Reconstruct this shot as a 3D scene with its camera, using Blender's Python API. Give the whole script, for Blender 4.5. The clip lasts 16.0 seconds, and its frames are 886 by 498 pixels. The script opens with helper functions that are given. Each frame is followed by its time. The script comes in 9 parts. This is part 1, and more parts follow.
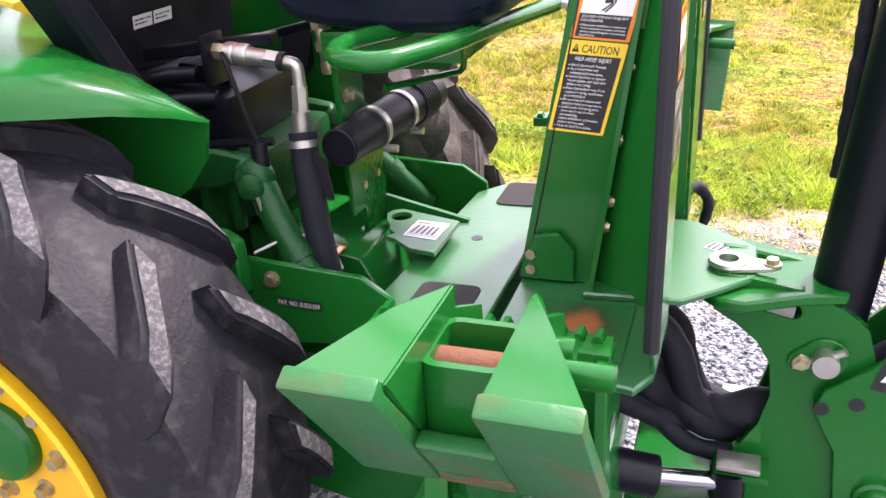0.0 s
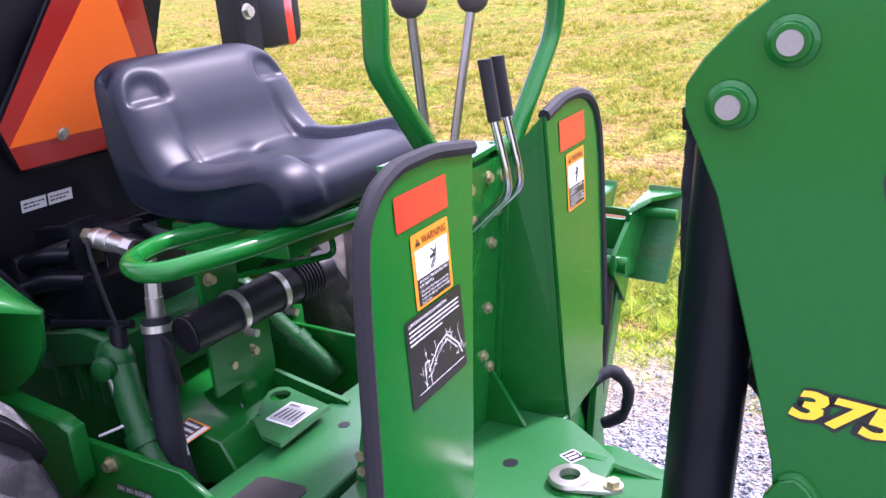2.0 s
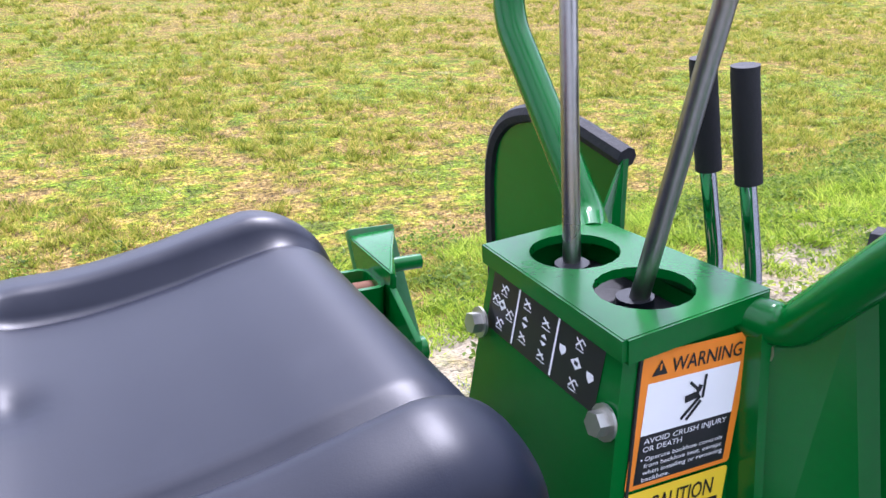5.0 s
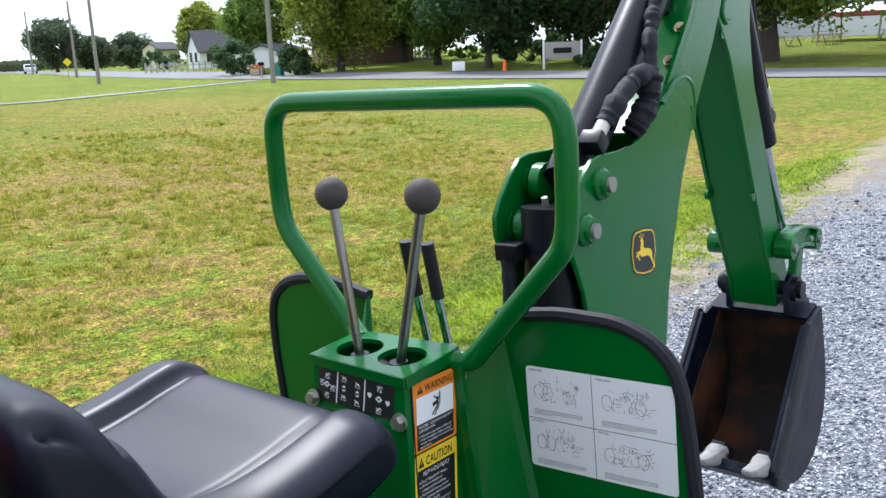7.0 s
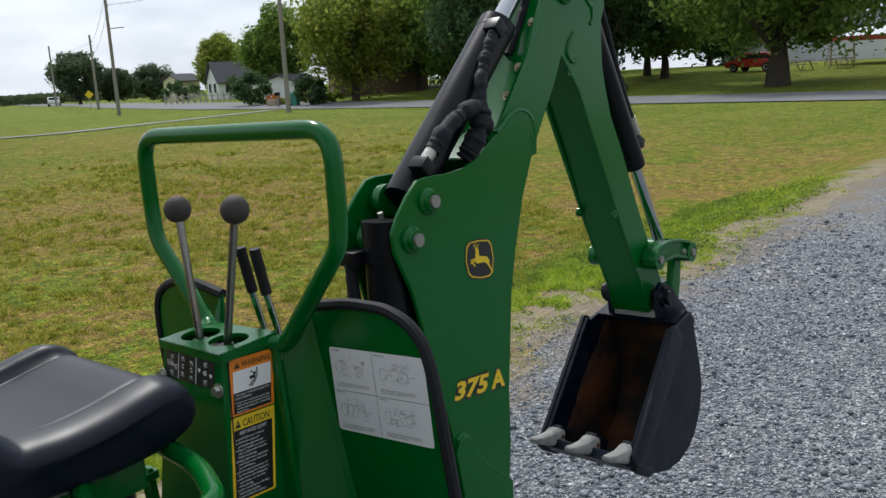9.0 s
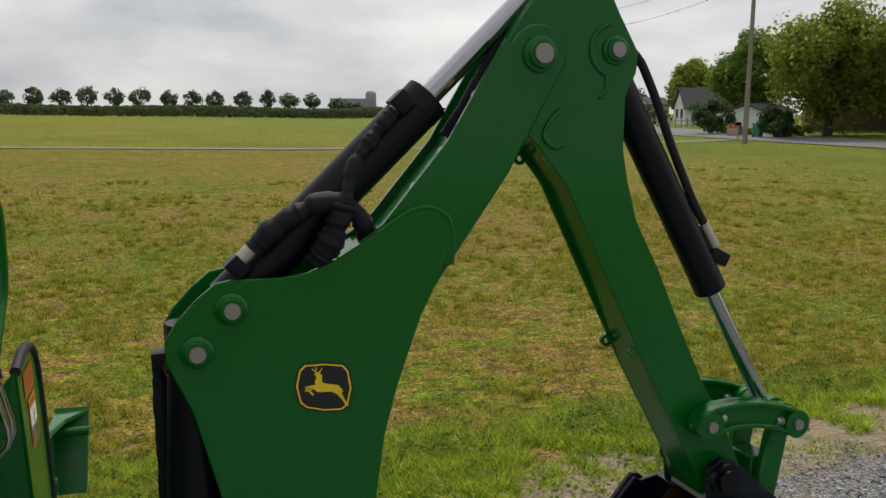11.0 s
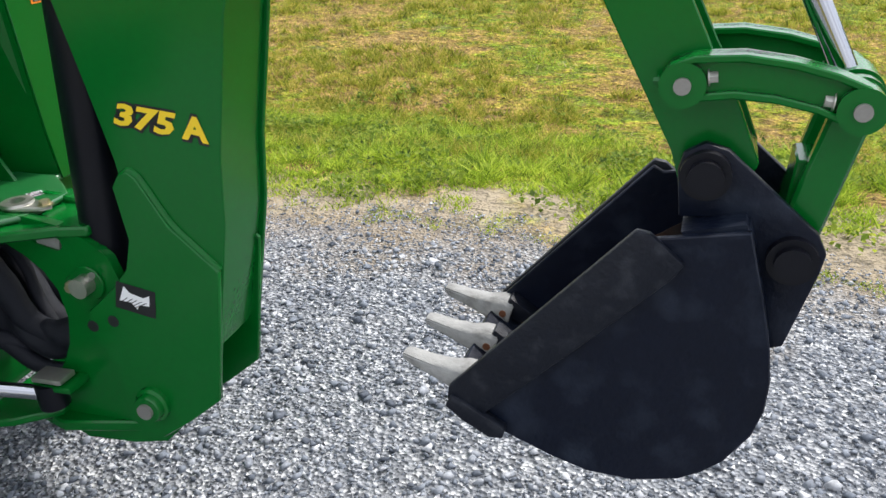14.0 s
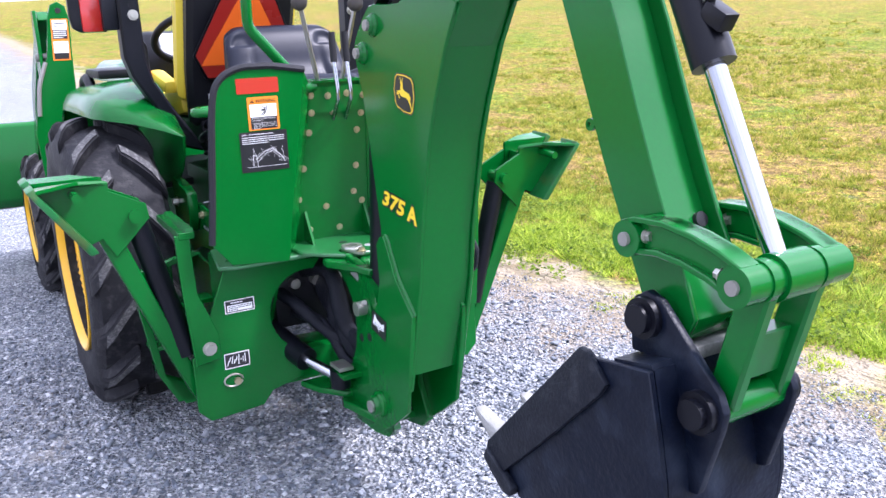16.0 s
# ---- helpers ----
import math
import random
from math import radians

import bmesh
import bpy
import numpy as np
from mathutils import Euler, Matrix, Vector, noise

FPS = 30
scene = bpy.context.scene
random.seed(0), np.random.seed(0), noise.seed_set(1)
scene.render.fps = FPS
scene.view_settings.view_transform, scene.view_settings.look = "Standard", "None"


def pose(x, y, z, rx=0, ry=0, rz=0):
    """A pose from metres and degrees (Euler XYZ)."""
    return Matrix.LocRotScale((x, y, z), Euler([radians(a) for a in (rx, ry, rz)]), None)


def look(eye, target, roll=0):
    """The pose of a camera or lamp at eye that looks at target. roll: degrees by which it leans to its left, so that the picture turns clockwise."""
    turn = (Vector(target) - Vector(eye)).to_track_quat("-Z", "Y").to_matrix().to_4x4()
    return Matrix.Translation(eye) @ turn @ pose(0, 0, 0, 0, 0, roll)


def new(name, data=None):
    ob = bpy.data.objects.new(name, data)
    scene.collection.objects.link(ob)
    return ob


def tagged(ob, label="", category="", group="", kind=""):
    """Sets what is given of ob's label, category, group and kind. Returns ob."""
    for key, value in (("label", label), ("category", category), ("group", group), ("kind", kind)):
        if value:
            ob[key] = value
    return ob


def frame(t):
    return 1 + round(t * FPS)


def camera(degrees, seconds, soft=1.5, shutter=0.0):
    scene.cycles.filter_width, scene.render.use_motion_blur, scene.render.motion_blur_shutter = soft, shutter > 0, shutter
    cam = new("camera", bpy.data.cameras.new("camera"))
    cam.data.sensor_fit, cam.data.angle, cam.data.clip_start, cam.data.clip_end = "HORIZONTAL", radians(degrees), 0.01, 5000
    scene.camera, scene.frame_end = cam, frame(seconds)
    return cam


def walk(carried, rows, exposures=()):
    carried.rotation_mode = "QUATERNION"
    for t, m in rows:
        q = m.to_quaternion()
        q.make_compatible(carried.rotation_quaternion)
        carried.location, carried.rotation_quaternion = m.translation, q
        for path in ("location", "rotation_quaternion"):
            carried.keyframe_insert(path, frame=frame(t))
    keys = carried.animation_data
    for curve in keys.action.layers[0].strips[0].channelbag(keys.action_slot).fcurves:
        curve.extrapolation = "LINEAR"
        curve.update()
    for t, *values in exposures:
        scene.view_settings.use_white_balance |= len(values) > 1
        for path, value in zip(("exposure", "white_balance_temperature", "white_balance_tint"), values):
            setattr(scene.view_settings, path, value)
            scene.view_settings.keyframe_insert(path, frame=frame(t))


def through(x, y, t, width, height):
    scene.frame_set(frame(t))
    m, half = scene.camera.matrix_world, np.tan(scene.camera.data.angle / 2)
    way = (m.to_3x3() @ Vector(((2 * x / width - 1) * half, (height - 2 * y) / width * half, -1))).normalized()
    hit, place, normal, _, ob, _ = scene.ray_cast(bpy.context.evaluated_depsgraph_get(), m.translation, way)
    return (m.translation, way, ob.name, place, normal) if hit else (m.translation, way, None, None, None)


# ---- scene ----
cam = camera(55.29, 16.0)
# seconds, eye, target, lean
PATH = [
    (0, (1.077, -1.480, 1.635), (0.482, 0.189, 0.707), -1.73),
    (0.5, (1.242, -1.738, 1.689), (0.604, -0.068, 0.792), -2.93),
    (1, (1.377, -1.646, 1.722), (0.700, 0.045, 0.896), -3.61),
    (1.5, (1.492, -1.359, 1.727), (0.778, 0.364, 1.006), -2.23),
    (2, (1.529, -1.164, 1.744), (0.606, 0.469, 1.050), -3.85),
    (2.5, (1.482, -0.946, 1.771), (0.496, 0.662, 1.105), -2.61),
    (3, (1.415, -0.784, 1.758), (0.392, 0.799, 1.088), -2.47),
    (3.2, (1.325, -0.758, 1.747), (0.320, 0.837, 1.077), -2.60),
    (5.3, (0.403, -0.462, 1.680), (1.431, 1.062, 0.892), 0.51),
    (5.5, (0.361, -0.469, 1.693), (1.472, 0.993, 0.901), 0.45),
    (6, (0.251, -0.532, 1.755), (1.472, 0.836, 0.958), -0.08),
    (6.5, (0.166, -0.672, 1.844), (1.597, 0.562, 1.191), 0.12),
    (7, (-0.017, -0.846, 1.865), (1.487, 0.388, 1.401), -2.12),
    (7.5, (-0.144, -0.973, 1.890), (1.421, 0.213, 1.507), -2.83),
    (8, (-0.199, -1.095, 1.879), (1.388, 0.071, 1.525), -2.84),
    (8.2, (-0.203, -1.155, 1.875), (1.381, 0.012, 1.516), -2.89),
    (10.3, (0.833, -1.616, 1.907), (1.775, 0.090, 1.458), -1.40),
    (10.5, (0.986, -1.665, 1.925), (1.802, 0.108, 1.487), -1.06),
    (11, (1.276, -1.670, 1.974), (1.917, 0.196, 1.650), 0.41),
    (11.5, (1.545, -1.451, 1.982), (2.099, 0.460, 1.778), 1.22),
    (12, (1.785, -1.306, 1.934), (2.306, 0.608, 1.679), 0.33),
    (12.5, (2.125, -1.177, 1.789), (2.485, 0.723, 1.276), 0.89),
    (13, (2.334, -1.121, 1.669), (2.439, 0.716, 0.886), 1.04),
    (13.5, (2.416, -1.224, 1.591), (2.219, 0.531, 0.653), 0.06),
    (14, (2.492, -1.360, 1.622), (1.943, 0.329, 0.702), -1.56),
    (14.5, (2.666, -1.347, 1.640), (1.586, 0.124, 0.822), -3.08),
    (15, (2.918, -1.282, 1.665), (1.513, -0.065, 0.928), -3.54),
    (15.5, (3.226, -1.281, 1.691), (1.733, -0.133, 1.019), -2.22),
    (16, (3.525, -1.123, 1.711), (1.879, -0.162, 1.104), -2.44),
]
EXPOSURES = [(0.0, 1.38, 6450, 33), (0.6, 1.24, 6250, 35), (1.5, 1.34, 5900, 43), (2.3, 1.18, 5600, 42), (3.0, 1.02, 5550, 39), (5.5, 0.88, 5450, 23), (7.0, 0.40, 5700, 13), (8.2, -0.50, 5900, 9), (10.4, -0.72, 6600, 11), (11.0, -0.90, 6800, 11), (11.6, -1.30, 6700, 11), (12.0, -1.36, 6600, 11), (12.6, -0.63, 6900, 8), (13.2, 0.12, 6400, 12), (14.0, 0.26, 6250, 13), (14.5, 0.56, 5900, 17), (15.2, 1.02, 5650, 25), (16.0, 1.02, 5600, 26)]
walk(cam, [(t, look(eye, target, roll)) for t, eye, target, roll in PATH], EXPOSURES)

# ---- world and sun ----
SUN_AZ, SUN_EL = 62.0, 52.0   # degrees: azimuth from +x towards +y, height
world = bpy.data.worlds.new("world")
scene.world = world
world.use_nodes = True
wn, wl = world.node_tree.nodes, world.node_tree.links
wn.clear()
w_out = wn.new("ShaderNodeOutputWorld")
w_bg = wn.new("ShaderNodeBackground")
w_sky = wn.new("ShaderNodeTexSky")
w_sky.sky_type, w_sky.sun_disc = "NISHITA", False
w_sky.sun_elevation, w_sky.sun_rotation = radians(SUN_EL), radians(90 - SUN_AZ)
w_sky.dust_density, w_sky.air_density = 2.5, 1.0
w_co = wn.new("ShaderNodeTexCoord")
w_map = wn.new("ShaderNodeMapping")
w_map.inputs["Scale"].default_value = (1.4, 1.4, 4.0)
w_noise = wn.new("ShaderNodeTexNoise")
w_noise.inputs["Scale"].default_value, w_noise.inputs["Detail"].default_value, w_noise.inputs["Roughness"].default_value = 1.7, 6.0, 0.55
w_ramp = wn.new("ShaderNodeValToRGB")
w_ramp.color_ramp.elements[0].position, w_ramp.color_ramp.elements[0].color = 0.36, (9.0, 9.8, 10.8, 1)
w_ramp.color_ramp.elements[1].position, w_ramp.color_ramp.elements[1].color = 0.64, (17.5, 17.6, 17.8, 1)
w_mix = wn.new("ShaderNodeMixRGB")
w_mix.inputs["Fac"].default_value = 0.86
w_bg.inputs["Strength"].default_value = 0.079
wl.new(w_co.outputs["Generated"], w_map.inputs["Vector"])
wl.new(w_map.outputs["Vector"], w_noise.inputs["Vector"])
wl.new(w_noise.outputs["Fac"], w_ramp.inputs["Fac"])
wl.new(w_sky.outputs["Color"], w_mix.inputs["Color1"])
wl.new(w_ramp.outputs["Color"], w_mix.inputs["Color2"])
# the overcast is brighter round the hidden sun
w_dot = wn.new("ShaderNodeVectorMath")
w_dot.operation = "DOT_PRODUCT"
w_dot.inputs[1].default_value = (math.cos(radians(SUN_EL)) * math.cos(radians(SUN_AZ)), math.cos(radians(SUN_EL)) * math.sin(radians(SUN_AZ)), math.sin(radians(SUN_EL)))
w_fall = wn.new("ShaderNodeMapRange")
w_fall.inputs["From Min"].default_value, w_fall.inputs["To Min"].default_value, w_fall.inputs["To Max"].default_value = -0.7, 0.62, 1.55
w_glow = wn.new("ShaderNodeMixRGB")
w_glow.blend_type, w_glow.inputs["Fac"].default_value = "MULTIPLY", 1.0
wl.new(w_co.outputs["Generated"], w_dot.inputs[0])
wl.new(w_dot.outputs["Value"], w_fall.inputs["Value"])
wl.new(w_mix.outputs["Color"], w_glow.inputs["Color1"])
wl.new(w_fall.outputs[0], w_glow.inputs["Color2"])
wl.new(w_glow.outputs["Color"], w_bg.inputs["Color"])
wl.new(w_bg.outputs["Background"], w_out.inputs["Surface"])
sun_data = bpy.data.lights.new("sun", "SUN")
sun_data.energy, sun_data.angle, sun_data.color = 3.5, radians(7), (1.0, 0.95, 0.86)
sun = new("sun", sun_data)
sun_dir = Vector((math.cos(radians(SUN_EL)) * math.cos(radians(SUN_AZ)), math.cos(radians(SUN_EL)) * math.sin(radians(SUN_AZ)), math.sin(radians(SUN_EL))))
sun.matrix_world = look(sun_dir * 50, (0, 0, 0))


# ---- materials ----
def material(name, color, rough=0.5, metal=0.0, var=0.12, scale=6.0, grain=60.0, bump=0.0, bump_scale=200.0, dirt=None, dirt_amount=0.0, dirt_scale=3.0, coat=0.0, spec=0.5, rough_var=0.1):
    """A base colour that varies at two scales, with stains of a second colour and fine relief."""
    m = bpy.data.materials.new(name)
    m.use_nodes = True
    n, l = m.node_tree.nodes, m.node_tree.links
    b = n["Principled BSDF"]
    co = n.new("ShaderNodeTexCoord")

    def tex(s, detail=4.0):
        t = n.new("ShaderNodeTexNoise")
        t.inputs["Scale"].default_value, t.inputs["Detail"].default_value = s, detail
        l.new(co.outputs["Object"], t.inputs["Vector"])
        return t

    def mix(fac, a, c, blend="MIX"):
        x = n.new("ShaderNodeMixRGB")
        x.blend_type = blend
        for sock, val in (("Fac", fac), ("Color1", a), ("Color2", c)):
            if isinstance(val, (int, float)):
                x.inputs[sock].default_value = val
            elif isinstance(val, tuple):
                x.inputs[sock].default_value = (*val[:3], 1)
            else:
                l.new(val, x.inputs[sock])
        return x.outputs["Color"]

    big, small = tex(scale), tex(grain, 2.0)
    dark = tuple(c * (1 - var) for c in color)
    lite = tuple(min(1, c * (1 + var)) for c in color)
    col = mix(big.outputs["Fac"], dark, lite)
    col = mix(0.5, col, mix(small.outputs["Fac"], dark, lite))
    if dirt:
        t = tex(dirt_scale, 8.0)
        r = n.new("ShaderNodeValToRGB")
        r.color_ramp.elements[0].position, r.color_ramp.elements[1].position = 0.62 - 0.25 * dirt_amount, 0.78 - 0.2 * dirt_amount
        r.color_ramp.elements[1].color = (dirt_amount, dirt_amount, dirt_amount, 1)
        l.new(t.outputs["Fac"], r.inputs["Fac"])
        col = mix(r.outputs["Color"], col, dirt)
    l.new(col, b.inputs["Base Color"])
    rr = n.new("ShaderNodeMapRange")
    rr.inputs["To Min"].default_value, rr.inputs["To Max"].default_value = max(0.02, rough - rough_var), min(1, rough + rough_var)
    l.new(big.outputs["Fac"], rr.inputs["Value"])
    l.new(rr.outputs["Result"], b.inputs["Roughness"])
    b.inputs["Metallic"].default_value = metal
    b.inputs["Specular IOR Level"].default_value = spec
    b.inputs["Coat Weight"].default_value = coat
    b.inputs["Coat Roughness"].default_value = 0.12
    if bump:
        t = tex(bump_scale, 3.0)
        bp = n.new("ShaderNodeBump")
        bp.inputs["Strength"].default_value, bp.inputs["Distance"].default_value = bump, 0.004
        l.new(t.outputs["Fac"], bp.inputs["Height"])
        l.new(bp.outputs["Normal"], b.inputs["Normal"])
    return m


GREEN = material("green_paint", (0.0010, 0.116, 0.014), 0.24, var=0.12, scale=5, grain=90, bump=0.06, bump_scale=70, dirt=(0.008, 0.118, 0.024), dirt_amount=0.16, dirt_scale=7, coat=0.20, spec=0.24, rough_var=0.06)
GREEN_DECK = material("weathered_deck_paint", (0.006, 0.120, 0.024), 0.40, var=0.15, scale=6, grain=120, bump=0.08, bump_scale=90, dirt=(0.05, 0.14, 0.06), dirt_amount=0.4, dirt_scale=9, spec=0.9, coat=0.25, rough_var=0.10)
GREEN_WORN = material("green_paint_rusty", (0.006, 0.120, 0.024), 0.40, var=0.2, dirt=(0.13, 0.050, 0.016), dirt_amount=0.42, dirt_scale=13, bump=0.35, bump_scale=60)
RUSTY_WELD = material("rusted_through_paint", (0.012, 0.085, 0.026), 0.6, var=0.3, scale=18, bump=0.8, bump_scale=70, dirt=(0.17, 0.062, 0.018), dirt_amount=0.9, dirt_scale=26)
RUST = material("rust", (0.15, 0.055, 0.022), 0.8, var=0.3, scale=20, grain=120, bump=0.4, bump_scale=150)
# deep casting green, darkened further for the shade under the seat
GREEN_CAST = material("green_casting", (0.002, 0.066, 0.012), 0.40, spec=0.3, var=0.15, bump=0.35, bump_scale=120, dirt=(0.015, 0.040, 0.018), dirt_amount=0.4)
BLACK = material("black_paint", (0.004, 0.0045, 0.008), 0.36, spec=0.24, var=0.2, scale=8, bump=0.06, bump_scale=90, dirt=(0.025, 0.025, 0.027), dirt_amount=0.25)
BUCKET = material("bucket_black", (0.0018, 0.0042, 0.0125), 0.44, spec=0.22, var=0.4, scale=9, bump=0.4, bump_scale=90, dirt=(0.024, 0.033, 0.052), dirt_amount=0.48, dirt_scale=13, rough_var=0.16)
SCUFFED = material("scuffed_black_steel", (0.004, 0.006, 0.012), 0.5, spec=0.28, var=0.35, scale=14, bump=0.45, bump_scale=120, dirt=(0.045, 0.05, 0.06), dirt_amount=0.36, dirt_scale=28)
BUCKET_IN = material("bucket_inside", (0.024, 0.019, 0.017), 0.7, spec=0.25, var=0.4, scale=9, bump=0.35, bump_scale=60, dirt=(0.15, 0.052, 0.018), dirt_amount=0.72, dirt_scale=6.5)
PLASTIC = material("black_plastic", (0.006, 0.006, 0.009), 0.45, spec=0.25, var=0.1, bump=0.1, bump_scale=300)
RUBBER = material("black_rubber", (0.012, 0.012, 0.014), 0.6, spec=0.3, var=0.15, bump=0.15, bump_scale=200)
SLEEVE = material("woven_sleeve", (0.006, 0.0075, 0.013), 0.58, spec=0.32, var=0.25, scale=30, grain=400, bump=0.6, bump_scale=500)
TRIM = material("edge_trim", (0.015, 0.015, 0.019), 0.65, spec=0.3, var=0.15, bump=0.2, bump_scale=200)
TYRE = material("tyre_rubber", (0.011, 0.011, 0.014), 0.66, spec=0.28, var=0.3, scale=14, grain=110, bump=0.5, bump_scale=120, dirt=(0.062, 0.060, 0.060), dirt_amount=0.45, dirt_scale=30)
TYRE_TOP = material("tyre_lug_top", (0.062, 0.061, 0.062), 0.9, var=0.4, scale=40, grain=180, bump=0.8, bump_scale=160, dirt=(0.20, 0.195, 0.19), dirt_amount=0.60, dirt_scale=110)
TYRE_DUSTY = material("dusty_tyre_rubber", (0.055, 0.050, 0.045), 0.85, spec=0.2, var=0.3, scale=14, grain=110, bump=0.5, bump_scale=120, dirt=(0.20, 0.175, 0.15), dirt_amount=0.6, dirt_scale=12)
YELLOW = material("yellow_paint", (0.80, 0.46, 0.006), 0.35, var=0.06, coat=0.2, dirt=(0.4, 0.25, 0.04), dirt_amount=0.25)
YELLOW_SEAT = material("yellow_vinyl", (0.72, 0.55, 0.03), 0.5, var=0.06)
SEAT = material("seat_vinyl", (0.0040, 0.0060, 0.016), 0.42, spec=0.30, var=0.12, scale=7, bump=0.03, bump_scale=900, dirt=(0.035, 0.037, 0.05), dirt_amount=0.15, dirt_scale=14, rough_var=0.06)
CHROME = material("chrome", (0.44, 0.45, 0.48), 0.10, 1.0, var=0.06, rough_var=0.04)
LEVER = material("worn_lever_steel", (0.30, 0.29, 0.27), 0.30, 1.0, var=0.2, scale=14, grain=160, bump=0.05, dirt=(0.30, 0.22, 0.09), dirt_amount=0.5, dirt_scale=9)
ZINC = material("zinc_plate", (0.50, 0.49, 0.44), 0.38, 0.9, var=0.15, scale=30, bump=0.1)
BOLT = material("yellow_zinc_bolt", (0.50, 0.44, 0.28), 0.4, 0.85, var=0.2, scale=40, dirt=(0.16, 0.1, 0.05), dirt_amount=0.4, dirt_scale=40)
PIN = material("steel_pin", (0.30, 0.29, 0.27), 0.5, 0.6, var=0.2, scale=60, grain=300, bump=0.2)
KNOB = material("worn_knob", (0.055, 0.045, 0.04), 0.7, var=0.2, scale=40, bump=0.2)
TOOTH = material("worn_tooth_steel", (0.29, 0.29, 0.275), 0.68, 0.15, var=0.35, scale=25, bump=0.6, bump_scale=90, dirt=(0.10, 0.095, 0.085), dirt_amount=0.6, dirt_scale=22)
MAT = material("anti_slip_mat", (0.035, 0.032, 0.031), 0.95, var=0.3, scale=200, grain=900, bump=0.7, bump_scale=900)
WHITE = material("decal_white", (0.88, 0.88, 0.88), 0.45, var=0.02)
INK = material("decal_black", (0.012, 0.012, 0.014), 0.4, var=0.05)
ORANGE = material("decal_orange", (0.85, 0.25, 0.012), 0.45, var=0.04)
DYELLOW = material("decal_yellow", (0.88, 0.62, 0.02), 0.42, var=0.03)
RED = material("red_reflector", (0.46, 0.035, 0.018), 0.3, var=0.06, grain=500, coat=0.4)
SMV = material("fluorescent_orange", (0.95, 0.16, 0.008), 0.5, var=0.04)
SMV_RED = material("smv_border_red", (0.36, 0.022, 0.015), 0.3, var=0.15, grain=400, coat=0.4)
AMBER = material("amber_lens", (0.85, 0.17, 0.004), 0.2, var=0.08, grain=200, coat=0.6)
LENS_RED = material("red_lens", (0.45, 0.015, 0.01), 0.18, var=0.1, coat=0.6)
LABEL = material("silver_label", (0.5, 0.51, 0.52), 0.4, 0.3, var=0.06)



def rust_spot(center, radius):
    """Green paint worn through to rust round one place, with a ragged edge."""
    m = material("worn_through_paint", (0.006, 0.120, 0.024), 0.40, var=0.15, bump=0.1, bump_scale=80, spec=0.6)
    n, l = m.node_tree.nodes, m.node_tree.links
    b = n["Principled BSDF"]
    old = b.inputs["Base Color"].links[0].from_socket
    co = n.new("ShaderNodeTexCoord")
    ds = n.new("ShaderNodeVectorMath")
    ds.operation = "DISTANCE"
    ds.inputs[1].default_value = center
    l.new(co.outputs["Object"], ds.inputs[0])
    t = n.new("ShaderNodeTexNoise")
    t.inputs["Scale"].default_value, t.inputs["Detail"].default_value = 22.0, 6.0
    l.new(co.outputs["Object"], t.inputs["Vector"])
    a = n.new("ShaderNodeMath")
    a.operation = "MULTIPLY_ADD"
    a.inputs[1].default_value = 0.09
    l.new(t.outputs["Fac"], a.inputs[0])
    l.new(ds.outputs["Value"], a.inputs[2])
    for lo, hi, c in ((radius * 1.15, radius * 1.75, (0.035, 0.05, 0.02)), (radius * 0.95, radius * 1.35, (0.30, 0.10, 0.03))):
        k = n.new("ShaderNodeMapRange")
        k.inputs["From Min"].default_value, k.inputs["From Max"].default_value = hi, lo
        l.new(a.outputs[0], k.inputs["Value"])
        x = n.new("ShaderNodeMixRGB")
        x.inputs["Color2"].default_value = (*c, 1)
        l.new(k.outputs[0], x.inputs["Fac"])
        l.new(old, x.inputs["Color1"])
        old = x.outputs["Color"]
    l.new(old, b.inputs["Base Color"])
    return m


RUST_SPOT = rust_spot((-0.078, -0.28, 0.82), 0.075)

# ---- the frame of the machine: it stands on gravel that slopes a little ----
U = 1.12
MACH = Matrix.Rotation(radians(-3.3), 4, Vector((math.cos(radians(56)), math.sin(radians(56)), 0)))
YC = -0.05      # the machine's middle


def root(name, label, category, at=(0, 0, 0)):
    ob = new(name)
    ob.matrix_world = MACH @ Matrix.Translation(Vector(at) * U)
    ob["base"] = at
    return tagged(ob, label, category)


def finish(name, bm, mat, smooth=35.0):
    me = bpy.data.meshes.new(name)
    bm.normal_update()
    bm.to_mesh(me)
    bm.free()
    if smooth:
        me.polygons.foreach_set("use_smooth", [True] * len(me.polygons))
        me.set_sharp_from_angle(angle=radians(smooth))
    for m in (mat if isinstance(mat, (list, tuple)) else [mat]):
        me.materials.append(m)
    return me


LEANING = ("boom", "boom_foot", "boom_cylinder", "dipper_cylinder", "bucket_cylinder", "dipper", "guide_link", "bucket_link", "bucket")


def lean(v):
    """Boom and dipper hang out of the machine's plane by 0.8 degrees; their side outlines, drawn on that plane, grow a little with it."""
    out = 0.014 * (v.z - 0.9)
    if v.z > 0.9:
        k, c = 1 + 0.70 * out, (1.221, 1.657)
    elif v.x > 1.8:
        k, c = 1 + 1.05 * out, (2.10, 1.45)
    else:
        k, c = 1.0, (0, 0)
    return Vector((c[0] + (v.x - c[0]) * k, v.y + out, c[1] + (v.z - c[1]) * k))


def leans(name, parent):
    """Boom, dipper and bucket hang a little out of the machine's plane."""
    while parent.parent:
        name, parent = parent.name, parent.parent
    return name.split(".")[0] in LEANING


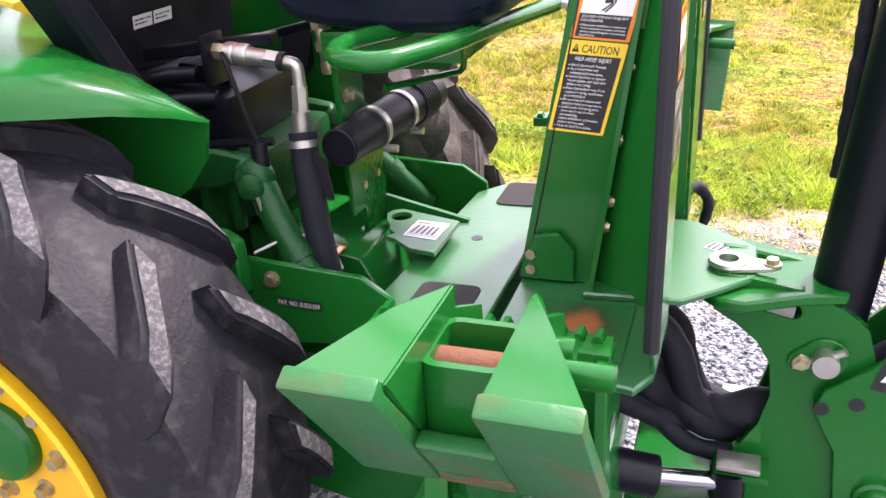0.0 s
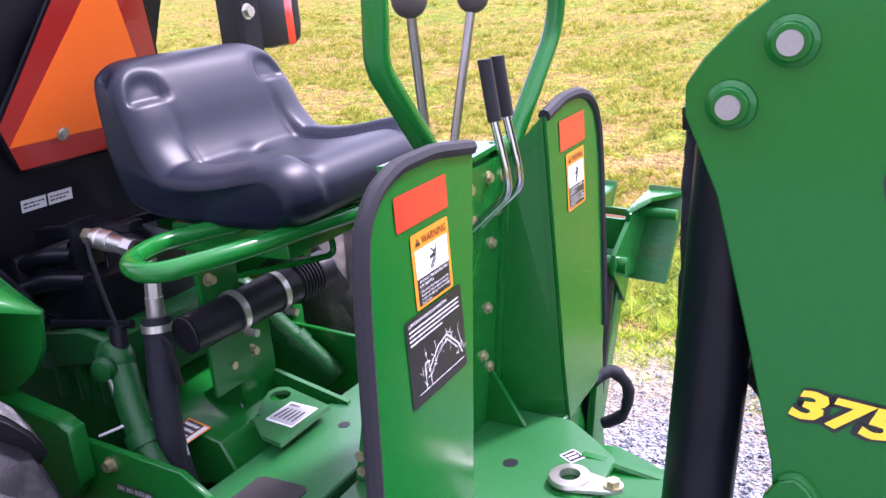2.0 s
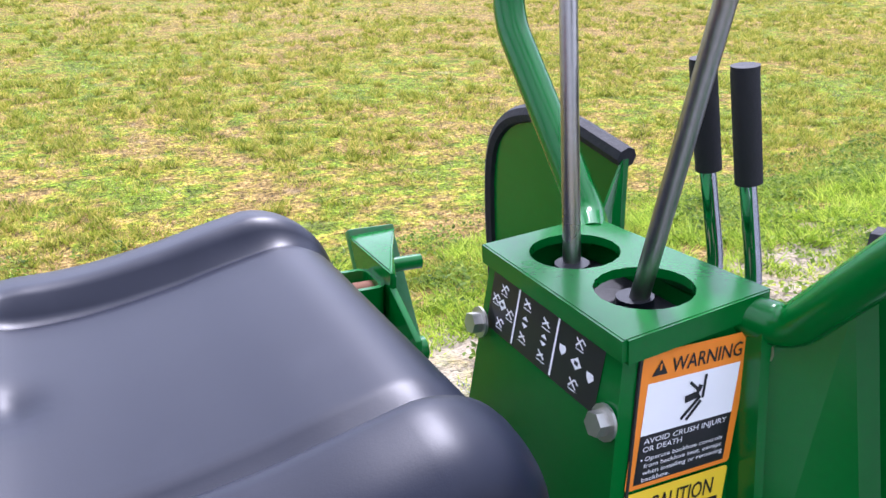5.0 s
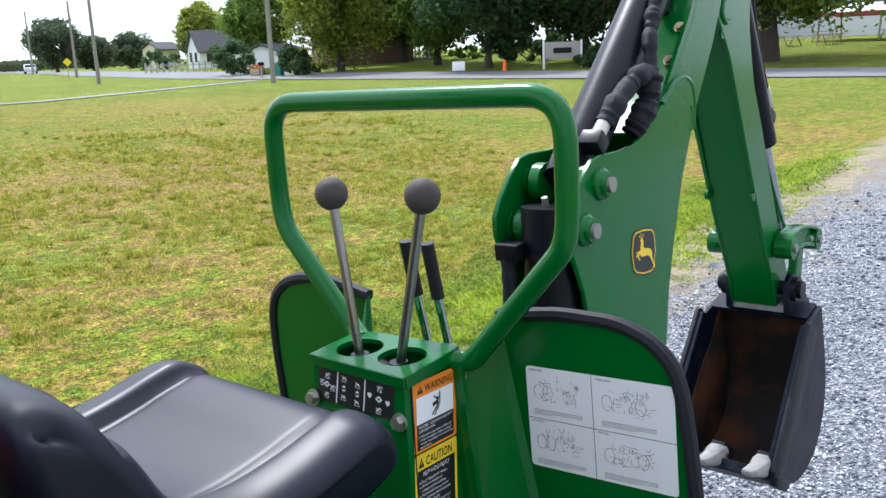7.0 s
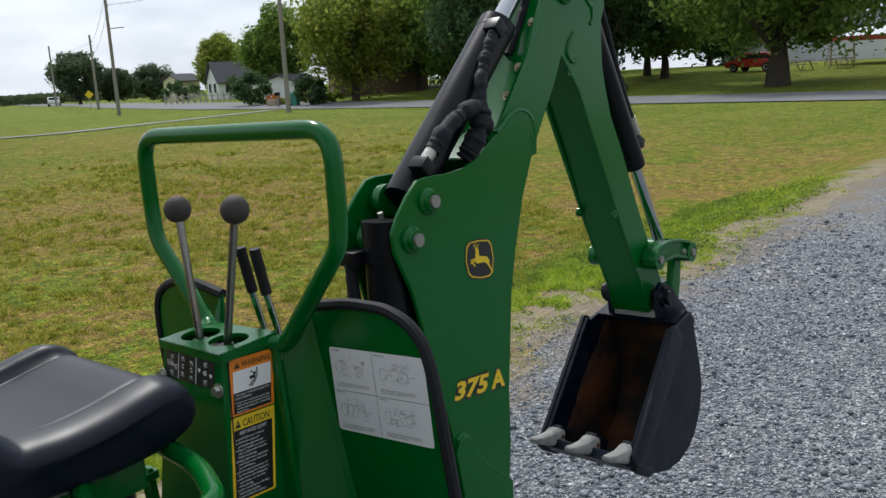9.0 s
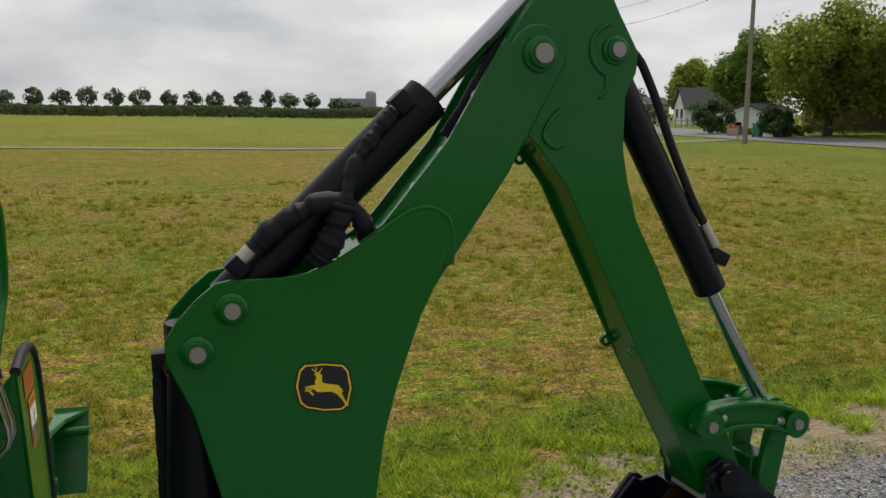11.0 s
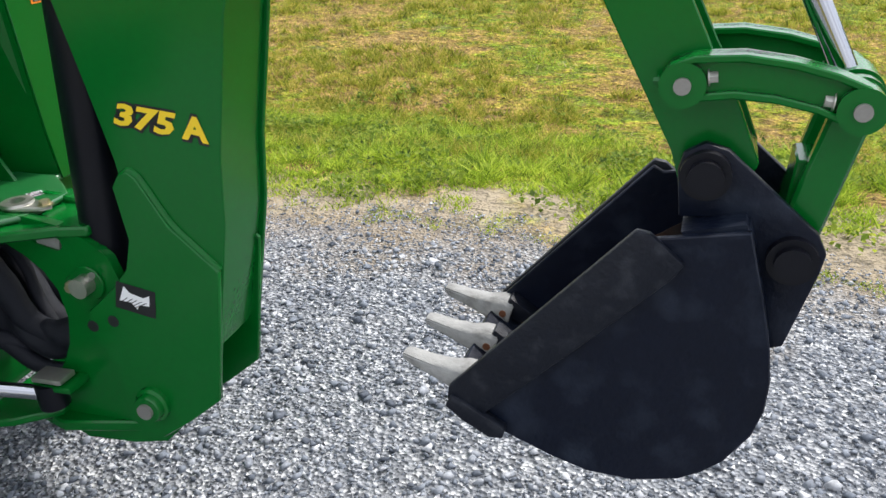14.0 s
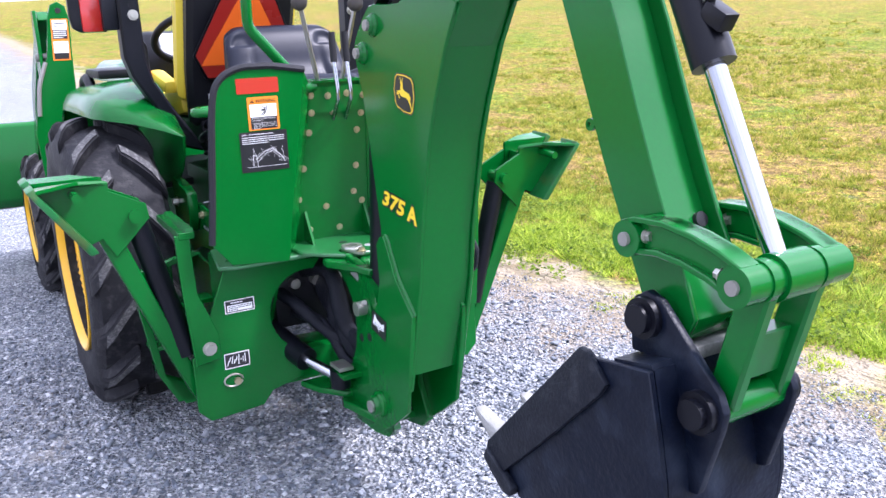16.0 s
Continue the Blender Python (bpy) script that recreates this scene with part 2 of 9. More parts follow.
def part(name, bm, mat, parent, label="", smooth=35.0, mach=True):
    """One mesh, in the machine's own frame, under a thing or a part."""
    if mach:
        top = parent
        while top.parent:
            top = top.parent
        base = Vector(top["base"])
        if leans(name, parent):
            for v in bm.verts:
                v.co = lean(v.co)
        bmesh.ops.translate(bm, verts=bm.verts, vec=-base)
        bmesh.ops.scale(bm, verts=bm.verts, vec=(U, U, U))
    ob = new(name, finish(name, bm, mat, smooth))
    ob.parent = parent
    return tagged(ob, label)


# ---- shapes ----
def put(bm, pts, faces, idx=0):
    vs = [bm.verts.new(p) for p in pts]
    for f in faces:
        try:
            bm.faces.new([vs[i] for i in f]).material_index = idx
        except ValueError:
            pass
    return vs


def prism(profile, axis, a, b, bevel=0.0, bm=None, segs=1):
    """A plane outline, pushed from a to b along an axis. The outline's coordinates are the other two axes in order."""
    own = bmesh.new()
    def at(p, v):
        q = list(p)
        q.insert("xyz".index(axis), v)
        return q
    va = [own.verts.new(at(p, a)) for p in profile]
    vb = [own.verts.new(at(p, b)) for p in profile]
    own.faces.new(va)
    own.faces.new(vb[::-1])
    n = len(profile)
    for i in range(n):
        own.faces.new((va[i], vb[i], vb[(i + 1) % n], va[(i + 1) % n]))
    bmesh.ops.recalc_face_normals(own, faces=own.faces)
    if bevel:
        sharp = [e for e in own.edges if len(e.link_faces) == 2 and e.calc_face_angle() > 0.5]
        bmesh.ops.bevel(own, geom=sharp, offset=bevel, segments=segs, affect="EDGES", profile=0.5, clamp_overlap=True)
    bmesh.ops.triangulate(own, faces=[f for f in own.faces if len(f.verts) > 4])
    return join(bm, own)


def join(bm, own):
    if bm is None:
        return own
    me = bpy.data.meshes.new("tmp")
    own.to_mesh(me)
    own.free()
    bm.from_mesh(me)
    bpy.data.meshes.remove(me)
    return bm


def box(c, s, rot=(0, 0, 0), bevel=0.0, bm=None):
    own = bmesh.new()
    bmesh.ops.create_cube(own, size=1, matrix=pose(*c, *rot) @ Matrix.Diagonal((*s, 1)))
    if bevel:
        bmesh.ops.bevel(own, geom=own.edges[:], offset=bevel, segments=2, affect="EDGES", profile=0.6, clamp_overlap=True)
    return join(bm, own)


def frame_of(d):
    d = Vector(d).normalized()
    u = d.orthogonal().normalized()
    return u, d.cross(u), d


def cyl(p, q, r, segs=20, r2=None, bevel=0.0, bm=None):
    own = bmesh.new()
    p, q = Vector(p), Vector(q)
    u, v, d = frame_of(q - p)
    r2 = r if r2 is None else r2
    ra = [own.verts.new(p + (u * math.cos(a) + v * math.sin(a)) * r) for a in [2 * math.pi * i / segs for i in range(segs)]]
    rb = [own.verts.new(q + (u * math.cos(a) + v * math.sin(a)) * r2) for a in [2 * math.pi * i / segs for i in range(segs)]]
    own.faces.new(ra[::-1])
    own.faces.new(rb)
    for i in range(segs):
        own.faces.new((ra[i], ra[(i + 1) % segs], rb[(i + 1) % segs], rb[i]))
    if bevel:
        es = [e for e in own.edges if e.calc_face_angle(0) > 0.9]
        bmesh.ops.bevel(own, geom=es, offset=bevel, segments=2, affect="EDGES", clamp_overlap=True)
    return join(bm, own)


def rounded(points, radius, steps=6):
    """A polyline with its corners rounded."""
    pts = [Vector(p) for p in points]
    out = [pts[0]]
    for a, b, c in zip(pts, pts[1:], pts[2:]):
        d1, d2 = (a - b), (c - b)
        r = min(radius, d1.length * 0.45, d2.length * 0.45)
        p, q = b + d1.normalized() * r, b + d2.normalized() * r
        for i in range(steps + 1):
            t = i / steps
            out.append(p * (1 - t) ** 2 + b * 2 * t * (1 - t) + q * t * t)
    out.append(pts[-1])
    return out


def tube(points, r, segs=12, radius=0.0, bm=None, radii=None):
    own = bmesh.new()
    pts = rounded(points, radius) if radius else [Vector(p) for p in points]
    clean = [pts[0]]
    for p in pts[1:]:
        if (p - clean[-1]).length > 1e-5:
            clean.append(p)
    pts = clean
    rings, u = [], None
    for i, p in enumerate(pts):
        d = (pts[min(i + 1, len(pts) - 1)] - pts[max(i - 1, 0)]).normalized()
        u = d.orthogonal().normalized() if u is None else (u - d * u.dot(d)).normalized()
        v = d.cross(u)
        rr = radii(i / (len(pts) - 1)) if radii else r
        rings.append([own.verts.new(p + (u * math.cos(2 * math.pi * k / segs) + v * math.sin(2 * math.pi * k / segs)) * rr) for k in range(segs)])
    for a, b in zip(rings, rings[1:]):
        for k in range(segs):
            own.faces.new((a[k], a[(k + 1) % segs], b[(k + 1) % segs], b[k]))
    own.faces.new(rings[0][::-1])
    own.faces.new(rings[-1])
    return join(bm, own)


def lathe(profile, origin, axis, segs=48, bm=None, close=False):
    """profile: (radius, along the axis)."""
    own = bmesh.new()
    o = Vector(origin)
    u, v, d = frame_of(axis)
    rings = [[own.verts.new(o + d * h + (u * math.cos(2 * math.pi * k / segs) + v * math.sin(2 * math.pi * k / segs)) * r) for k in range(segs)] for r, h in profile]
    pairs = list(zip(rings, rings[1:])) + ([(rings[-1], rings[0])] if close else [])
    for a, b in pairs:
        for k in range(segs):
            own.faces.new((a[k], a[(k + 1) % segs], b[(k + 1) % segs], b[k]))
    if not close:
        own.faces.new(rings[0][::-1])
        own.faces.new(rings[-1])
    bmesh.ops.recalc_face_normals(own, faces=own.faces)
    return join(bm, own)


def ball(c, r, bm=None, segs=24, scale=(1, 1, 1)):
    own = bmesh.new()
    bmesh.ops.create_uvsphere(own, u_segments=segs, v_segments=segs // 2, radius=r, matrix=Matrix.Translation(c) @ Matrix.Diagonal((*scale, 1)))
    return join(bm, own)


def hexbolt(c, d, r=0.010, h=0.007, washer=True, bm=None):
    """A hexagon head on a washer, facing d."""
    c, d = Vector(c), Vector(d).normalized()
    own = bmesh.new()
    if washer:
        cyl(c, c + d * 0.002, r * 1.45, 16, bm=own)
        c = c + d * 0.002
    cyl(c, c + d * h, r, 6, bevel=r * 0.12, bm=own)
    return join(bm, own)


def arc(cx, cz, r, a0, a1, n=8):
    return [(cx + r * math.cos(radians(a0 + (a1 - a0) * i / n)), cz + r * math.sin(radians(a0 + (a1 - a0) * i / n))) for i in range(n + 1)]


def ring_plate(outer, holes, axis, a, b, bm=None):
    """A plate with holes, round (u, v, r) or of any outline, pushed along an axis."""
    own = bmesh.new()
    k = "xyz".index(axis)
    def at(p, v):
        q = list(p)
        q.insert(k, v)
        return q
    edges = []
    loops = [outer] + [arc(*h, 0, 360 - 360 / 20, 19) if isinstance(h, tuple) else h for h in holes]
    for lp in loops:
        vs = [own.verts.new(at(p, a)) for p in lp]
        edges += [own.edges.new((vs[i], vs[(i + 1) % len(vs)])) for i in range(len(vs))]
    fill = bmesh.ops.triangle_fill(own, use_beauty=True, use_dissolve=False, edges=edges)
    fs = [g for g in fill["geom"] if isinstance(g, bmesh.types.BMFace)]
    ex = bmesh.ops.extrude_face_region(own, geom=fs)
    off = Vector((0, 0, 0))
    off[k] = b - a
    bmesh.ops.translate(own, vec=off, verts=[g for g in ex["geom"] if isinstance(g, bmesh.types.BMVert)])
    bmesh.ops.recalc_face_normals(own, faces=own.faces)
    return join(bm, own)

# ---- ground ----
def smooth(a, b, x):
    t = np.clip((x - a) / (b - a), 0, 1)
    return t * t * (3 - 2 * t)


UP = (MACH.to_3x3() @ Vector((0, 0, 1)))


def ground_z(x, y):
    """Height of the ground: the drive slopes with the machine, the field lies lower."""
    x, y = np.asarray(x, float), np.asarray(y, float)
    xc, yc = np.clip(x, -5, 5), np.clip(y, -4, 4)
    drive = (0.05 - UP.x * xc - UP.y * yc) / UP.z
    fade = smooth(5, 25, np.hypot(x - xc, y - yc))
    drive = drive * (1 - fade)
    r = np.hypot(x, y)
    field = -0.36 + 0.34 * smooth(8, 45, r)
    s = smooth(1.9, 4.6, y) * (1 - smooth(9, 30, x) * 0.0)
    z = drive * (1 - s) + field * s
    z = z + 1.3 * smooth(43, 85, x) * (1 - smooth(40, 90, y)) + 0.25 * smooth(43, 60, x)
    return z - 0.006 * np.clip(x, -60, 60) * smooth(90, 200, y)


def edge_y(x):
    """Where the gravel ends and the grass begins."""
    x = np.asarray(x, float)
    return 1.80 - 0.12 * smooth(1.0, 4.0, x) * 2 + 0.30 * smooth(5, 14, x) + 0.10 * np.sin(x * 1.7) + 0.07 * np.sin(x * 4.3 + 1) + (0.05 * np.sin(x * 11.0) + 0.03 * np.sin(x * 23.0 + 2)) * (1 - smooth(5, 10, x))


def sheet(name, xs, ys, zf, mat, label, category, kind="structure"):
    X, Y = np.meshgrid(xs, ys, indexing="ij")
    Z = zf(X, Y)
    n, m = len(xs), len(ys)
    me = bpy.data.meshes.new(name)
    I = np.arange(n * m).reshape(n, m)
    F = np.stack([I[:-1, :-1], I[1:, :-1], I[1:, 1:], I[:-1, 1:]], -1).reshape(-1, 4)
    me.from_pydata(np.stack([X, Y, Z], -1).reshape(-1, 3).tolist(), [], F.tolist())
    me.polygons.foreach_set("use_smooth", [True] * len(me.polygons))
    me.materials.append(mat)
    return tagged(new(name, me), label, category, kind=kind)


def ground_material(name, colors, stops, scales, rough=0.95, cell=0.0, cell_colors=None, bump=0.5, speckle=0.0, relief=0.02):
    m = bpy.data.materials.new(name)
    m.use_nodes = True
    n, l = m.node_tree.nodes, m.node_tree.links
    b = n["Principled BSDF"]
    b.inputs["Roughness"].default_value = rough
    b.inputs["Specular IOR Level"].default_value = 0.15
    co = n.new("ShaderNodeTexCoord")
    acc = None
    for s in scales:
        t = n.new("ShaderNodeTexNoise")
        t.inputs["Scale"].default_value, t.inputs["Detail"].default_value = s, 5.0
        l.new(co.outputs["Object"], t.inputs["Vector"])
        if acc is None:
            acc = t.outputs["Fac"]
        else:
            a = n.new("ShaderNodeMath")
            a.operation = "ADD"
            l.new(acc, a.inputs[0])
            l.new(t.outputs["Fac"], a.inputs[1])
            acc = a.outputs[0]
    d = n.new("ShaderNodeMath")
    d.operation = "DIVIDE"
    d.inputs[1].default_value = len(scales)
    l.new(acc, d.inputs[0])
    r = n.new("ShaderNodeValToRGB")
    for i, (p, c) in enumerate(zip(stops, colors)):
        e = r.color_ramp.elements[i] if i < 2 else r.color_ramp.elements.new(p)
        e.position, e.color = p, (*c, 1)
    l.new(d.outputs[0], r.inputs["Fac"])
    col, height = r.outputs["Color"], d.outputs[0]
    if cell:
        v = n.new("ShaderNodeTexVoronoi")
        v.inputs["Scale"].default_value = cell
        l.new(co.outputs["Object"], v.inputs["Vector"])
        vr = n.new("ShaderNodeValToRGB")
        for i, (p, c) in enumerate(cell_colors):
            e = vr.color_ramp.elements[i] if i < 2 else vr.color_ramp.elements.new(p)
            e.position, e.color = p, (*c, 1)
        sep = n.new("ShaderNodeSeparateColor")
        l.new(v.outputs["Color"], sep.inputs["Color"])
        l.new(sep.outputs["Red"], vr.inputs["Fac"])
        mx = n.new("ShaderNodeMixRGB")
        mx.inputs["Fac"].default_value = 0.7
        l.new(col, mx.inputs["Color1"])
        l.new(vr.outputs["Color"], mx.inputs["Color2"])
        col, height = mx.outputs["Color"], v.outputs["Distance"]
    # noise on the colour: dark spots stand for shade between grass clumps
    if speckle:
        for s, lo, hi in ((105.0, 1 - 0.75 * speckle, 1 + 0.6 * speckle), (30.0, 1 - speckle, 1 + 0.6 * speckle), (6.0, 1 - 0.55 * speckle, 1 + 0.4 * speckle)):
            t = n.new("ShaderNodeTexNoise")
            t.inputs["Scale"].default_value, t.inputs["Detail"].default_value, t.inputs["Roughness"].default_value = s, 4.0, 0.7
            l.new(co.outputs["Object"], t.inputs["Vector"])
            k = n.new("ShaderNodeMapRange")
            k.inputs["From Min"].default_value, k.inputs["From Max"].default_value = 0.33, 0.67
            k.inputs["To Min"].default_value, k.inputs["To Max"].default_value = lo, hi
            l.new(t.outputs["Fac"], k.inputs["Value"])
            mx = n.new("ShaderNodeMixRGB")
            mx.blend_type = "MULTIPLY"
            mx.inputs["Fac"].default_value = 1.0
            l.new(col, mx.inputs["Color1"])
            l.new(k.outputs[0], mx.inputs["Color2"])
            col, height = mx.outputs["Color"], k.outputs[0]
    l.new(col, b.inputs["Base Color"])
    bp = n.new("ShaderNodeBump")
    bp.inputs["Strength"].default_value, bp.inputs["Distance"].default_value = bump, relief
    l.new(height, bp.inputs["Height"])
    l.new(bp.outputs["Normal"], b.inputs["Normal"])
    return m


FIELD = ground_material("mown_field", [(0.34, 0.225, 0.070), (0.335, 0.250, 0.046), (0.26, 0.265, 0.020), (0.18, 0.245, 0.015)], [0.445, 0.485, 0.515, 0.545], [0.12, 0.9, 3.2, 9.0], bump=1.0, speckle=0.95, relief=0.055)
GRAVEL = ground_material("gravel", [(0.21, 0.22, 0.235), (0.29, 0.30, 0.31), (0.40, 0.40, 0.385)], [0.38, 0.5, 0.62], [0.8, 6.0], cell=75.0,
                         cell_colors=[(0.0, (0.06, 0.067, 0.080)), (0.35, (0.18, 0.195, 0.218)), (0.7, (0.32, 0.33, 0.345)), (1.0, (0.70, 0.71, 0.71))], bump=1.0)


def dusty_edge(m, rise=(1.15, 1.75), color=(0.34, 0.285, 0.205), most=0.92):
    """Bare pale dust in ragged patches where the drive wears into the grass."""
    n, l = m.node_tree.nodes, m.node_tree.links
    b = n["Principled BSDF"]
    old = b.inputs["Base Color"].links[0].from_socket
    co = n.new("ShaderNodeTexCoord")
    sp = n.new("ShaderNodeSeparateXYZ")
    l.new(co.outputs["Object"], sp.inputs[0])
    t = n.new("ShaderNodeTexNoise")
    t.inputs["Scale"].default_value, t.inputs["Detail"].default_value = 2.6, 6.0
    l.new(co.outputs["Object"], t.inputs["Vector"])
    lo, hi = n.new("ShaderNodeMapRange"), n.new("ShaderNodeMapRange")
    for k, (a, c) in ((lo, rise), (hi, (2.7, 1.9))):
        k.inputs["From Min"].default_value, k.inputs["From Max"].default_value = a, c
        l.new(sp.outputs["Y"], k.inputs["Value"])
    mul = n.new("ShaderNodeMath")
    mul.operation = "MULTIPLY"
    l.new(lo.outputs[0], mul.inputs[0])
    l.new(hi.outputs[0], mul.inputs[1])
    add = n.new("ShaderNodeMath")
    add.operation = "MULTIPLY_ADD"
    add.inputs[1].default_value, add.inputs[2].default_value = 0.50, -0.58
    l.new(mul.outputs[0], add.inputs[0])
    s2 = n.new("ShaderNodeMath")
    l.new(add.outputs[0], s2.inputs[0])
    l.new(t.outputs["Fac"], s2.inputs[1])
    r = n.new("ShaderNodeMapRange")
    r.inputs["From Min"].default_value, r.inputs["From Max"].default_value, r.inputs["To Max"].default_value = 0.06, 0.40, most
    l.new(s2.outputs[0], r.inputs["Value"])
    mx = n.new("ShaderNodeMixRGB")
    mx.inputs["Color2"].default_value = (*color, 1)
    l.new(r.outputs[0], mx.inputs["Fac"])
    l.new(old, mx.inputs["Color1"])
    l.new(mx.outputs["Color"], b.inputs["Base Color"])


def lawn(m, way, a, b, color, most):
    """Greener, more even grass beyond a line across the field."""
    n, l = m.node_tree.nodes, m.node_tree.links
    bsdf = n["Principled BSDF"]
    old = bsdf.inputs["Base Color"].links[0].from_socket
    co = n.new("ShaderNodeTexCoord")
    ds = n.new("ShaderNodeVectorMath")
    ds.operation = "DOT_PRODUCT"
    ds.inputs[1].default_value = way
    l.new(co.outputs["Object"], ds.inputs[0])
    r = n.new("ShaderNodeMapRange")
    r.inputs["From Min"].default_value, r.inputs["From Max"].default_value, r.inputs["To Max"].default_value = a, b, most
    l.new(ds.outputs["Value"], r.inputs["Value"])
    mx = n.new("ShaderNodeMixRGB")
    mx.blend_type = "COLOR"
    mx.inputs["Color2"].default_value = (*color, 1)
    l.new(r.outputs[0], mx.inputs["Fac"])
    l.new(old, mx.inputs["Color1"])
    l.new(mx.outputs["Color"], bsdf.inputs["Base Color"])


dusty_edge(FIELD, (0.2, 1.35))
dusty_edge(GRAVEL, (0.55, 1.75), (0.31, 0.25, 0.17), 0.85)
lawn(FIELD, (0.15, 0.99, 0.0), 8.0, 36.0, (0.215, 0.195, 0.016), 0.30)
lawn(FIELD, (0.24, 0.97, 0.0), 39.0, 46.0, (0.235, 0.245, 0.024), 0.9)
lawn(FIELD, (1.0, 0.12, 0.0), 14.0, 36.0, (0.120, 0.180, 0.018), 0.6)


def spread(a, b, n, core, p=2.6):
    """Coordinates that lie close together round the middle."""
    t = np.linspace(-1, 1, n)
    s = np.sign(t) * np.abs(t) ** p
    return np.where(s < 0, core + s * (core - a), core + s * (b - core))


ground = sheet("ground", spread(-500, 600, 150, 2.0, 3.2), spread(-400, 700, 150, 2.0, 3.2), ground_z, FIELD, "mown hay field of short green and straw-coloured grass", "field")


def drive_sheet():
    xs = np.concatenate([np.linspace(-110, -6, 50), np.linspace(-5.8, 8, 120), np.linspace(8.15, 42, 260)])
    vs = np.concatenate([np.linspace(0, 0.15, 6), np.linspace(0.2, 1, 24)])
    X = np.repeat(xs[:, None], len(vs), 1)
    top = edge_y(xs)
    Y = top[:, None] - vs[None, :] * (top[:, None] + 7.5)
    Z = ground_z(X, Y) + 0.012 - 0.03 * (vs[None, :] < 0.001)
    n, m = X.shape
    me = bpy.data.meshes.new("gravel_drive")
    I = np.arange(n * m).reshape(n, m)
    F = np.stack([I[:-1, 1:], I[1:, 1:], I[1:, :-1], I[:-1, :-1]], -1).reshape(-1, 4)
    me.from_pydata(np.stack([X, Y, Z], -1).reshape(-1, 3).tolist(), [], F.tolist())
    me.polygons.foreach_set("use_smooth", [True] * len(me.polygons))
    me.materials.append(GRAVEL)
    return tagged(new("gravel_drive", me), "loose grey crushed-stone gravel drive beside the grass", "driveway", kind="structure")


drive = drive_sheet()

# ---- backhoe ----
backhoe = root("backhoe", "green tractor-mounted backhoe with folded boom, black seat and black bucket", "backhoe", (0.9, YC, 0.0))


def mirror(y):
    return 2 * YC - y


def pair(y0, y1):
    return ((y0, y1), (mirror(y1), mirror(y0)))


# boom
BOOM_LOW = [(1.209, 1.324), (1.228, 1.352), (1.262, 1.386), (1.297, 1.412), (1.325, 1.416), (1.40, 1.411), (1.45, 1.414), (1.50, 1.432), (1.55, 1.458), (1.602, 1.484), (1.632, 1.503), (1.663, 1.512), (1.692, 1.506), (1.713, 1.489), (1.723, 1.45), (1.714, 1.402),
            (1.70, 1.401), (1.65, 1.315), (1.60, 1.195), (1.57, 1.105), (1.545, 0.98), (1.524, 0.88), (1.510, 0.755), (1.445, 0.457), (1.34, 0.45), (1.322, 0.72), (1.312, 0.862), (1.284, 1.007), (1.244, 1.197), (1.208, 1.29)]
BOOM_UP = [(1.50, 1.425), (1.602, 1.478), (1.73, 1.617), (1.817, 1.748), (1.860, 1.808)] + arc(1.904, 1.773, 0.056, 125, -45, 8) + [(1.934, 1.718), (1.837, 1.563), (1.716, 1.408), (1.64, 1.31)]
boom = part("boom", prism(BOOM_UP, "y", -0.111, mirror(-0.111), 0.004), GREEN, backhoe, "green painted boom with two side plates")
RAIL = [(1.56, 1.452), (1.602, 1.478), (1.73, 1.617), (1.817, 1.748), (1.850, 1.794)]
for y0, y1 in pair(-0.1105, -0.1025):
    part("top_rail", prism([(x - 0.010, z + 0.009) for x, z in RAIL] + [(x + 0.004, z - 0.004) for x, z in RAIL[::-1]], "y", y0, y1), GREEN, boom)
for y0, y1 in ((-0.117, -0.107), (mirror(-0.107) + 0.020, mirror(-0.117) + 0.020)):
    part("side_plate", prism(BOOM_LOW, "y", y0, y1, 0.002), GREEN, boom)
REAR = [(1.442, 0.50), (1.502, 0.755), (1.516, 0.88), (1.537, 0.98), (1.562, 1.105), (1.592, 1.195), (1.642, 1.315), (1.69, 1.40)]
part("rear_plate", prism(REAR + [(x - 0.012, z + 0.004) for x, z in REAR[::-1]], "y", -0.106, mirror(-0.106) + 0.020), GREEN, boom)
for (x, z) in ((1.32, 1.367), (1.259, 1.301)):
    for y, s in ((-0.117, -1), (mirror(-0.117), 1)):
        bm = lathe([(0.0285, 0.0), (0.0275, 0.005), (0.0235, 0.0085), (0.0215, 0.010), (0.0205, 0.0155), (0.0190, 0.017), (0.012, 0.017)], (x, y, z), (0, s, 0), 32)
        part("pin_boss", bm, GREEN, boom)
        part("boom_pin", cyl((x, y, z), (x, y + s * 0.024, z), 0.0132, 24, bevel=0.0025), PIN, boom, "worn steel pin end")
for y, s in ((-0.111, -1), (mirror(-0.111), 1)):
    part("pin_boss", lathe([(0.034, 0.0), (0.033, 0.006), (0.027, 0.009), (0.0255, 0.015), (0.024, 0.017), (0.012, 0.017)], (1.904, y, 1.773), (0, s, 0), 32), GREEN, boom)
    part("boom_pin", cyl((1.904, y, 1.773), (1.904, y + s * 0.024, 1.773), 0.018, 20, bevel=0.002), PIN, boom, "worn steel pin end")

